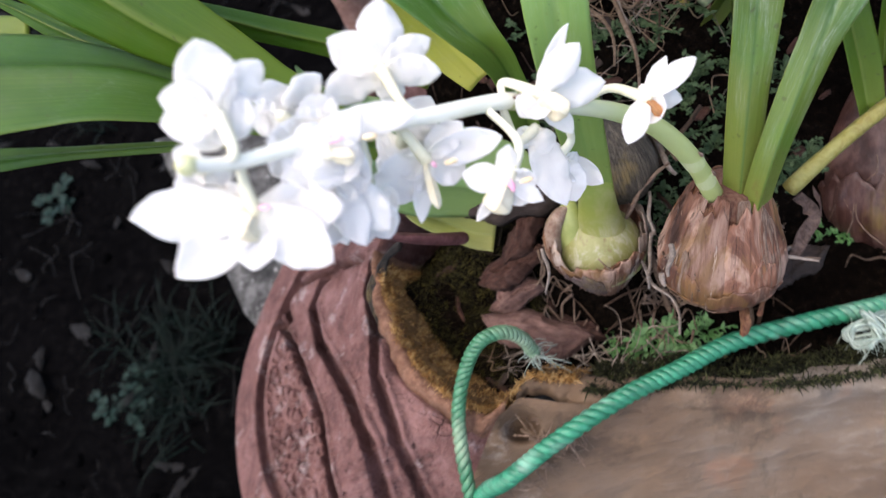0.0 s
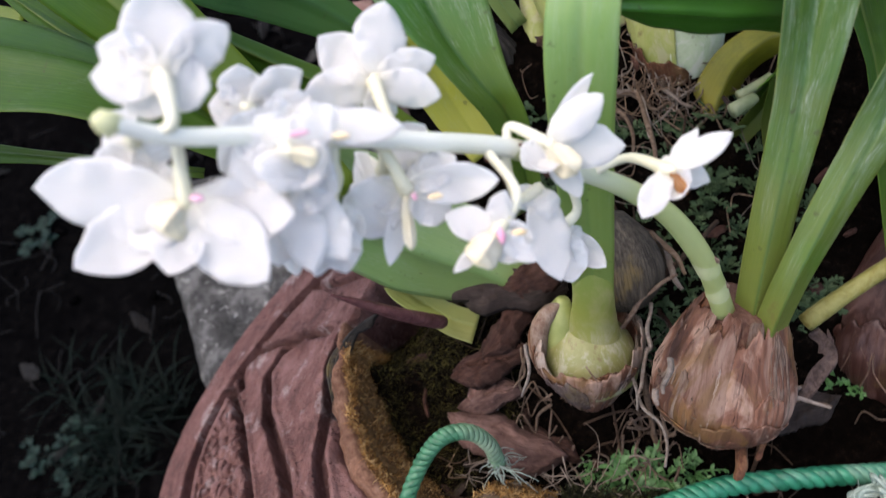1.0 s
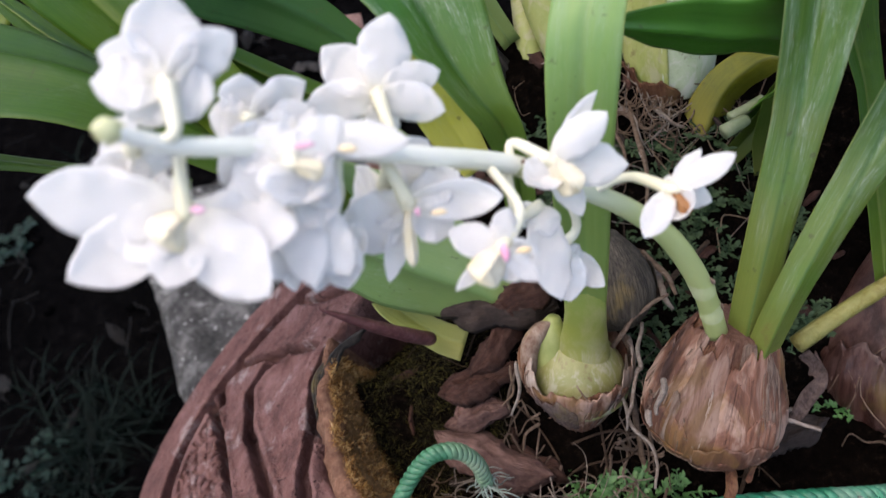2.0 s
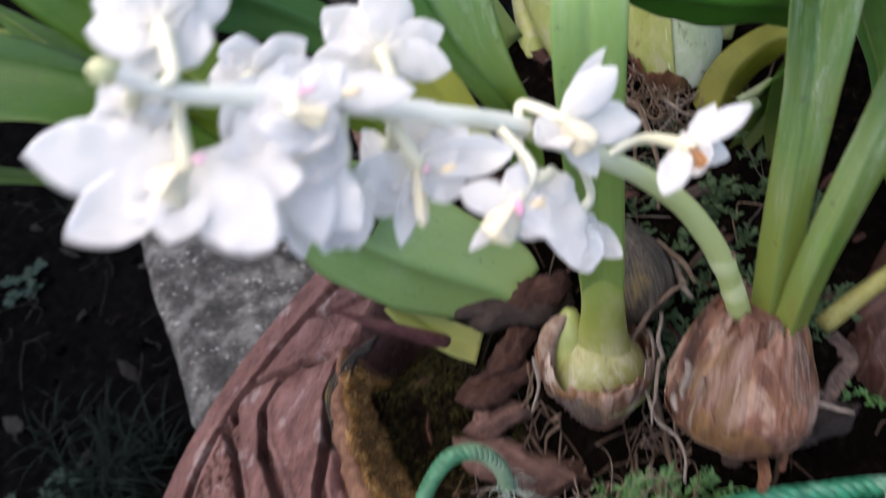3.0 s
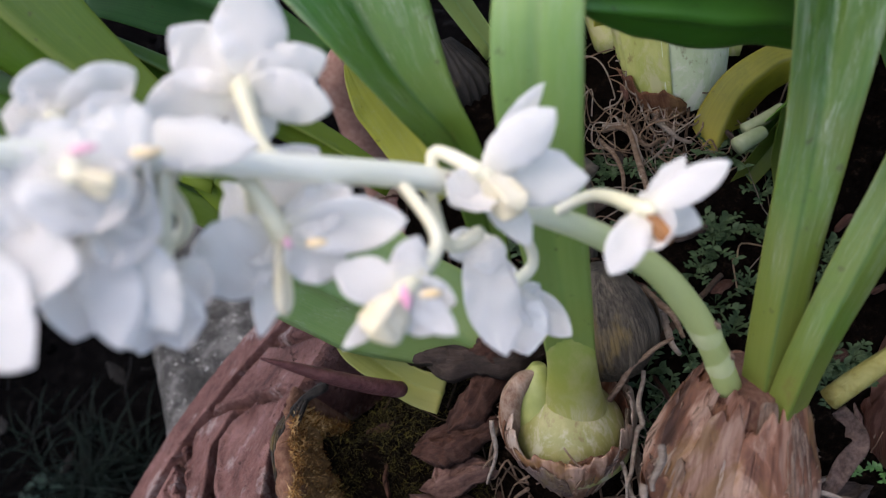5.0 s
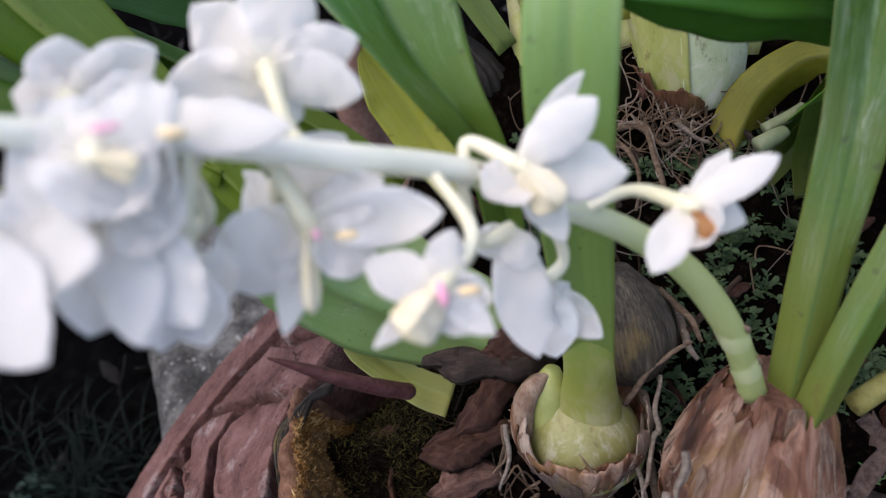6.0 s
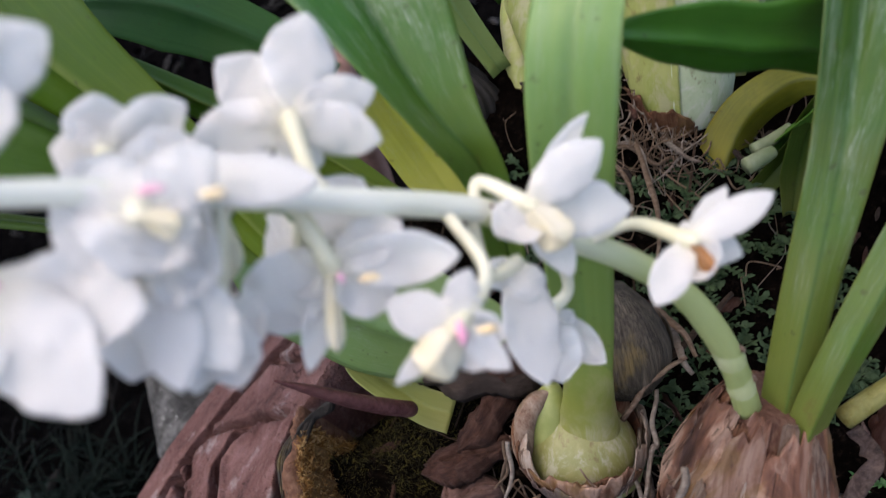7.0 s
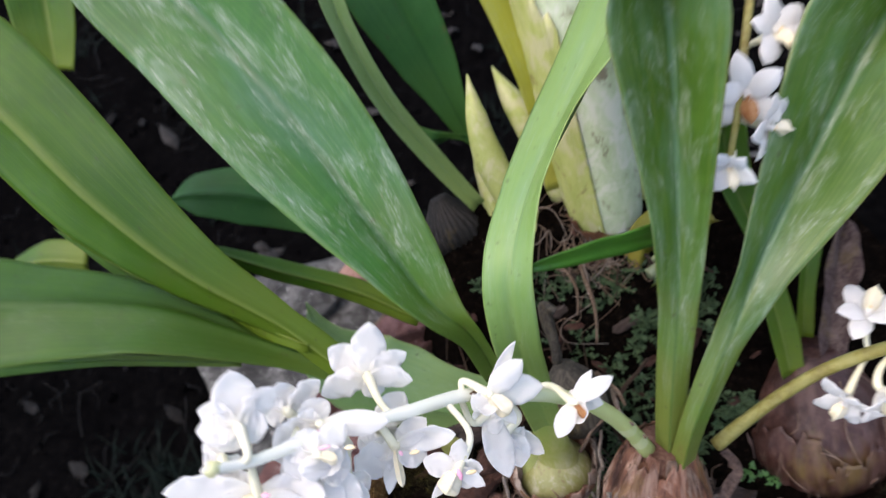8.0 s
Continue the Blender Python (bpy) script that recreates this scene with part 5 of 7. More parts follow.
leaf(shoot_a, [(0.0650, 0.3200, 0.4623), (0.0650, 0.3170, 0.5090), (0.0585, 0.3215, 0.5340), (0.0466, 0.3396, 0.5575), (0.0267, 0.3699, 0.5836), (0.0012, 0.4061, 0.6116), (-0.0300, 0.4445, 0.6422), (-0.0623, 0.4850, 0.6701)], [(0.95, -0.12, -0.27), (0.80, 0.10, -0.55), (0.72, 0.12, -0.66), (0.90, 0.02, -0.43), (0.99, -0.04, -0.16), (0.97, -0.18, -0.14), (0.96, -0.22, -0.14), (0.96, -0.22, -0.15)], [0.0100, 0.0130, 0.0270, 0.0425, 0.0620, 0.0829, 0.0899, 0.0976], MAT['leaf'], 'broad green blade with pale scurf', fold=[0.3, 0.34, 0.34, 0.26, 0.2, 0.18, 0.16], seed=1.1, tip=0.2, count=48)
leaf(shoot_a, [(0.0825, 0.3000, 0.4100), (0.0836, 0.2990, 0.4370), (0.0838, 0.2980, 0.4700), (0.0838, 0.3000, 0.5009), (0.0845, 0.3040, 0.5350), (0.0880, 0.3180, 0.5600), (0.0985, 0.3450, 0.5680), (0.1160, 0.3760, 0.5720), (0.1380, 0.3960, 0.5880), (0.1579, 0.4096, 0.6086)], [(0.97, -0.09, -0.20), (0.97, -0.09, -0.20), (0.97, -0.09, -0.22), (0.97, -0.09, -0.22), (0.96, -0.12, -0.18), (0.88, -0.35, 0.20), (0.60, -0.58, 0.52), (0.36, -0.70, 0.60), (0.46, -0.73, 0.50), (0.67, -0.69, 0.28)], [0.0136, 0.0146, 0.0158, 0.0172, 0.0184, 0.0198, 0.0250, 0.0400, 0.0450, 0.0417], MAT['leaf_strap'], 'upright pale green strap leaf', fold=[0.05, 0.06, 0.08, 0.1, 0.1], seed=2.2, tip=0.15, count=48, thick=0.0014)
bm = bmesh.new()
tube(bm, catmull([(0.0609, 0.2890, 0.3948), (0.0607, 0.2948, 0.4074), (0.0626, 0.2996, 0.4162), (0.0669, 0.3031, 0.4205), (0.0712, 0.3051, 0.4213)], 16), [0.0018, 0.0034, 0.0038, 0.0032, 0.0010], 14, 0.12, 4.5)
part("husk_scale", bm, MAT["husk_pale"], shoot_a, "brown rolled rim of an old scale")


# ---- orchid: the shoot that bears the white flower spike ----
shoot_b = thing("orchid_shoot", "orchid shoot with brown husky bulb, two leaves, white spike", "orchid", (0.1274, 0.2623, 0.3969), "orchid shoots in the pot")
SCALES_B = [(0.02, 0.40, 0.00, 0.86), (0.36, 0.72, 0.00, 0.92), (0.68, 1.06, 0.02, 0.88), (-0.10, 0.17, 0.06, 1.02), (0.13, 0.30, 0.04, 0.98), (0.27, 0.52, 0.08, 1.02), (0.66, 0.95, 0.04, 1.00),
            (0.00, 0.10, 0.10, 0.92), (0.09, 0.15, 0.18, 1.00), (0.20, 0.25, 0.02, 0.76), (0.08, 0.22, 0.00, 0.50), (0.30, 0.36, 0.06, 0.88), (0.38, 0.45, 0.10, 0.96), (0.24, 0.42, 0.00, 0.42), (-0.06, 0.10, 0.00, 0.40), (0.16, 0.21, 0.36, 0.98),
            (0.26, 0.31, 0.30, 0.90), (0.12, 0.18, 0.02, 0.66), (0.34, 0.42, 0.02, 0.60), (0.06, 0.30, 0.00, 0.20), (0.26, 0.46, 0.01, 0.16),
            (0.02, 0.09, 0.66, 1.07), (0.11, 0.16, 0.62, 1.04), (0.19, 0.27, 0.70, 1.06), (0.30, 0.36, 0.66, 1.05), (0.04, 0.56, 0.02, 0.27), (0.50, 1.06, 0.02, 0.25)]
pseudobulb(shoot_b, (0.1218, 0.2632, 0.3975), (0.1322, 0.2845, 0.4480), [0.0095, 0.0200, 0.0224, 0.0206, 0.0172, 0.0136, 0.0098], 4.1, MAT["husk"], SCALES_B, [MAT["husk_tan"], MAT["husk_tan"], MAT["husk_tan"], MAT["husk_tan"], MAT["husk_tan"], MAT["husk_tan"], MAT["husk_tan"], MAT["husk_tan"], MAT["husk_tan"], MAT["husk_white"], MAT["husk_tan"], MAT["husk_tan"], MAT["husk_pale"], MAT["husk_tan"], MAT["husk_tan"], MAT["husk_red"], MAT["husk_tan"], MAT["husk_pale"], MAT["husk_tan"], MAT["husk_pale"], MAT["husk_tan"], MAT["husk_red"], MAT["husk_tan"], MAT["husk_tan"], MAT["husk_pale"]], "swollen bulb in shaggy brown husk", ragged=0.13, fibres=60, lump=0.14, step=0.00028)
leaf(shoot_b, [(0.1325, 0.2742, 0.4230), (0.1350, 0.2830, 0.4494), (0.1405, 0.2990, 0.4800), (0.1470, 0.3150, 0.5100), (0.1522, 0.3320, 0.5420), (0.1550, 0.3490, 0.5740), (0.1572, 0.3640, 0.6020), (0.1590, 0.3800, 0.6280)], [(0.98, -0.17, 0.04), (0.96, -0.22, 0.17), (0.97, -0.23, -0.02), (0.98, -0.20, -0.06), (0.98, -0.21, -0.08), (0.96, -0.27, -0.04), (0.96, -0.29, -0.07), (0.96, -0.26, -0.09)], [0.0110, 0.0125, 0.0132, 0.0150, 0.0205, 0.0300, 0.0390, 0.0444], MAT['leaf_young'], 'folded green blade on a pale sheath', fold=[-0.45, -0.45, -0.3, 0.1, 0.45, 0.55, 0.5, 0.45], seed=3.3, tip=0.12, count=44)
leaf(shoot_b, [(0.1358, 0.2690, 0.4150), (0.1372, 0.2735, 0.4400), (0.1456, 0.2843, 0.4689), (0.1625, 0.3020, 0.4974), (0.1796, 0.3178, 0.5171), (0.2015, 0.3399, 0.5370), (0.2279, 0.3680, 0.5602), (0.2539, 0.3933, 0.5785)], [(0.99, -0.16, 0.03), (0.98, -0.19, 0.10), (0.95, -0.29, -0.10), (0.81, -0.40, -0.43), (0.89, -0.27, -0.36), (0.83, -0.47, -0.32), (0.70, -0.63, -0.35), (0.71, -0.60, -0.37)], [0.0100, 0.0105, 0.0105, 0.0130, 0.0205, 0.0374, 0.0559, 0.0698], MAT['leaf_young'], 'wide green blade with a bright keel', fold=[-0.6, -0.6, -0.5, -0.1, 0.35, 0.46, 0.42, 0.36], seed=4.4, tip=0.12, count=40)
leaf(shoot_b, [(0.1592, 0.2852, 0.4170), (0.1621, 0.2802, 0.4153), (0.1628, 0.2760, 0.4145), (0.1590, 0.2721, 0.4123), (0.1507, 0.2636, 0.4076)], [(0.81, 0.32, -0.50), (0.80, 0.21, -0.56), (0.83, 0.30, -0.46), (0.85, 0.20, -0.49), (0.70, -0.00, -0.72)], [0.0046, 0.0054, 0.0060, 0.0062, 0.0045], MAT['husk_dark'], 'folded dry brown sheath', fold=0.35, seed=3.9, tip=0.12, ripple=0.3, name='husk_scale')
spike = [(0.1252, 0.2810, 0.4477), (0.1175, 0.2838, 0.4765), (0.1078, 0.2860, 0.4991), (0.0959, 0.2850, 0.5176), (0.0829, 0.2825, 0.5328), (0.0665, 0.2783, 0.5511), (0.0505, 0.2689, 0.5682), (0.0360, 0.2615, 0.5816), (0.0232, 0.2542, 0.5936), (0.0135, 0.2484, 0.6023), (0.0080, 0.2452, 0.6103)]
bm = bmesh.new()
tube(bm, catmull(spike, 60), [0.0037, 0.0035, 0.0032, 0.0028, 0.0025, 0.0023, 0.0021, 0.0019, 0.0018, 0.0016, 0.0014], 14, 0.08, 1.0)
part("flower_stem", bm, MAT["stem"], shoot_b, "jointed pale green flower stem")
bm = bmesh.new()
rock_chip(bm, (0.0077, 0.2451, 0.6108), (-0.0005, -0.0011, 0.0018), 0.007, 0.004, 0.004, 3.0)
part("bud", bm, MAT["bud"], shoot_b, "yellowish closed bud at the stem tip")


def stem_joint(line, radius, at, length, seed):
    """A short sheath that clasps the stem, its upper rim torn and oblique, a dry brown bract tip on one side."""
    bm = bmesh.new()
    n, seg = len(line) - 1, 20
    rows = []
    for k in range(9):
        u = at + length * k / 8
        row = []
        for j in range(seg):
            a = 2 * math.pi * j / seg
            v = min(0.999, u + length * 0.45 * math.cos(a + seed) * k / 8 + length * 0.08 * noise.noise(Vector((math.cos(a) * 2, math.sin(a) * 2, seed))) * k / 8)
            f = v * n
            i = int(f)
            p = line[i].lerp(line[i + 1], f - i)
            tan = (line[i + 1] - line[i]).normalized()
            side = tan.cross(Vector((0, -1, 0.3))).normalized()
            r = radius * (1.0 + 0.045 * math.sin(math.pi * (0.15 + 0.75 * k / 8))) if k < 8 else radius * 1.02
            row.append(bm.verts.new(p + (side * math.cos(a) + tan.cross(side) * math.sin(a)) * r))
        rows.append(row)
    for k in range(8):
        for j in range(seg):
            bm.faces.new((rows[k][j], rows[k][(j + 1) % seg], rows[k + 1][(j + 1) % seg], rows[k + 1][j]))
    node = part("node", bm, MAT["joint"], shoot_b, "swollen stem joint with a clasping sheath")
    i = int((at + length * 1.2) * n)
    tan = (line[i + 1] - line[i]).normalized()
    side = tan.cross(Vector((0, -1, 0.3))).normalized()
    bm = bmesh.new()
    rock_chip(bm, line[i] + side * radius * 1.0 + Vector((0, -0.001, 0)), tan, 0.004, 0.0022, 0.0012, seed, 8, 8, 0.2, 2.0)
    part("bract", bm, MAT["husk_pale"], node, "dry brown bract tip")


stem_line = catmull(spike, 120)
stem_joint(stem_line, 0.00355, 0.040, 0.018, 0.8)
stem_joint(stem_line, 0.0035, 0.088, 0.022, 2.9)
stem_joint(stem_line, 0.0025, 0.478, 0.016, 1.7)
bloom(shoot_b, (0.1013, 0.2719, 0.5435), (0.0842, 0.2828, 0.5313),
      [((0.1160, 0.2765, 0.5479), (-0.35, 0.90, 0.25), 0.0056, 0.0004),
       ((0.1095, 0.2812, 0.5451), (-0.75, 0.66, 0.01), 0.0038, -0.0003),
       ((0.0939, 0.2618, 0.5398), (0.83, -0.53, -0.18), 0.0061, 0.0000),
       ((0.1110, 0.2721, 0.5368), (0.44, 0.61, 0.66), 0.0060, 0.0009),
       ((0.1028, 0.2644, 0.5426), (0.78, 0.09, 0.61), 0.0081, 0.0004),
       ((0.1017, 0.2770, 0.5421), (-0.98, 0.02, -0.22), 0.0058, 0.0008)],
      lip=((0.1045, 0.2660, 0.5410), (0.86, 0.28, 0.42), 0.0031, 0.0008), mid=(0.0936, 0.2825, 0.5363), seed=1, dead=True)
bloom(shoot_b, (0.0749, 0.2760, 0.5538), (0.0656, 0.2778, 0.5520),
      [((0.0883, 0.2833, 0.5593), (-0.54, 0.49, 0.68), 0.0076, -0.0001),
       ((0.0868, 0.2907, 0.5587), (-0.66, 0.31, 0.68), 0.0043, 0.0009),
       ((0.0925, 0.2784, 0.5460), (0.14, 0.82, 0.56), 0.0095, 0.0005),
       ((0.0809, 0.2690, 0.5412), (0.91, 0.04, 0.41), 0.0059, -0.0002),
       ((0.0686, 0.2719, 0.5519), (0.54, -0.52, -0.66), 0.0068, -0.0000),
       ((0.0725, 0.2690, 0.5528), (0.95, -0.31, -0.05), 0.0072, 0.0005)],
      lip=((0.0804, 0.2690, 0.5501), (0.81, 0.44, 0.38), 0.0069, 0.0008), mid=(0.0668, 0.2819, 0.5546), seed=2)
bloom(shoot_b, (0.0624, 0.2513, 0.5572), (0.0605, 0.2750, 0.5572),
      [((0.0521, 0.2554, 0.5598), (-0.41, -0.87, -0.26), 0.0069, -0.0004),
       ((0.0524, 0.2445, 0.5541), (0.58, -0.60, -0.56), 0.0031, 0.0009),
       ((0.0695, 0.2468, 0.5511), (0.69, 0.64, 0.33), 0.0041, -0.0003),
       ((0.0648, 0.2607, 0.5587), (-0.85, 0.13, 0.51), 0.0057, 0.0003),
       ((0.0696, 0.2518, 0.5523), (0.40, 0.65, 0.64), 0.0056, 0.0007),
       ((0.0664, 0.2475, 0.5510), (0.82, 0.55, 0.18), 0.0065, 0.0002)],
      lip=((0.0573, 0.2447, 0.5558), (0.75, -0.48, -0.45), 0.0076, 0.0008), blush=((0.0634, 0.2490, 0.5597), (0.0003, -0.0016, -0.0012), 0.0041, 0.0018), cap=((0.0672, 0.2491, 0.5596), (0.0009, 0.0001, -0.0001)), mid=(0.0669, 0.2632, 0.5539), seed=3)
bloom(shoot_b, (0.0747, 0.2746, 0.5200), (0.0769, 0.2811, 0.5393),
      [((0.0859, 0.2669, 0.5111), (0.71, 0.60, 0.38), 0.0069, 0.0011),
       ((0.0767, 0.2633, 0.5113), (0.96, -0.05, 0.29), 0.0102, 0.0012),
       ((0.0725, 0.2808, 0.5213), (-0.95, -0.31, -0.09), 0.0052, 0.0005),
       ((0.0791, 0.2720, 0.5148), (0.79, 0.38, 0.49), 0.0079, 0.0009)], mid=(0.0802, 0.2780, 0.5241), seed=4)
bloom(shoot_b, (0.0711, 0.2760, 0.5369), (0.0647, 0.2773, 0.5528),
      [((0.0740, 0.2556, 0.5262), (0.96, 0.22, -0.16), 0.0095, 0.0009),
       ((0.0649, 0.2746, 0.5332), (0.45, -0.77, -0.46), 0.0063, 0.0004),
       ((0.0733, 0.2697, 0.5330), (0.96, 0.21, 0.21), 0.0071, -0.0004)], mid=(0.0658, 0.2724, 0.5401), seed=5)
bloom(shoot_b, (0.0407, 0.2795, 0.5777), (0.0466, 0.2670, 0.5716),
      [((0.0448, 0.2936, 0.5862), (-0.85, -0.06, 0.52), 0.0103, 0.0004),
       ((0.0300, 0.2885, 0.5841), (-0.71, -0.65, -0.26), 0.0096, 0.0001),
       ((0.0253, 0.2753, 0.5788), (0.09, -0.56, -0.82), 0.0085, 0.0012),
       ((0.0536, 0.2857, 0.5760), (-0.14, 0.52, 0.84), 0.0072, 0.0006),
       ((0.0540, 0.2775, 0.5722), (0.39, 0.50, 0.77), 0.0076, 0.0007),
       ((0.0405, 0.2763, 0.5677), (0.84, 0.52, -0.18), 0.0069, -0.0004)], mid=(0.0431, 0.2716, 0.5738), seed=6)
bloom(shoot_b, (0.0445, 0.2600, 0.5648), (0.0394, 0.2633, 0.5783),
      [((0.0308, 0.2527, 0.5633), (0.32, -0.45, -0.83), 0.0116, 0.0006),
       ((0.0642, 0.2608, 0.5627), (0.05, 0.67, 0.75), 0.0081, 0.0008),
       ((0.0554, 0.2673, 0.5643), (-0.49, 0.76, 0.43), 0.0071, 0.0000),
       ((0.0525, 0.2577, 0.5564), (0.46, 0.86, 0.20), 0.0092, -0.0005),
       ((0.0384, 0.2485, 0.5535), (0.91, -0.10, -0.40), 0.0046, 0.0009),
       ((0.0363, 0.2599, 0.5625), (0.16, -0.83, -0.53), 0.0076, 0.0000)],
      lip=((0.0445, 0.2484, 0.5586), (0.96, 0.14, -0.26), 0.0029, 0.0008), blush=((0.0468, 0.2566, 0.5662), (0.0003, -0.0007, -0.0005), 0.0018, 0.0017), cap=((0.0511, 0.2563, 0.5658), (0.0009, 0.0001, -0.0001)), mid=(0.0416, 0.2651, 0.5717), seed=7)
bloom(shoot_b, (0.0280, 0.2628, 0.5854), (0.0293, 0.2579, 0.5877),
      [((0.0487, 0.2610, 0.5825), (0.13, 0.92, 0.36), 0.0070, 0.0001),
       ((0.0309, 0.2576, 0.5759), (0.73, 0.67, -0.14), 0.0109, 0.0000),
       ((0.0133, 0.2541, 0.5856), (0.34, -0.59, -0.73), 0.0136, 0.0010),
       ((0.0245, 0.2704, 0.5881), (-0.85, -0.47, 0.23), 0.0095, 0.0002),
       ((0.0213, 0.2649, 0.5883), (-0.44, -0.77, -0.46), 0.0068, -0.0003),
       ((0.0183, 0.2546, 0.5799), (0.68, -0.40, -0.62), 0.0102, -0.0001)],
      lip=((0.0274, 0.2511, 0.5793), (0.88, 0.18, -0.43), 0.0051, 0.0008), blush=((0.0287, 0.2597, 0.5873), (0.0019, -0.0000, -0.0004), 0.0039, 0.0019), cap=((0.0349, 0.2589, 0.5862), (0.0008, 0.0001, -0.0001)), mid=(0.0325, 0.2626, 0.5781), seed=8)
bloom(shoot_b, (0.0197, 0.2560, 0.5667), (0.0332, 0.2600, 0.5840),
      [((0.0158, 0.2485, 0.5619), (0.87, -0.15, -0.47), 0.0075, 0.0010),
       ((0.0282, 0.2525, 0.5598), (0.45, 0.89, 0.10), 0.0066, 0.0005),
       ((0.0194, 0.2459, 0.5579), (0.72, 0.45, -0.53), 0.0052, 0.0007),
       ((0.0271, 0.2484, 0.5557), (0.57, 0.81, -0.17), 0.0076, 0.0010),
       ((0.0143, 0.2524, 0.5664), (0.43, -0.60, -0.67), 0.0083, -0.0005)], mid=(0.0304, 0.2604, 0.5679), seed=9)
bloom(shoot_b, (0.0174, 0.2687, 0.5857), (0.0222, 0.2536, 0.5944),
      [((0.0162, 0.2767, 0.5907), (-0.75, -0.42, 0.50), 0.0089, 0.0011),
       ((0.0280, 0.2771, 0.5860), (-0.25, 0.27, 0.93), 0.0072, 0.0009),
       ((0.0097, 0.2695, 0.5878), (-0.20, -0.89, -0.41), 0.0079, 0.0004),
       ((0.0217, 0.2676, 0.5814), (0.43, 0.88, 0.20), 0.0081, 0.0007)], mid=(0.0194, 0.2662, 0.5821), seed=10)
bloom(shoot_b, (0.0132, 0.2568, 0.6080), (0.0120, 0.2476, 0.6043),
      [((0.0133, 0.2704, 0.6160), (-0.89, -0.23, 0.40), 0.0110, -0.0003),
       ((0.0239, 0.2661, 0.6088), (-0.26, 0.22, 0.94), 0.0078, 0.0005),
       ((0.0025, 0.2622, 0.6123), (-0.54, -0.57, -0.63), 0.0092, -0.0002),
       ((0.0018, 0.2564, 0.6109), (-0.08, -0.88, -0.46), 0.0084, -0.0004),
       ((0.0196, 0.2570, 0.6034), (0.33, 0.82, 0.47), 0.0087, 0.0011),
       ((0.0061, 0.2521, 0.6060), (0.49, -0.40, -0.78), 0.0079, 0.0001)], mid=(0.0145, 0.2496, 0.6048), seed=11)
bloom(shoot_b, (0.0112, 0.2430, 0.5913), (0.0140, 0.2486, 0.6018),
      [((-0.0150, 0.2459, 0.5977), (-0.25, -0.65, -0.72), 0.0121, -0.0001),
       ((-0.0090, 0.2331, 0.5895), (0.42, -0.76, -0.50), 0.0107, -0.0002),
       ((0.0078, 0.2312, 0.5866), (0.92, -0.11, -0.39), 0.0094, 0.0001),
       ((0.0244, 0.2305, 0.5818), (0.76, 0.58, 0.29), 0.0120, 0.0006),
       ((0.0297, 0.2412, 0.5855), (0.17, 0.95, 0.25), 0.0114, 0.0010),
       ((0.0021, 0.2466, 0.5927), (-0.39, -0.83, -0.39), 0.0097, -0.0005),
       ((-0.0041, 0.2419, 0.5906), (0.09, -0.88, -0.48), 0.0132, -0.0003)],
      lip=((0.0072, 0.2373, 0.5908), (0.64, -0.38, -0.67), 0.0077, 0.0008), blush=((0.0150, 0.2413, 0.5941), (0.0013, -0.0001, -0.0003), 0.0027, 0.0016), mid=(0.0115, 0.2478, 0.5958), seed=12)
bloom(shoot_b, (0.0265, 0.2514, 0.5838), (0.0319, 0.2593, 0.5853),
      [((0.0174, 0.2445, 0.5807), (0.52, -0.33, -0.79), 0.0149, 0.0010),
       ((0.0292, 0.2366, 0.5733), (0.98, 0.21, -0.05), 0.0079, 0.0009),
       ((0.0353, 0.2499, 0.5800), (0.25, 0.95, 0.20), 0.0110, -0.0004),
       ((0.0192, 0.2589, 0.5877), (-0.66, -0.73, 0.16), 0.0111, 0.0005),
       ((0.0346, 0.2576, 0.5865), (-0.64, 0.68, 0.35), 0.0099, 0.0010),
       ((0.0218, 0.2388, 0.5736), (0.83, 0.13, -0.55), 0.0101, -0.0000),
       ((0.0350, 0.2401, 0.5710), (0.84, 0.53, 0.09), 0.0091, -0.0004)], seed=13)
bloom(shoot_b, (0.0292, 0.2514, 0.5916), (0.0261, 0.2560, 0.5906),
      [((0.0190, 0.2481, 0.5910), (0.24, -0.61, -0.75), 0.0103, 0.0009),
       ((0.0270, 0.2446, 0.5882), (0.61, 0.19, -0.77), 0.0095, 0.0007),
       ((0.0344, 0.2476, 0.5866), (0.68, 0.72, 0.16), 0.0091, 0.0006),
       ((0.0386, 0.2588, 0.5929), (-0.49, 0.49, 0.72), 0.0072, 0.0008),
       ((0.0243, 0.2579, 0.5948), (-0.80, -0.59, -0.03), 0.0079, 0.0003),
       ((0.0188, 0.2545, 0.5946), (-0.35, -0.90, -0.26), 0.0071, 0.0008)],
      lip=((0.0352, 0.2486, 0.5909), (0.42, 0.76, 0.50), 0.0038, 0.0008), blush=((0.0330, 0.2515, 0.5954), (0.0018, 0.0002, -0.0002), 0.0037, 0.0012), cap=((0.0402, 0.2506, 0.5941), (0.0006, 0.0000, -0.0001)), seed=14)
bloom(shoot_b, (0.0312, 0.2503, 0.5725), (0.0346, 0.2608, 0.5828),
      [((0.0269, 0.2400, 0.5663), (0.83, 0.00, -0.56), 0.0063, 0.0007),
       ((0.0328, 0.2410, 0.5647), (0.99, 0.09, 0.10), 0.0082, 0.0001),
       ((0.0364, 0.2470, 0.5669), (0.76, 0.52, 0.39), 0.0074, 0.0005),
       ((0.0236, 0.2470, 0.5691), (0.53, -0.68, -0.51), 0.0074, 0.0007)], mid=(0.0333, 0.2553, 0.5779), seed=15)
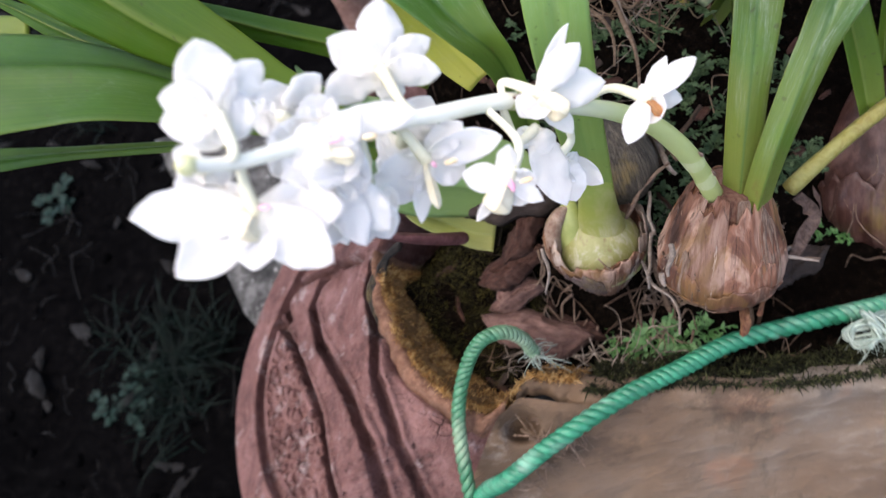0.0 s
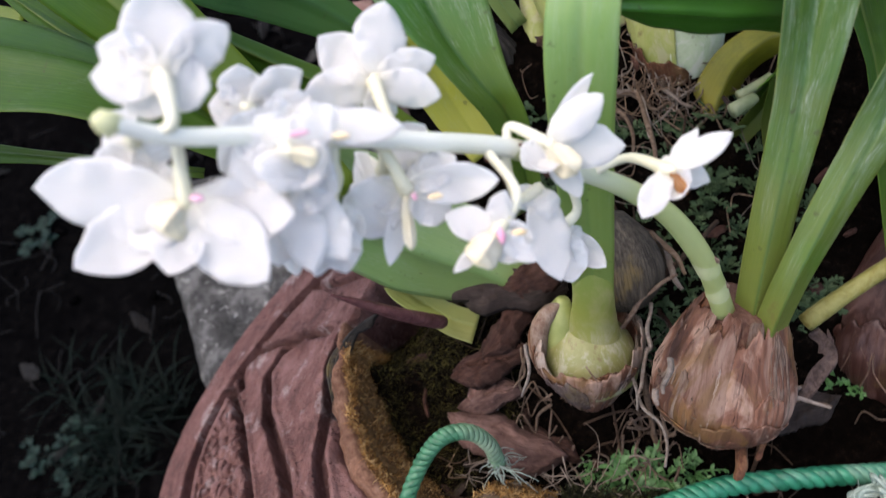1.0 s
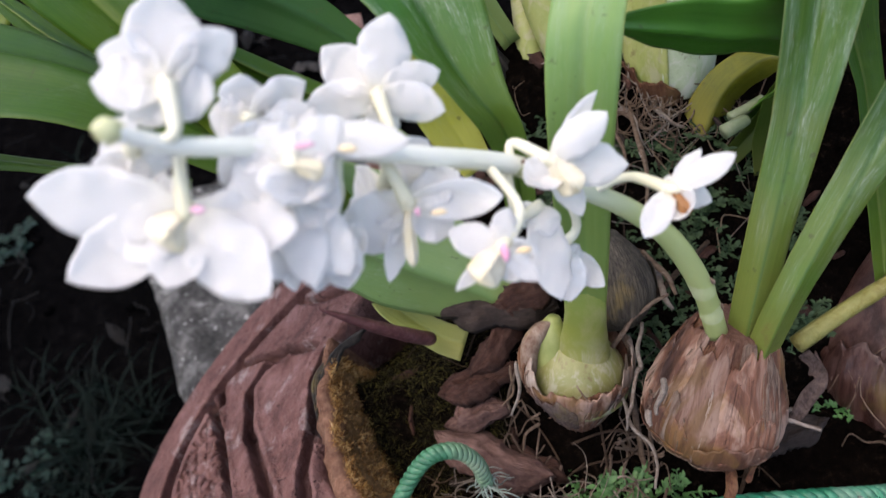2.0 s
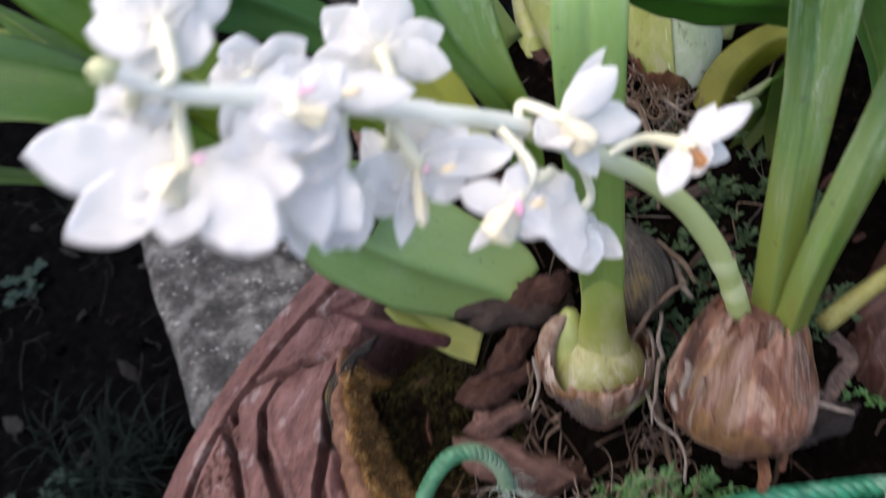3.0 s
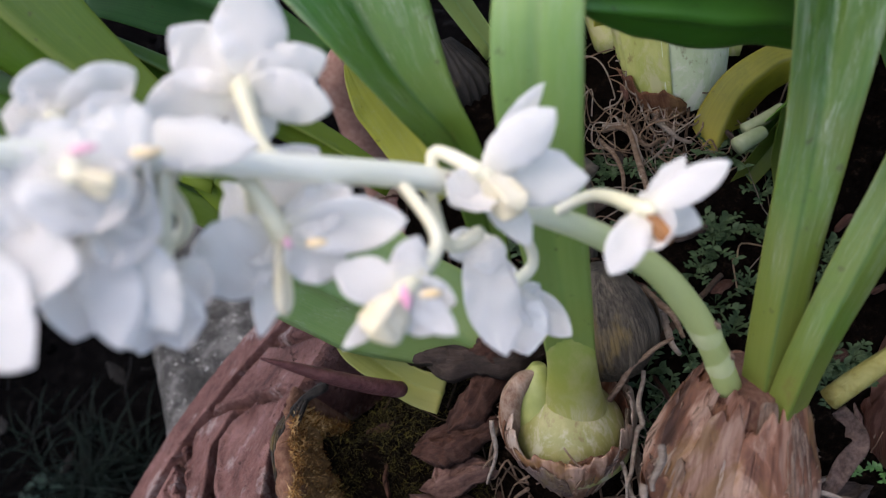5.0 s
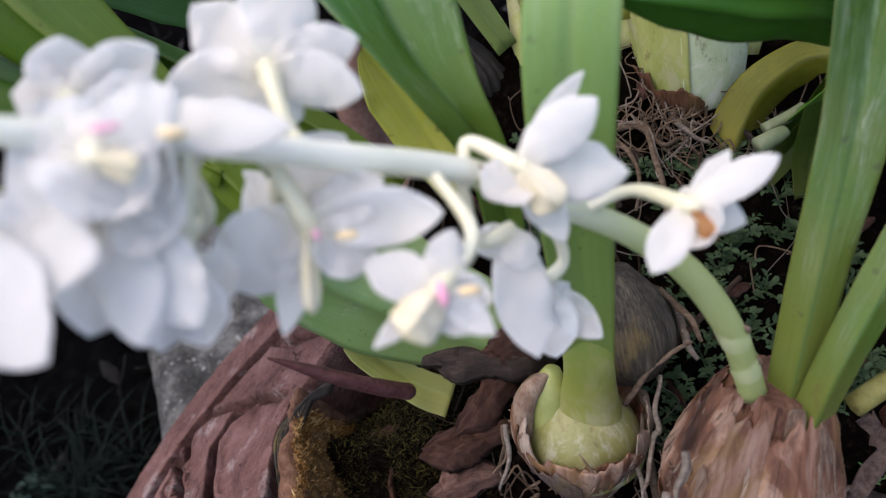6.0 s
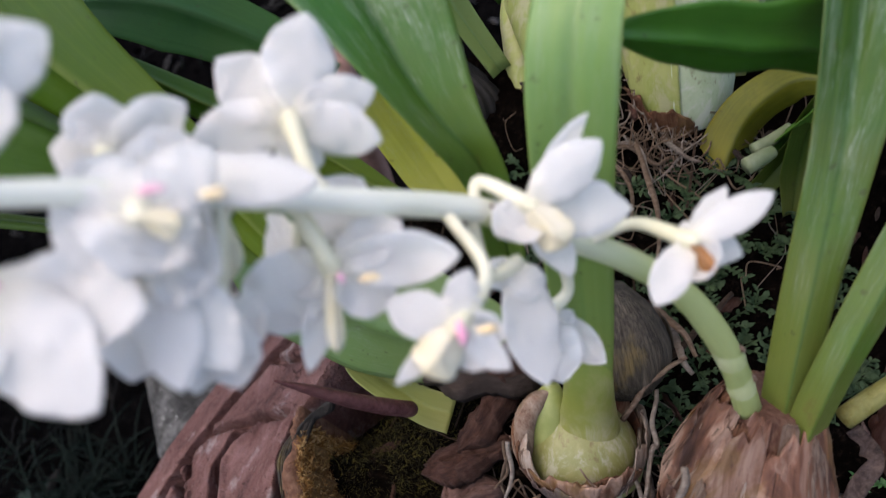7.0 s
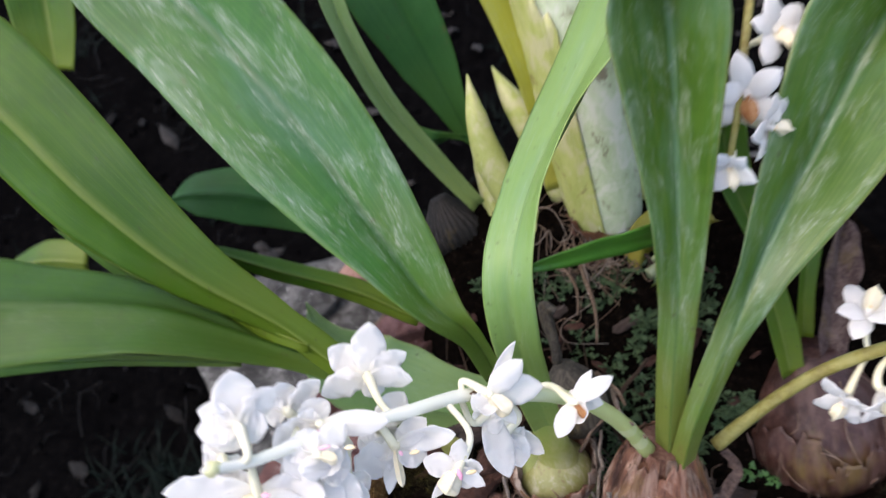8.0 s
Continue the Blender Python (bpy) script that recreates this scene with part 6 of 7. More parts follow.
bloom(shoot_b, (0.0038, 0.2521, 0.5992), (0.0098, 0.2464, 0.6075),
      [((-0.0019, 0.2506, 0.5991), (0.19, -0.70, -0.69), 0.0074, 0.0005),
       ((-0.0013, 0.2471, 0.5942), (0.78, -0.19, -0.60), 0.0085, -0.0003),
       ((0.0056, 0.2488, 0.5930), (0.93, 0.34, 0.09), 0.0085, 0.0006),
       ((-0.0013, 0.2566, 0.6019), (-0.72, -0.61, -0.33), 0.0065, 0.0010)], seed=16)
bloom(shoot_b, (0.0389, 0.2671, 0.5630), (0.0429, 0.2652, 0.5750),
      [((0.0319, 0.2659, 0.5609), (0.28, -0.86, -0.43), 0.0118, 0.0009),
       ((0.0337, 0.2600, 0.5554), (0.89, -0.29, -0.34), 0.0107, 0.0004),
       ((0.0485, 0.2779, 0.5637), (-0.60, 0.49, 0.63), 0.0096, -0.0001),
       ((0.0439, 0.2674, 0.5586), (0.34, 0.83, 0.44), 0.0095, 0.0002)], seed=17)


# ---- orchid: the tall pale shoot behind ----
shoot_c = thing("orchid_shoot", "stout pale orchid shoot with a bare green bulb and brown scale", "orchid", (0.1273, 0.4110, 0.4132), "orchid shoots in the pot")
pseudobulb(shoot_c, (0.1355, 0.4080, 0.4110), (0.1285, 0.4720, 0.6006), [0.0070, 0.0172, 0.0204, 0.0212, 0.0212, 0.0206, 0.0200, 0.0196, 0.0192, 0.0190], 7.7, MAT["bulb_light"], [(-0.16, 0.20, 0.07, 1.0), (0.52, 0.72, 0.0, 0.6), (0.26, 0.46, 0.0, 0.09), (0.00, 0.24, 0.02, 0.165), (-0.18, 0.12, 0.0, 0.20)], [MAT["bulb_yellow"], MAT["husk_purple"], MAT["husk_pale"], MAT["husk_red"], MAT["husk_red"]], "stout light green bulb with a red-brown base", ragged=0.2, lump=0.03)
leaf(shoot_c, [(0.1169, 0.4165, 0.4650), (0.1172, 0.4279, 0.4973), (0.1147, 0.4411, 0.5313), (0.1095, 0.4562, 0.5611), (0.1042, 0.4709, 0.5937)], [(0.92, -0.35, -0.18), (0.91, -0.37, -0.18), (0.97, -0.24, -0.11), (0.96, -0.24, -0.13), (0.96, -0.09, -0.25)], [0.0251, 0.0240, 0.0250, 0.0279, 0.0337], MAT['leaf_yellow'], 'pale yellow green sheathing leaf', fold=0.25, seed=5.1, tip=0.15)
leaf(shoot_c, [(0.1453, 0.4257, 0.4749), (0.1462, 0.4368, 0.5130), (0.1533, 0.4498, 0.5450), (0.1622, 0.4614, 0.5757)], [(0.96, -0.09, -0.25), (0.96, -0.09, -0.25), (0.96, -0.09, -0.25), (0.96, -0.09, -0.25)], [0.0201, 0.0162, 0.0140, 0.0168], MAT['leaf_pale'], 'upright pale inner leaf', fold=0.2, seed=5.6, tip=0.15)
bm = bmesh.new()
tube(bm, catmull([(0.1522, 0.4218, 0.4402), (0.1572, 0.4343, 0.4600), (0.1632, 0.4445, 0.4781), (0.1706, 0.4540, 0.4929)], 20), [0.008, 0.0085, 0.006, 0.0003], 14, 0.05, 2.0)
part("leaf_sheath", bm, MAT["bulb_yellow"], shoot_c, "short pointed sheath leaf")
bm = bmesh.new()
tube(bm, catmull([(0.0985, 0.4120, 0.4270), (0.0880, 0.4260, 0.4500), (0.0798, 0.4409, 0.4737), (0.0783, 0.4547, 0.4957), (0.0788, 0.4692, 0.5116)], 20), [0.0070, 0.0085, 0.0085, 0.0055, 0.0003], 14, 0.05, 2.0)
part("leaf_sheath", bm, MAT["bulb_yellow"], shoot_c, "narrow yellow pointed sheath")
bm = bmesh.new()
tube(bm, catmull([(0.1160, 0.4300, 0.4450), (0.1096, 0.4439, 0.4637), (0.1017, 0.4573, 0.4842), (0.0961, 0.4664, 0.4965), (0.0917, 0.4751, 0.5070)], 20), [0.010, 0.009, 0.006, 0.0003], 14, 0.05, 2.0)
part("leaf_sheath", bm, MAT["bulb_yellow"], shoot_c, "small pointed yellow sheath")


# ---- orchid: low shoots at the far side ----
shoot_d = thing("orchid_shoot", "low orchid shoot with a dark green blade on a pale stalk", "orchid", (0.0720, 0.4319, 0.4384), "orchid shoots in the pot")
leaf(shoot_d, [(0.0690, 0.4719, 0.4516), (0.0641, 0.4807, 0.4733), (0.0573, 0.4939, 0.5021), (0.0491, 0.5088, 0.5323), (0.0393, 0.5288, 0.5602), (0.0294, 0.5451, 0.5855)], [(0.96, -0.09, -0.25), (0.84, -0.36, -0.41), (0.89, -0.27, -0.36), (0.92, -0.22, -0.33), (0.95, -0.13, -0.28), (0.98, -0.03, -0.21)], [0.0066, 0.0238, 0.0428, 0.0545, 0.0554, 0.0399], MAT['leaf_dark'], 'dark green oval blade', fold=0.12, seed=7.1, tip=0.3, base=0.15)
bm = bmesh.new()
tube(bm, catmull([(0.0765, 0.4274, 0.4344), (0.0754, 0.4380, 0.4481), (0.0730, 0.4498, 0.4602), (0.0720, 0.4584, 0.4688)], 20), [0.0075, 0.007, 0.0045, 0.0004], 14, 0.05, 2.0)
part("leaf_sheath", bm, MAT["bulb_yellow"], shoot_d, "yellow green leaf stalk")
leaf(shoot_d, [(0.0673, 0.4302, 0.4505), (0.0523, 0.4448, 0.4757), (0.0345, 0.4650, 0.5114), (0.0244, 0.4879, 0.5475), (0.0225, 0.5059, 0.5725)], [(0.97, 0.25, -0.02), (0.97, 0.24, -0.03), (0.94, 0.33, 0.04), (0.99, 0.11, -0.12), (0.99, 0.07, -0.15)], [0.0093, 0.0117, 0.0119, 0.0117, 0.0141], MAT['leaf_pale'], 'long narrow channelled leaf stalk', fold=0.4, seed=7.8, tip=0.1)
leaf(shoot_d, [(0.0524, 0.4761, 0.4725), (0.0499, 0.4746, 0.4677), (0.0505, 0.4732, 0.4617)], [(0.66, -0.26, -0.71), (0.61, -0.33, -0.73), (0.53, -0.32, -0.79)], [0.0613, 0.0545, 0.0398], MAT['leaf_dark'], 'dark lower leaf edge', fold=0.1, seed=7.9, tip=0.3)
leaf(shoot_d, [(0.0040, 0.4170, 0.4700), (-0.0190, 0.4275, 0.4835), (-0.0500, 0.4360, 0.4985), (-0.0760, 0.4400, 0.5040), (-0.0930, 0.4430, 0.5010)], [(-0.47, -0.77, -0.43), (-0.44, -0.78, -0.44), (-0.31, -0.81, -0.49), (-0.36, -0.80, -0.48), (0.03, -0.82, -0.57)], [0.0150, 0.0240, 0.0310, 0.0230, 0.0060], MAT['leaf_dark'], 'dark green leaf low over the ground', fold=0.12, seed=8.1, tip=0.3)


# ---- orchid: the shoot that fans out over the pot's edge ----
shoot_e = thing("orchid_shoot", "fan of olive green orchid leaves hanging over the pot edge", "orchid", (0.0351, 0.3139, 0.3916), "orchid shoots in the pot")
leaf(shoot_e, [(0.0520, 0.3261, 0.4082), (0.0421, 0.3304, 0.4161), (0.0151, 0.3380, 0.4310), (-0.0057, 0.3475, 0.4440), (-0.0177, 0.3579, 0.4609), (-0.0213, 0.3727, 0.4821)], [(-0.57, -0.29, -0.77), (-0.63, -0.29, -0.72), (-0.64, -0.35, -0.68), (-0.71, -0.29, -0.64), (-0.74, -0.29, -0.61), (-0.53, -0.43, -0.73)], [0.0324, 0.0436, 0.0557, 0.0586, 0.0440, 0.0068], MAT['leaf_pale'], 'broad pale green leaf over the hollow', fold=0.12, seed=8.6, tip=0.25)
leaf(shoot_e, [(0.0332, 0.3153, 0.3891), (0.0230, 0.3186, 0.3922), (0.0128, 0.3244, 0.3971), (0.0023, 0.3315, 0.4018), (-0.0014, 0.3358, 0.4031)], [(0.51, 0.73, 0.45), (0.43, 0.76, 0.49), (0.54, 0.72, 0.44), (0.64, 0.67, 0.38), (0.89, 0.42, 0.15)], [0.0150, 0.0140, 0.0132, 0.0120, 0.0110], MAT['leaf_stub'], 'yellowish cut leaf stub', fold=0.3, seed=8.8, tip=0.0, thick=0.003)
leaf(shoot_e, [(-0.0015, 0.3338, 0.4719), (-0.0228, 0.3507, 0.5030), (-0.0539, 0.3696, 0.5362), (-0.0817, 0.3947, 0.5681), (-0.1068, 0.4251, 0.5981), (-0.1354, 0.4541, 0.6267)], [(-0.98, 0.03, 0.21), (-0.93, -0.20, -0.30), (-0.91, -0.20, -0.36), (-0.92, -0.25, -0.29), (-0.89, -0.31, -0.34), (-0.87, -0.33, -0.36)], [0.0189, 0.0174, 0.0363, 0.0524, 0.0565, 0.0609], MAT['leaf_olive'], 'broad olive green blade with a pale streak', fold=0.14, seed=9.1, tip=0.1, count=36)
leaf(shoot_e, [(0.0067, 0.3341, 0.4582), (-0.0296, 0.3434, 0.4871), (-0.0694, 0.3511, 0.5236), (-0.1031, 0.3558, 0.5378), (-0.1393, 0.3595, 0.5475), (-0.1775, 0.3609, 0.5559)], [(-0.71, -0.64, -0.29), (-0.24, -0.86, 0.44), (0.19, -0.98, 0.12), (0.21, -0.98, 0.04), (0.20, -0.98, -0.07), (0.21, -0.96, -0.17)], [0.0100, 0.0187, 0.0403, 0.0490, 0.0575, 0.0688], MAT['leaf_darkened'], 'flat green blade', fold=0.1, seed=9.6, tip=0.15)
leaf(shoot_e, [(-0.0583, 0.3499, 0.4757), (-0.1253, 0.3593, 0.4893), (-0.1776, 0.3628, 0.5021), (-0.2219, 0.3649, 0.5123)], [(-0.51, -0.75, -0.42), (-0.21, -0.83, -0.52), (-0.21, -0.83, -0.52), (-0.21, -0.83, -0.52)], [0.0044, 0.0057, 0.0136, 0.0213], MAT['leaf_darkened'], 'narrow blade below the flat one', fold=0.1, seed=9.65, tip=0.15)
leaf(shoot_e, [(0.0500, 0.3560, 0.4560), (0.0420, 0.3640, 0.4720), (0.0345, 0.3710, 0.4890), (0.0270, 0.3770, 0.5030)], [(0.96, 0.27, 0.01), (0.99, 0.10, -0.12), (0.98, 0.20, -0.04), (0.95, 0.31, 0.04)], [0.0130, 0.0215, 0.0215, 0.0130], MAT['leaf_yellow'], 'yellow green leaf under the broad blade', fold=0.12, seed=9.7, tip=0.35)
leaf(shoot_e, [(-0.0146, 0.3420, 0.4924), (-0.0571, 0.3657, 0.5047), (-0.0893, 0.3827, 0.5166), (-0.1188, 0.4032, 0.5303), (-0.1301, 0.4099, 0.5371)], [(-0.77, -0.59, -0.25), (-0.68, -0.66, -0.32), (-0.56, -0.73, -0.39), (-0.62, -0.70, -0.35), (-0.57, -0.73, -0.38)], [0.0084, 0.0157, 0.0147, 0.0062, 0.0036], MAT['leaf_olive'], 'narrow inner blade with an orange tip', fold=0.2, seed=9.8, tip=0.4)
leaf(shoot_e, [(-0.1290, 0.4065, 0.5100), (-0.1532, 0.4120, 0.5125), (-0.1766, 0.4112, 0.5104), (-0.1921, 0.4025, 0.5075)], [(0.06, -0.82, -0.57), (-0.34, -0.81, -0.48), (-0.56, -0.73, -0.39), (0.10, -0.81, -0.57)], [0.0212, 0.0223, 0.0161, 0.0094], MAT['leaf_olive'], 'olive leaf end', fold=0.1, seed=9.9, tip=0.3)
leaf(shoot_e, [(0.0283, 0.3672, 0.4520), (0.0000, 0.3803, 0.4726), (-0.0315, 0.3865, 0.4955), (-0.0518, 0.3897, 0.5139), (-0.0577, 0.3901, 0.5215)], [(-0.37, -0.80, -0.47), (-0.79, -0.57, -0.23), (-0.66, -0.67, -0.33), (-0.40, -0.79, -0.46), (-0.36, -0.80, -0.48)], [0.0089, 0.0133, 0.0113, 0.0070, 0.0035], MAT['leaf_olive'], 'narrow olive leaf', fold=0.2, seed=10.1, tip=0.3)
leaf(shoot_e, [(-0.1558, 0.5296, 0.5381), (-0.1495, 0.5447, 0.5594), (-0.1433, 0.5641, 0.5837), (-0.1403, 0.5786, 0.6053)], [(0.98, 0.03, -0.18), (0.96, -0.09, -0.25), (0.98, -0.03, -0.21), (0.98, -0.01, -0.20)], [0.0232, 0.0369, 0.0408, 0.0338], MAT['leaf_olive'], 'olive blade further off', fold=0.15, seed=10.7, tip=0.3)


# ---- orchid: arching leaves between the shoots ----
shoot_f = thing("orchid_shoot", "young orchid shoot with striped arching olive leaves", "orchid", (0.1399, 0.3928, 0.4160), "orchid shoots in the pot")
leaf(shoot_f, [(0.1420, 0.3877, 0.4181), (0.1473, 0.3954, 0.4317), (0.1543, 0.3977, 0.4441), (0.1628, 0.3959, 0.4538), (0.1693, 0.3905, 0.4612), (0.1803, 0.3780, 0.4669)], [(0.99, 0.09, -0.11), (1.00, -0.02, -0.03), (0.92, -0.35, -0.17), (0.66, -0.67, -0.33), (0.27, -0.89, -0.37), (-0.21, -0.80, -0.56)], [0.0165, 0.0200, 0.0186, 0.0160, 0.0132, 0.0095], MAT['leaf_striped'], 'striped olive leaf base', fold=-0.4, seed=11.1, tip=0.2, thick=0.002)
bm = bmesh.new()
tube(bm, catmull([(0.1575, 0.4080, 0.3990), (0.1592, 0.4135, 0.4120), (0.1606, 0.4224, 0.4289), (0.1611, 0.4282, 0.4482), (0.1618, 0.4340, 0.4650)], 40), [0.0060, 0.0056, 0.0058, 0.0054, 0.0040], 24, 0.25, 5.0, True, 7, 0.10)
part("dry_stalk", bm, MAT["stalk"], shoot_f, "weathered dead stalk")
leaf(shoot_f, [(0.1580, 0.3860, 0.4300), (0.1670, 0.3690, 0.4690), (0.1610, 0.3555, 0.4995), (0.1450, 0.3445, 0.5200), (0.1260, 0.3378, 0.5298), (0.1120, 0.3310, 0.5395), (0.0950, 0.3245, 0.5490)], [(0.80, 0.45, -0.40), (0.45, 0.45, -0.77), (-0.02, 0.30, -0.95), (-0.10, 0.24, -0.97), (-0.10, 0.24, -0.97), (-0.10, 0.24, -0.97), (-0.10, 0.24, -0.97)], [0.0110, 0.0160, 0.0270, 0.0290, 0.0270, 0.0225, 0.0150], MAT['leaf_mid'], 'dark green arching blade', fold=0.06, seed=11.6, tip=0.22, count=40)
leaf(shoot_f, [(0.1440, 0.3745, 0.4020), (0.1542, 0.3755, 0.4226), (0.1629, 0.3757, 0.4395), (0.1709, 0.3783, 0.4524), (0.1790, 0.3815, 0.4640)], [(0.70, -0.35, -0.60), (0.68, -0.42, -0.58), (0.66, -0.45, -0.58), (0.66, -0.45, -0.58), (0.66, -0.45, -0.58)], [0.0055, 0.0085, 0.0095, 0.0090, 0.0070], MAT['leaf_shade'], 'low dark olive leaf', fold=0.3, seed=11.9, tip=0.4)
leaf(shoot_f, [(0.1648, 0.3661, 0.4180), (0.1655, 0.3700, 0.4350), (0.1668, 0.3725, 0.4560), (0.1700, 0.3745, 0.4760)], [(0.93, -0.15, -0.25), (0.93, -0.15, -0.25), (0.93, -0.15, -0.25), (0.93, -0.15, -0.25)], [0.0070, 0.0140, 0.0135, 0.0080], MAT['leaf_shade'], 'short dark green pointed leaf', fold=0.25, seed=12.1, tip=0.4)


# ---- orchid: the brown shoot with the second flower spike ----
shoot_g = thing("orchid_shoot", "orchid shoot with a glossy brown bulb and drooping white flowers", "orchid", (0.2192, 0.2785, 0.3228), "orchid shoots in the pot")
pseudobulb(shoot_g, (0.2192, 0.2925, 0.3240), (0.2160, 0.3330, 0.4010), [0.016, 0.0325, 0.0380, 0.0345, 0.0240, 0.012], 12.2, MAT["husk_brown"], [(0.02, 0.22, 0.05, 0.80), (0.20, 0.34, 0.0, 0.62), (0.72, 1.06, 0.0, 0.74)], [MAT["husk_brown"], MAT["husk_brown"], MAT["husk_purple"]], "round glossy brown bulb", lump=0.04, ragged=0.3, step=0.0006, fibres=30)
leaf(shoot_g, [(0.2043, 0.3194, 0.4028), (0.2034, 0.3345, 0.4194), (0.2011, 0.3515, 0.4377), (0.1984, 0.3715, 0.4580), (0.1919, 0.3899, 0.4841), (0.1914, 0.4061, 0.5137)], [(0.98, 0.01, -0.19), (0.99, 0.07, -0.15), (0.98, 0.18, -0.07), (0.99, 0.11, -0.12), (0.98, 0.18, -0.07), (0.99, 0.14, -0.10)], [0.0113, 0.0141, 0.0130, 0.0111, 0.0166, 0.0183], MAT['leaf_olive'], 'green leaf stalk', fold=0.3, seed=12.4, tip=0.1)
leaf(shoot_g, [(0.2151, 0.3367, 0.4063), (0.2197, 0.3552, 0.4304), (0.2289, 0.3761, 0.4551), (0.2442, 0.3972, 0.4787)], [(0.96, -0.09, -0.25), (0.96, -0.09, -0.25), (0.93, -0.19, -0.32), (0.90, -0.25, -0.35)], [0.0085, 0.0083, 0.0109, 0.0134], MAT['leaf_olive'], 'second green leaf stalk', fold=0.3, seed=12.6, tip=0.1)
leaf(shoot_g, [(0.2243, 0.3217, 0.4004), (0.2302, 0.3402, 0.4180), (0.2372, 0.3580, 0.4349), (0.2416, 0.3738, 0.4510)], [(0.96, -0.09, -0.25), (0.96, -0.09, -0.25), (0.96, -0.09, -0.25), (0.98, 0.01, -0.19)], [0.0140, 0.0152, 0.0164, 0.0109], MAT['husk_purple'], 'purple brown dried sheath', fold=0.4, seed=12.8, tip=0.2, ripple=0.3, name='husk_scale')
spike_two = [(0.1569, 0.2868, 0.4218), (0.1709, 0.2918, 0.4335), (0.1886, 0.2971, 0.4459), (0.2051, 0.3006, 0.4549), (0.2230, 0.3021, 0.4609), (0.2450, 0.3028, 0.4632), (0.2657, 0.3016, 0.4644)]
bm = bmesh.new()
tube(bm, catmull(spike_two, 40), [0.0034, 0.0029, 0.0028, 0.0027, 0.0024], 12, 0.10, 2.0)
part("flower_stem", bm, MAT["stem_yellow"], shoot_g, "yellowing jointed flower stem")
flower(shoot_g, (0.2227, 0.3119, 0.4762), (0.01, 0.10, 0.80), -30, (0.2230, 0.3021, 0.4609), 0.0155, 31)
flower(shoot_g, (0.2109, 0.2893, 0.4509), (-0.47, -0.63, 0.03), -13, (0.2230, 0.3021, 0.4609), 0.0150, 32)
flower(shoot_g, (0.2232, 0.2879, 0.4549), (0.12, -0.87, -0.01), 4, (0.2450, 0.3028, 0.4632), 0.0155, 33)
flower(shoot_g, (0.2404, 0.3088, 0.4743), (0.46, 0.16, 0.51), 21, (0.2450, 0.3028, 0.4632), 0.0155, 34)
flower(shoot_g, (0.2379, 0.2876, 0.4665), (0.33, -0.80, 0.37), 38, (0.2554, 0.3022, 0.4638), 0.0150, 35)
spike_three = [(0.1749, 0.3502, 0.5487), (0.1824, 0.3668, 0.5562), (0.1910, 0.3890, 0.5671), (0.1989, 0.4087, 0.5754), (0.2091, 0.4341, 0.5845)]
shoot_h = thing("orchid_shoot", "hanging white flower spike of a neighbouring orchid shoot", "orchid", (0.2125, 0.3926, 0.4635), "orchid shoots in the pot")
bm = bmesh.new()
tube(bm, catmull([(0.2466, 0.3932, 0.4633), (0.2359, 0.4456, 0.5626)] + spike_three[::-1], 40), [0.0022, 0.0019, 0.0016, 0.0012], 10, 0.08, 3.0)
part("flower_stem", bm, MAT["stem_yellow"], shoot_h, "arched flower stem")
flower(shoot_h, (0.2034, 0.3961, 0.5622), (0.36, -0.44, 0.74), -20, (0.1910, 0.3890, 0.5671), 0.0155, 51)
flower(shoot_h, (0.1873, 0.3732, 0.5570), (-0.11, -0.59, 0.60), 3, (0.1824, 0.3668, 0.5562), 0.0155, 52, withered=True)
flower(shoot_h, (0.1755, 0.3510, 0.5492), (-0.32, -0.66, 0.22), 26, (0.1749, 0.3502, 0.5487), 0.0130, 53, closed=0.4)
flower(shoot_h, (0.1902, 0.3639, 0.5501), (0.59, -0.58, 0.10), 49, (0.1824, 0.3668, 0.5562), 0.0150, 54)
flower(shoot_h, (0.2150, 0.4151, 0.5704), (0.56, -0.32, 0.66), 72, (0.1989, 0.4087, 0.5754), 0.0155, 55)


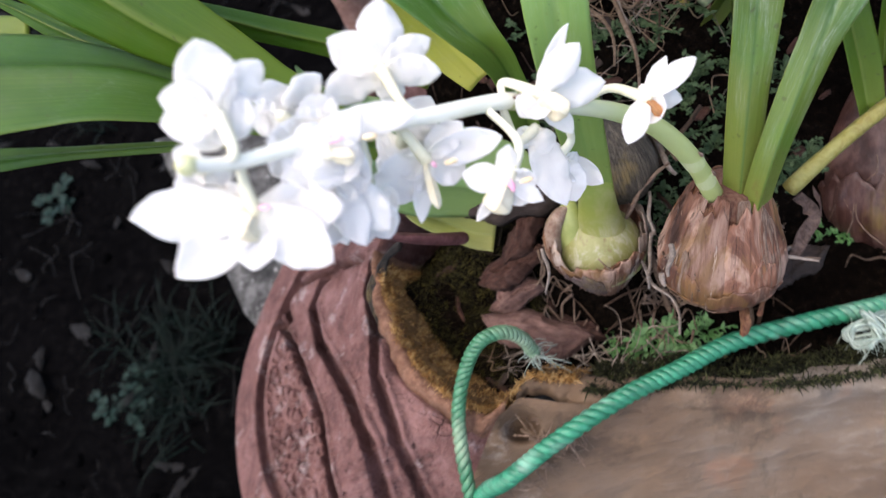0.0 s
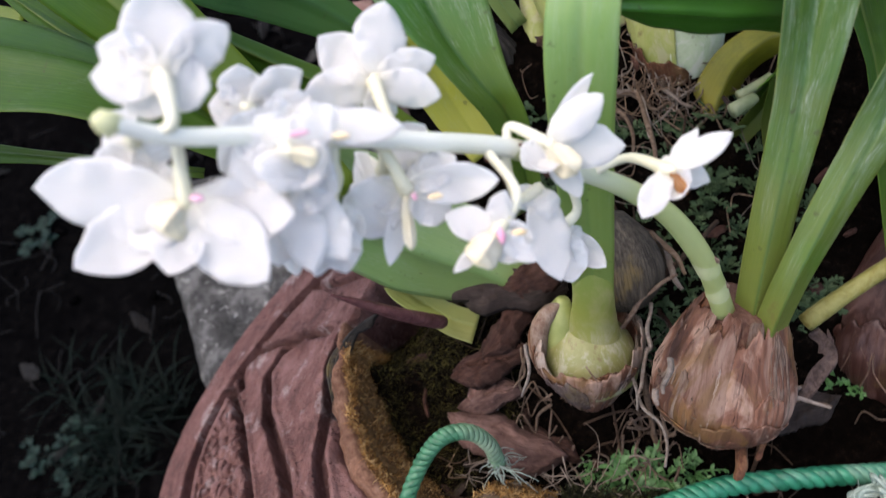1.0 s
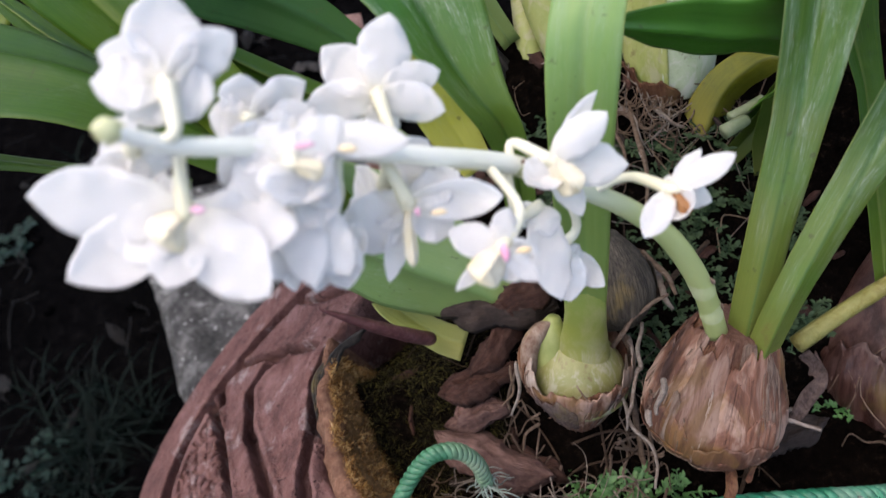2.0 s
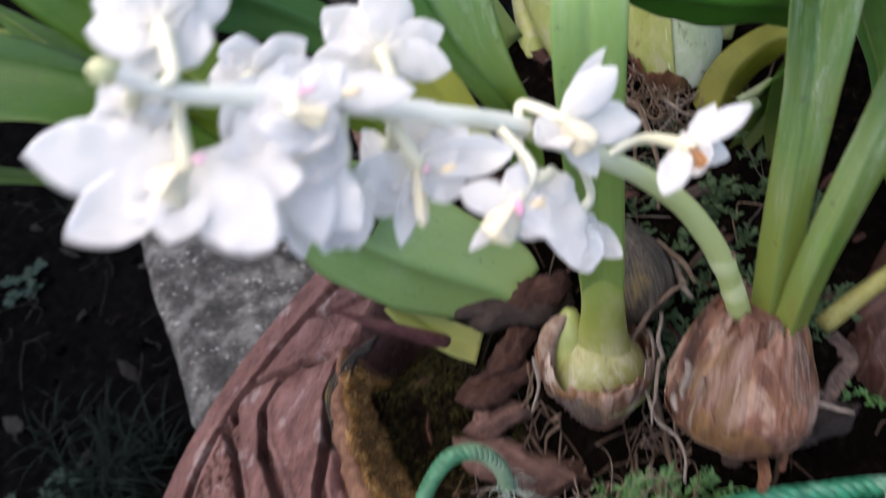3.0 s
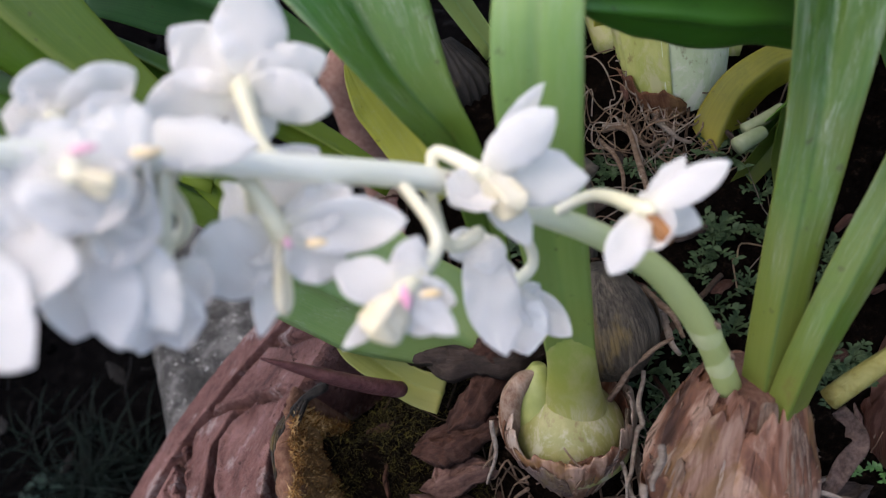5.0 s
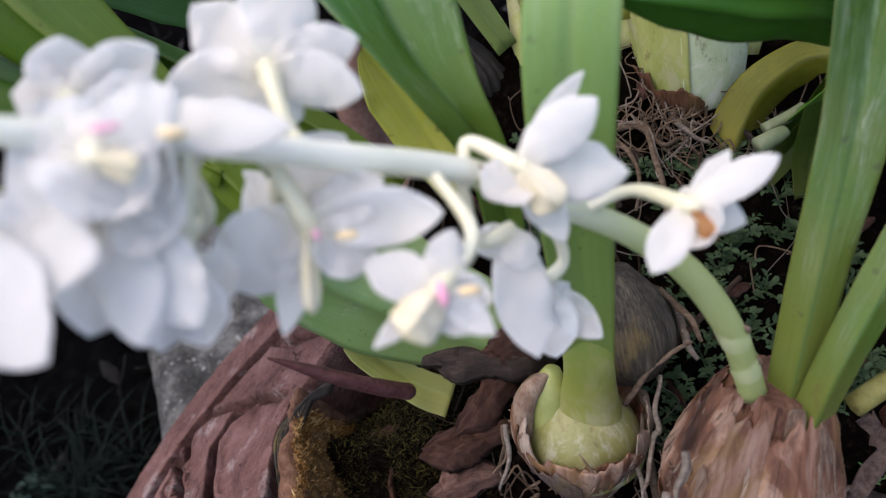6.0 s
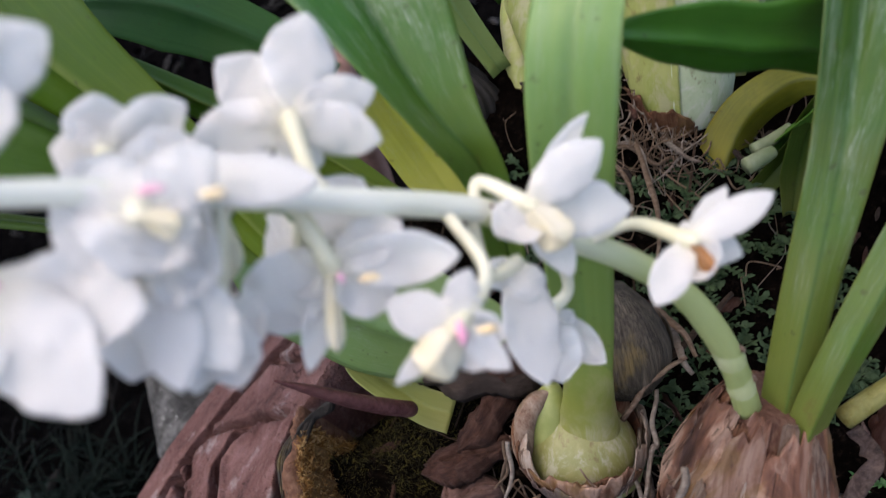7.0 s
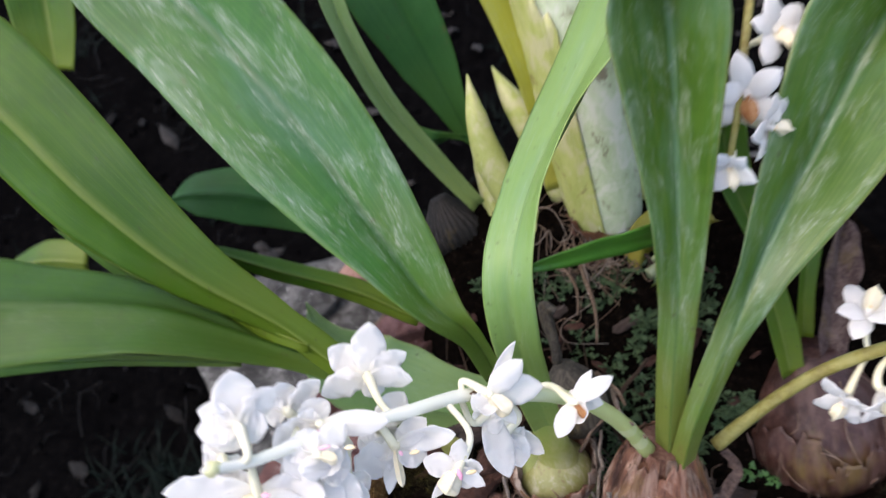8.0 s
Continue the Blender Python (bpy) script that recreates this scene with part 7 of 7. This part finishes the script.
# ---- rope ----
def build_rope():
    rope = thing("rope", "green twisted plastic rope slung over the pot rim", "rope", ROPE_A[0])

    def twisted(points, r, turns, count, name, material, label):
        base = catmull(points, count)
        for s in range(3):
            bm = bmesh.new()
            line = []
            side = None
            for k, p in enumerate(base):
                tan = (base[min(k + 1, count)] - base[max(k - 1, 0)]).normalized()
                side = tan.orthogonal().normalized() if side is None else (side - tan * side.dot(tan)).normalized()
                a = 2 * math.pi * (turns * k / count + s / 3)
                line.append(p + (side * math.cos(a) + tan.cross(side) * math.sin(a)) * r * 0.52)
            tube(bm, line, [r * 0.60, r * 0.60], 8)
            part(name, bm, material, rope, label)

    twisted(ROPE_A, 0.0037, 24, 420, "strand", MAT["rope"], "")
    twisted(ROPE_B, 0.0030, 14, 240, "strand", MAT["rope_old"], "")
    rng = random.Random(5)
    for end in (ROPE_B[-1], ROPE_KNOT):
        for k in range(34):
            d = Vector((rng.uniform(-0.6, 1), rng.uniform(-1, 0.4), rng.uniform(-0.9, 0.2))) * rng.uniform(0.004, 0.018)
            e = V(end) + Vector((rng.uniform(-1, 1), rng.uniform(-1, 1), rng.uniform(-0.5, 0.6))) * 0.004
            root_line(rope, [e, e + d * 0.5 + Vector((0, 0, 0.002)), e + d], rng.uniform(0.00015, 0.00035), MAT["rope_fray"], k * 0.7, "fibre", "", 10, 0.004)
    bm = bmesh.new()
    for k in range(9):
        pts = [V(p) + Vector((rng.gauss(0, 0.0016), rng.gauss(0, 0.0016), rng.gauss(0, 0.0012))) for p in ROPE_LOOP]
        tube(bm, catmull(pts, 60), [rng.uniform(0.0005, 0.0011)] * 2, 6, 0.2, k)
    tagged(part("knot", bm, MAT["rope_fray"], rope, "frayed bleached knot"), "", "", "", "stuff")


build_rope()


# ---- bark, roots, moss and weeds in the pot ----
def bark_flake(length, width, thick, seed, nu=34, nv=14):
    """A split flake of bark along x: ragged ends, ridged and layered upper face, broken edges."""
    bm = bmesh.new()
    layers = []
    for side in (1, -1):
        rows = []
        for i in range(nu + 1):
            u = 2 * i / nu - 1
            row = []
            half = 0.5 * width * max(0.10, 1 - abs(u) ** 4) * (1 + 0.30 * noise.noise(Vector((u * 2.2, seed, 1))) + 0.16 * noise.noise(Vector((u * 9, seed, 4))))
            drift = 0.28 * width * noise.noise(Vector((u * 1.4, seed, 7)))
            for j in range(nv + 1):
                v = 2 * j / nv - 1
                x = 0.5 * length * (u + 0.10 * noise.noise(Vector((v * 4, seed, 2))) * abs(u))
                ridge = noise.noise(Vector((u * 1.6, v * 5, seed))) + 0.6 * noise.noise(Vector((u * 4, v * 13, seed)))
                step = 0.5 if noise.noise(Vector((u * 1.8, v * 2.2, seed + 9))) > 0.08 else 0.0
                top = thick * (0.35 + 0.35 * ridge + step) * (1 - 0.7 * abs(v) ** 4)
                bow = -0.30 * width * v * v - 0.08 * length * u * u
                row.append(bm.verts.new((x, drift + half * v, bow + (max(0.08 * thick, top) if side > 0 else -0.35 * thick))))
            rows.append(row)
        layers.append(rows)
    a, b = layers
    for i in range(nu):
        for j in range(nv):
            bm.faces.new((a[i][j], a[i + 1][j], a[i + 1][j + 1], a[i][j + 1]))
            bm.faces.new((b[i][j], b[i][j + 1], b[i + 1][j + 1], b[i + 1][j]))
        for j, flip in ((0, False), (nv, True)):
            q = (a[i][j], b[i][j], b[i + 1][j], a[i + 1][j])
            bm.faces.new(q[::-1] if flip else q)
    for j in range(nv):
        for i, flip in ((0, True), (nu, False)):
            q = (a[i][j], b[i][j], b[i][j + 1], a[i][j + 1])
            bm.faces.new(q[::-1] if flip else q)
    return bm


def chips(rows, group, fine=True):
    for centre, axis, ln, wd, th, mat, label, seed in rows:
        if fine:
            bm = bark_flake(ln * 1.1, wd * 1.2, th * 0.6, seed)
        else:
            bm = bmesh.new()
            rock_chip(bm, (0, 0, 0), (1, 0, 0), ln, wd, th * 0.6, seed, 9, 8, 0.3, 5)
        z = V(axis).normalized().to_track_quat("X", "Z").to_matrix().to_4x4()
        tagged(part("bark_chip", bm, MAT[mat], None, label, Matrix.Translation(V(centre)) @ z), "", "bark", group)


chips(CHIPS, "bark chips in the pot")

rng = random.Random(11)
rows = []
for k in range(70):
    x, y = rng.uniform(0.0, 0.2), rng.uniform(0.25, 0.43)
    a = rng.uniform(0, 6.28)
    rows.append(((x, y, bed_z(x, y) + 0.001), (math.cos(a), math.sin(a), rng.uniform(-0.2, 0.3)), rng.uniform(0.006, 0.018), rng.uniform(0.003, 0.007), rng.uniform(0.002, 0.004),
                 rng.choice(("bark", "bark_grey", "bark")), "small crumb of dark bark on the soil", k * 0.31))
chips(rows, "bark crumbs in the pot", False)


def build_roots():
    """Dry roots: the large ones by themselves, then a net of fine ones on the soil."""
    for k, (pts, r, mat) in enumerate(ROOTS):
        tagged(root_line(None, pts, r, MAT[mat], k + 0.3, "root", "dry wiry orchid root on the soil"), "", "root", "dry roots in the pot")
    rng = random.Random(3)
    bm = bmesh.new()
    pale = bmesh.new()
    for k in range(70):
        x, y = (rng.gauss(0.122, 0.012), rng.gauss(0.396, 0.009)) if k < 62 else (rng.uniform(0.0, 0.2), rng.uniform(0.245, 0.42))
        a, ln = rng.uniform(0, 6.28), rng.uniform(0.012, 0.040)
        pts = []
        for i in range(6):
            u = i / 5
            px, py = x + math.cos(a) * ln * u + rng.gauss(0, 0.0016), y + math.sin(a) * ln * u + rng.gauss(0, 0.0016)
            pts.append((px, py, bed_z(px, py) + 0.002 + rng.uniform(0, 0.006) * math.sin(u * 3.1)))
            a += rng.gauss(0, 0.6)
        tube(pale if k % 3 == 0 else bm, catmull(pts, 20), [rng.uniform(0.00014, 0.00036)] * 2, 5)
    tagged(part("root_net", pale, MAT["root_bleached"], None, "thin pale roots tangled over the soil"), "", "roots", "", "stuff")
    tagged(part("root_net", bm, MAT["root"], None, "tangle of fine dry roots over the soil"), "", "roots", "", "stuff")
    bm = bmesh.new()
    for k in range(44):
        x, y = rng.uniform(0.0, 0.15), rng.uniform(0.245, 0.43)
        a, ln = rng.uniform(0, 6.28), rng.uniform(0.012, 0.04)
        pts = [(x + math.cos(a) * ln * u, y + math.sin(a) * ln * u + rng.gauss(0, 0.002), bed_z(x + math.cos(a) * ln * u, y + math.sin(a) * ln * u) + 0.002 + rng.uniform(0, 0.004)) for u in (0, 0.33, 0.66, 1)]
        tube(bm, catmull(pts, 8), [rng.uniform(0.0002, 0.0006)] * 2, 5)
    tagged(part("dead_stalks", bm, MAT["root_dark"], None, "dark dead stalks and fibres over the soil"), "", "debris", "", "stuff")

    # wiry roots from the foot of each bulb, dry straw on the broken rim, and a tangle behind it
    bm = bmesh.new()
    for cx, cy, number in ((0.0785, 0.283, 24), (0.127, 0.263, 14), (0.219, 0.285, 5)):
        for k in range(number):
            a = rng.uniform(0, 6.28)
            pts, r = [], 0.017
            for i in range(6):
                px, py = cx + math.cos(a) * r, cy + math.sin(a) * r
                pts.append((px, py, bed_z(px, py) + (0.010 if i == 0 else rng.uniform(0.001, 0.007))))
                r += rng.uniform(0.002, 0.007)
                a += rng.gauss(0, 0.22)
            tube(bm, catmull(pts, 18), [rng.uniform(0.0003, 0.0008), 0.00025], 5, 0.2, k)
    tagged(part("bulb_roots", bm, MAT["root_pale"], None, "pale wiry roots round the feet of the bulbs"), "", "roots", "", "stuff")
    bm = bmesh.new()
    for c in TANGLE:
        for k in range(8):
            x, y, a = c[0] + rng.gauss(0, 0.007), c[1] + rng.gauss(0, 0.005), rng.uniform(0, 6.28)
            pts = []
            for i in range(5):
                pts.append((x, y, max(bed_z(x, y), 0.352) + rng.uniform(0.001, 0.010)))
                x, y, a = x + math.cos(a) * 0.005, y + math.sin(a) * 0.005, a + rng.gauss(0, 0.45)
            tube(bm, catmull(pts, 16), [rng.uniform(0.0002, 0.0005), 0.00015], 5, 0.2, k)
    tagged(part("root_tangle", bm, MAT["root_bleached"], None, "bleached tangle of fine roots behind the rim"), "", "roots", "", "stuff")
    bm = bmesh.new()
    for c in STRAW:
        for k in range(16):
            p = V(c) + Vector((rng.gauss(0, 0.005), rng.gauss(0, 0.004), 0.002))
            a = rng.gauss(-0.7, 0.7)
            d = Vector((math.cos(a), math.sin(a), 0)) * rng.uniform(0.004, 0.010)
            pts = [p - d, p + Vector((rng.gauss(0, 0.001), rng.gauss(0, 0.001), rng.uniform(0, 0.004))), p + d + Vector((0, 0, -0.002))]
            tube(bm, catmull(pts, 10), [rng.uniform(0.0003, 0.0008), 0.0002], 5, 0.2, k)
    tagged(part("straw", bm, MAT["root_pale"], None, "pinkish dry straw caught on the broken rim"), "", "straw", "", "stuff")


build_roots()


def sprig_leaf(bm, base, direction, up, ln, wd):
    """A small pointed leaflet of four faces with a crease."""
    d, u = V(direction).normalized(), V(up)
    s = d.cross(u).normalized()
    n = s.cross(d)
    a = bm.verts.new(base)
    m1, m2 = V(base) + d * ln * 0.35, V(base) + d * ln * 0.72
    tip = bm.verts.new(V(base) + d * ln - n * ln * 0.12)
    l1, r1, l2, r2 = (bm.verts.new(p) for p in (m1 - s * wd * 0.5 + n * wd * 0.15, m1 + s * wd * 0.5 + n * wd * 0.15, m2 - s * wd * 0.38 + n * wd * 0.1, m2 + s * wd * 0.38 + n * wd * 0.1))
    c1, c2 = bm.verts.new(m1), bm.verts.new(m2)
    for f in ((a, c1, l1), (a, r1, c1), (c1, c2, l2, l1), (c1, r1, r2, c2), (c2, tip, l2), (c2, r2, tip)):
        bm.faces.new(f)


def weed(x, y, size, seed, name, mat, label, group, stems=7, upright=0.5, z=None, leaf_w=0.45):
    """A low weed: thin stems with paired leaflets."""
    rng = random.Random(seed)
    z0 = bed_z(x, y) if z is None else z
    w = thing(name, label, "weed", (x, y, z0), group)
    bs, bl = bmesh.new(), bmesh.new()
    for k in range(stems):
        a = 2 * math.pi * k / stems + rng.uniform(-0.5, 0.5)
        ln = size * rng.uniform(0.6, 1.1)
        lean = rng.uniform(0.5, 1.0)
        pts = [Vector((x, y, z0 - 0.001)) + Vector((math.cos(a) * lean, math.sin(a) * lean, upright)) * ln * u + Vector((0, 0, -0.35 * ln * u * u)) for u in (0, 0.35, 0.7, 1)]
        line = catmull(pts, 10)
        tube(bs, line, [0.0005, 0.0003], 5)
        for i in (3, 5, 7, 9, 10):
            t = (line[i] - line[i - 1]).normalized()
            for sgn in (1, -1):
                d = (t * 0.5 + t.cross(Vector((0, 0, 1))) * sgn + Vector((0, 0, rng.uniform(0, 0.5)))).normalized()
                if rng.random() < 0.3:
                    continue
                q = size * rng.uniform(0.14, 0.34)
                sprig_leaf(bl, line[i], d, (0, 0, 1), q, q * leaf_w * rng.uniform(0.8, 1.3))
    tagged(part("stalk", bs, MAT[mat], w), "", "", "", "stuff")
    tagged(part("foliage", bl, MAT[mat], w), "", "", "", "stuff")
    return w


for k, (x, y, s) in enumerate(((0.080, 0.262, 0.016), (0.088, 0.254, 0.018), (0.098, 0.250, 0.016), (0.106, 0.256, 0.014), (0.093, 0.260, 0.014), (0.118, 0.258, 0.013), (0.176, 0.290, 0.009), (0.186, 0.285, 0.008))):
    weed(x, y, s, 20 + k, "weed", "weed", "fresh green creeping weed in the pot soil", "green weeds in the pot", 8, 0.8)
rng = random.Random(8)
for k in range(62):
    x, y = rng.uniform(0.100, 0.180), rng.uniform(0.298, 0.388)
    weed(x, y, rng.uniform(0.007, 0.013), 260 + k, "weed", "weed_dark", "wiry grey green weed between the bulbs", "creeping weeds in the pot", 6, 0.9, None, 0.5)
for k in range(10):
    x, y = rng.uniform(0.055, 0.10), rng.uniform(0.345, 0.41)
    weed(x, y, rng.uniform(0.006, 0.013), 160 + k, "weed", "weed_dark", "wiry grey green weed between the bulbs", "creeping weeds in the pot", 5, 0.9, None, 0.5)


def build_moss():
    """Golden and green fibres that line the hollow beside the rim."""
    rng = random.Random(21)

    def thread(bm, p, d, half):
        s = d.cross(Vector((rng.uniform(-1, 1), rng.uniform(-1, 1), rng.uniform(-1, 1)))).normalized() * half
        m = p + d * 0.5 + Vector((rng.gauss(0, 0.0005), rng.gauss(0, 0.0005), 0.0005))
        v = [bm.verts.new(q) for q in (p - s, p + s, m + s * 0.8, m - s * 0.8, p + d)]
        bm.faces.new((v[0], v[1], v[2], v[3]))
        bm.faces.new((v[3], v[2], v[4]))

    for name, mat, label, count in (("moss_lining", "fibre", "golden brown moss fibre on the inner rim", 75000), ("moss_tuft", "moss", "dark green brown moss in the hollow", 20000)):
        bm = bmesh.new()
        for k in range(count):
            if name == "moss_lining":
                a = radians(rng.uniform(192, 250))
                mx, my = mouth(a)
                dep = rng.random()
                lump = noise.noise(Vector((mx * 120, my * 120, dep * 4)))
                if lump + rng.uniform(-0.5, 0.5) < -0.3 - 0.3 * (1 - dep):
                    continue
                r = -0.0035 - 0.019 * dep + 0.002 * lump
                p = Vector((mx + math.cos(a) * r, my + math.sin(a) * r, 0.3810 - 0.054 * dep ** 0.9 + 0.004 * (lump + 0.4) * rng.random()))
            else:
                x, y = rng.uniform(-0.04, 0.052), rng.uniform(0.250, 0.352)
                lump = noise.noise(Vector((x * 90, y * 90, 1.5))) + 0.5 * noise.noise(Vector((x * 260, y * 260, 2.5)))
                if lump < -0.3 or math.hypot((x - 0.012) / 0.036, (y - 0.304) / 0.046) > 1 + 0.3 * lump:
                    continue
                p = Vector((x, y, max(bed_z(x, y), 0.338) + 0.010 * (lump + 0.2) * rng.random()))
            d = Vector((rng.uniform(-1, 1), rng.uniform(-1, 1), rng.uniform(-0.6, 0.8))).normalized() * rng.uniform(0.0012, 0.0046)
            thread(bm, p, d, rng.uniform(0.00007, 0.00019))
        tagged(part(name, bm, MAT[mat], None, label), "", "moss", "", "stuff")
    # solid cushion beneath the fibres
    bm = bmesh.new()
    rows = []
    for i in range(121):
        a = radians(197 + 53 * i / 120)
        mx, my = mouth(a)
        row = []
        for j in range(41):
            r = -0.0075 - 0.018 * j / 40
            e = 0.0035 * noise.noise(Vector((i * 0.25, j * 0.25, 2))) + 0.0016 * noise.noise(Vector((i * 0.7, j * 0.7, 5)))
            row.append(bm.verts.new((mx + math.cos(a) * (r + e), my + math.sin(a) * (r + e), 0.3780 - 0.056 * (j / 40) ** 0.8 + e)))
        rows.append(row)
    for i in range(120):
        for j in range(40):
            bm.faces.new((rows[i][j], rows[i][j + 1], rows[i + 1][j + 1], rows[i + 1][j]))
    tagged(part("moss_cushion", bm, MAT["moss_bed"], None, "matted brown moss cushion inside the rim"), "", "moss", "", "stuff")

    # dark moss along the inside of the front rim
    bm = bmesh.new()
    for k in range(7500):
        a = radians(rng.uniform(252, 338))
        mx, my = mouth(a)
        dep = rng.random() ** 1.4
        clump = 0.5 + 0.5 * noise.noise(Vector((mx * 70, my * 70, 5)))
        r = 0.001 - 0.022 * dep
        if clump < 0.2 * (1 - dep):
            continue
        p = Vector((mx + math.cos(a) * r, my + math.sin(a) * r, 0.380 - 0.030 * dep + 0.003 * clump))
        d = Vector((rng.uniform(-1, 1), rng.uniform(-1, 0.6), rng.uniform(-0.3, 0.9))).normalized() * rng.uniform(0.002, 0.006) * (0.4 + clump)
        s = d.cross(Vector((rng.uniform(-1, 1), rng.uniform(-1, 1), 1))).normalized() * 0.00035
        m = p + d * 0.5 + Vector((0, 0, 0.0006))
        v = [bm.verts.new(q) for q in (p - s, p + s, m + s * 0.8, m - s * 0.8, p + d)]
        bm.faces.new((v[0], v[1], v[2], v[3]))
        bm.faces.new((v[3], v[2], v[4]))
    tagged(part("moss_strip", bm, MAT["moss_dark"], None, "dark moss grown along the front rim"), "", "moss", "", "stuff")


build_moss()


# ---- things on the ground and the slab ----
def grass_tuft(x, y, size, seed, count=16, z=None):
    rng = random.Random(seed)
    z0 = ground_height(x, y) if z is None else z
    bm = bmesh.new()
    for k in range(count):
        a = rng.uniform(0, 6.28)
        ln = size * rng.uniform(0.5, 1.1)
        lean = rng.uniform(0.3, 1.1)
        d = Vector((math.cos(a) * lean, math.sin(a) * lean, 0))
        s = Vector((-math.sin(a), math.cos(a), 0)) * rng.uniform(0.0006, 0.0016)
        o = Vector((x, y, z0)) + Vector((rng.gauss(0, 0.012), rng.gauss(0, 0.012), 0))
        prev = None
        for i in range(6):
            u = i / 5
            p = o + d * ln * u + Vector((0, 0, ln * (0.75 * u - 0.62 * u * u * lean)))
            w = s * (1 - u ** 2)
            pair = (bm.verts.new(p - w), bm.verts.new(p + w))
            if prev:
                bm.faces.new((prev[0], prev[1], pair[1], pair[0]))
            prev = pair
    return tagged(part("grass_tuft", bm, MAT["grass"], None, "tuft of dark green grass on black soil, darkened for shade"), "", "grass", "grass tufts on the ground")


rng = random.Random(14)
for k in range(70):
    x, y = (rng.gauss(-0.385, 0.032), rng.gauss(0.425, 0.04)) if k < 15 else (rng.uniform(-1.0, 0.5), rng.uniform(0.75, 1.6))
    if -0.32 < x < 0.32 and y < 0.70:
        continue
    grass_tuft(x, y, rng.uniform(0.04, 0.10), 300 + k, rng.randint(12, 26))
for k in range(4):
    x, y = (rng.gauss(-0.462, 0.014), rng.gauss(0.418, 0.016)) if k < 3 else (rng.uniform(-0.95, -0.35), rng.uniform(0.35, 1.3))
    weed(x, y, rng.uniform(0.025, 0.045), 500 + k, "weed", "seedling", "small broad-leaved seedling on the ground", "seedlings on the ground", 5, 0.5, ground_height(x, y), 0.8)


def ground_litter():
    rng = random.Random(31)
    for k in range(46):
        x, y = rng.uniform(-0.75, -0.29), rng.uniform(0.3, 1.2)
        a = rng.uniform(0, 6.28)
        ln = rng.uniform(0.018, 0.05)
        d = Vector((math.cos(a), math.sin(a), 0))
        o = Vector((x, y, ground_height(x, y) + 0.005))
        sp = [o + d * ln * u + Vector((0, 0, 0.006 * math.sin(u * 3 + k))) for u in (0, 0.5, 1)]
        sd = [Vector((-d.y, d.x, rng.uniform(-0.3, 0.3)))] * 3
        bm = blade(sp, sd, [ln * 0.2, ln * 0.42, ln * 0.2], 0.15, 8, 4, 0.0005, 0.4, 0.3, 0.4, k)
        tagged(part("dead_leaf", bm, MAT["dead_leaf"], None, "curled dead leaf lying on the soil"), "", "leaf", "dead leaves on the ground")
    for k in range(90):
        x, y = rng.uniform(-0.5, 0.75), rng.uniform(0.72, 1.35)
        a, ln = rng.uniform(0, 6.28), rng.uniform(0.02, 0.06)
        d = Vector((math.cos(a), math.sin(a), 0))
        o = Vector((x, y, ground_height(x, y) + 0.006))
        sp = [o + d * ln * u + Vector((0, 0, 0.009 * math.sin(u * 3 + k))) for u in (0, 0.5, 1)]
        bm = blade(sp, [Vector((-d.y, d.x, rng.uniform(-0.4, 0.4)))] * 3, [ln * 0.2, ln * 0.45, ln * 0.2], 0.15, 8, 4, 0.0005, 0.4, 0.3, 0.4, k)
        tagged(part("dead_leaf", bm, MAT["litter"], None, "grey brown dead leaf on the ground behind the pot"), "", "leaf", "dead leaves on the ground")
    bm = bmesh.new()
    for k in range(900):
        x, y = rng.uniform(-1.0, 0.6), rng.uniform(0.2, 1.7)
        if -0.32 < x < 0.32 and y < 0.70:
            continue
        r = rng.uniform(0.002, 0.009)
        rock_chip(bm, (x, y, ground_height(x, y) + r * 0.2), (rng.gauss(0, 1), rng.gauss(0, 1), 0.2), r * 2, r * 1.6, r * 1.3, k * 0.37, 4, 6)
    tagged(part("soil_clods", bm, MAT["soil"], None, "crumbs and clods of black soil, darkened for shade"), "", "soil", "", "stuff")
    bm = bmesh.new()
    for k in range(420):
        x, y = rng.uniform(-0.95, 0.5), rng.uniform(0.25, 1.6)
        if -0.32 < x < 0.32 and y < 0.70:
            continue
        a, ln = rng.uniform(0, 6.28), rng.uniform(0.02, 0.07)
        pts = [(x + math.cos(a) * ln * u + rng.gauss(0, 0.004), y + math.sin(a) * ln * u + rng.gauss(0, 0.004), ground_height(x, y) + 0.004 + rng.uniform(0, 0.006)) for u in (0, 0.33, 0.66, 1)]
        tube(bm, catmull(pts, 7), [rng.uniform(0.0004, 0.0009)] * 2, 4)
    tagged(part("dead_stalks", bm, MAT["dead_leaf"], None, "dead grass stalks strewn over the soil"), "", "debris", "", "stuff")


ground_litter()
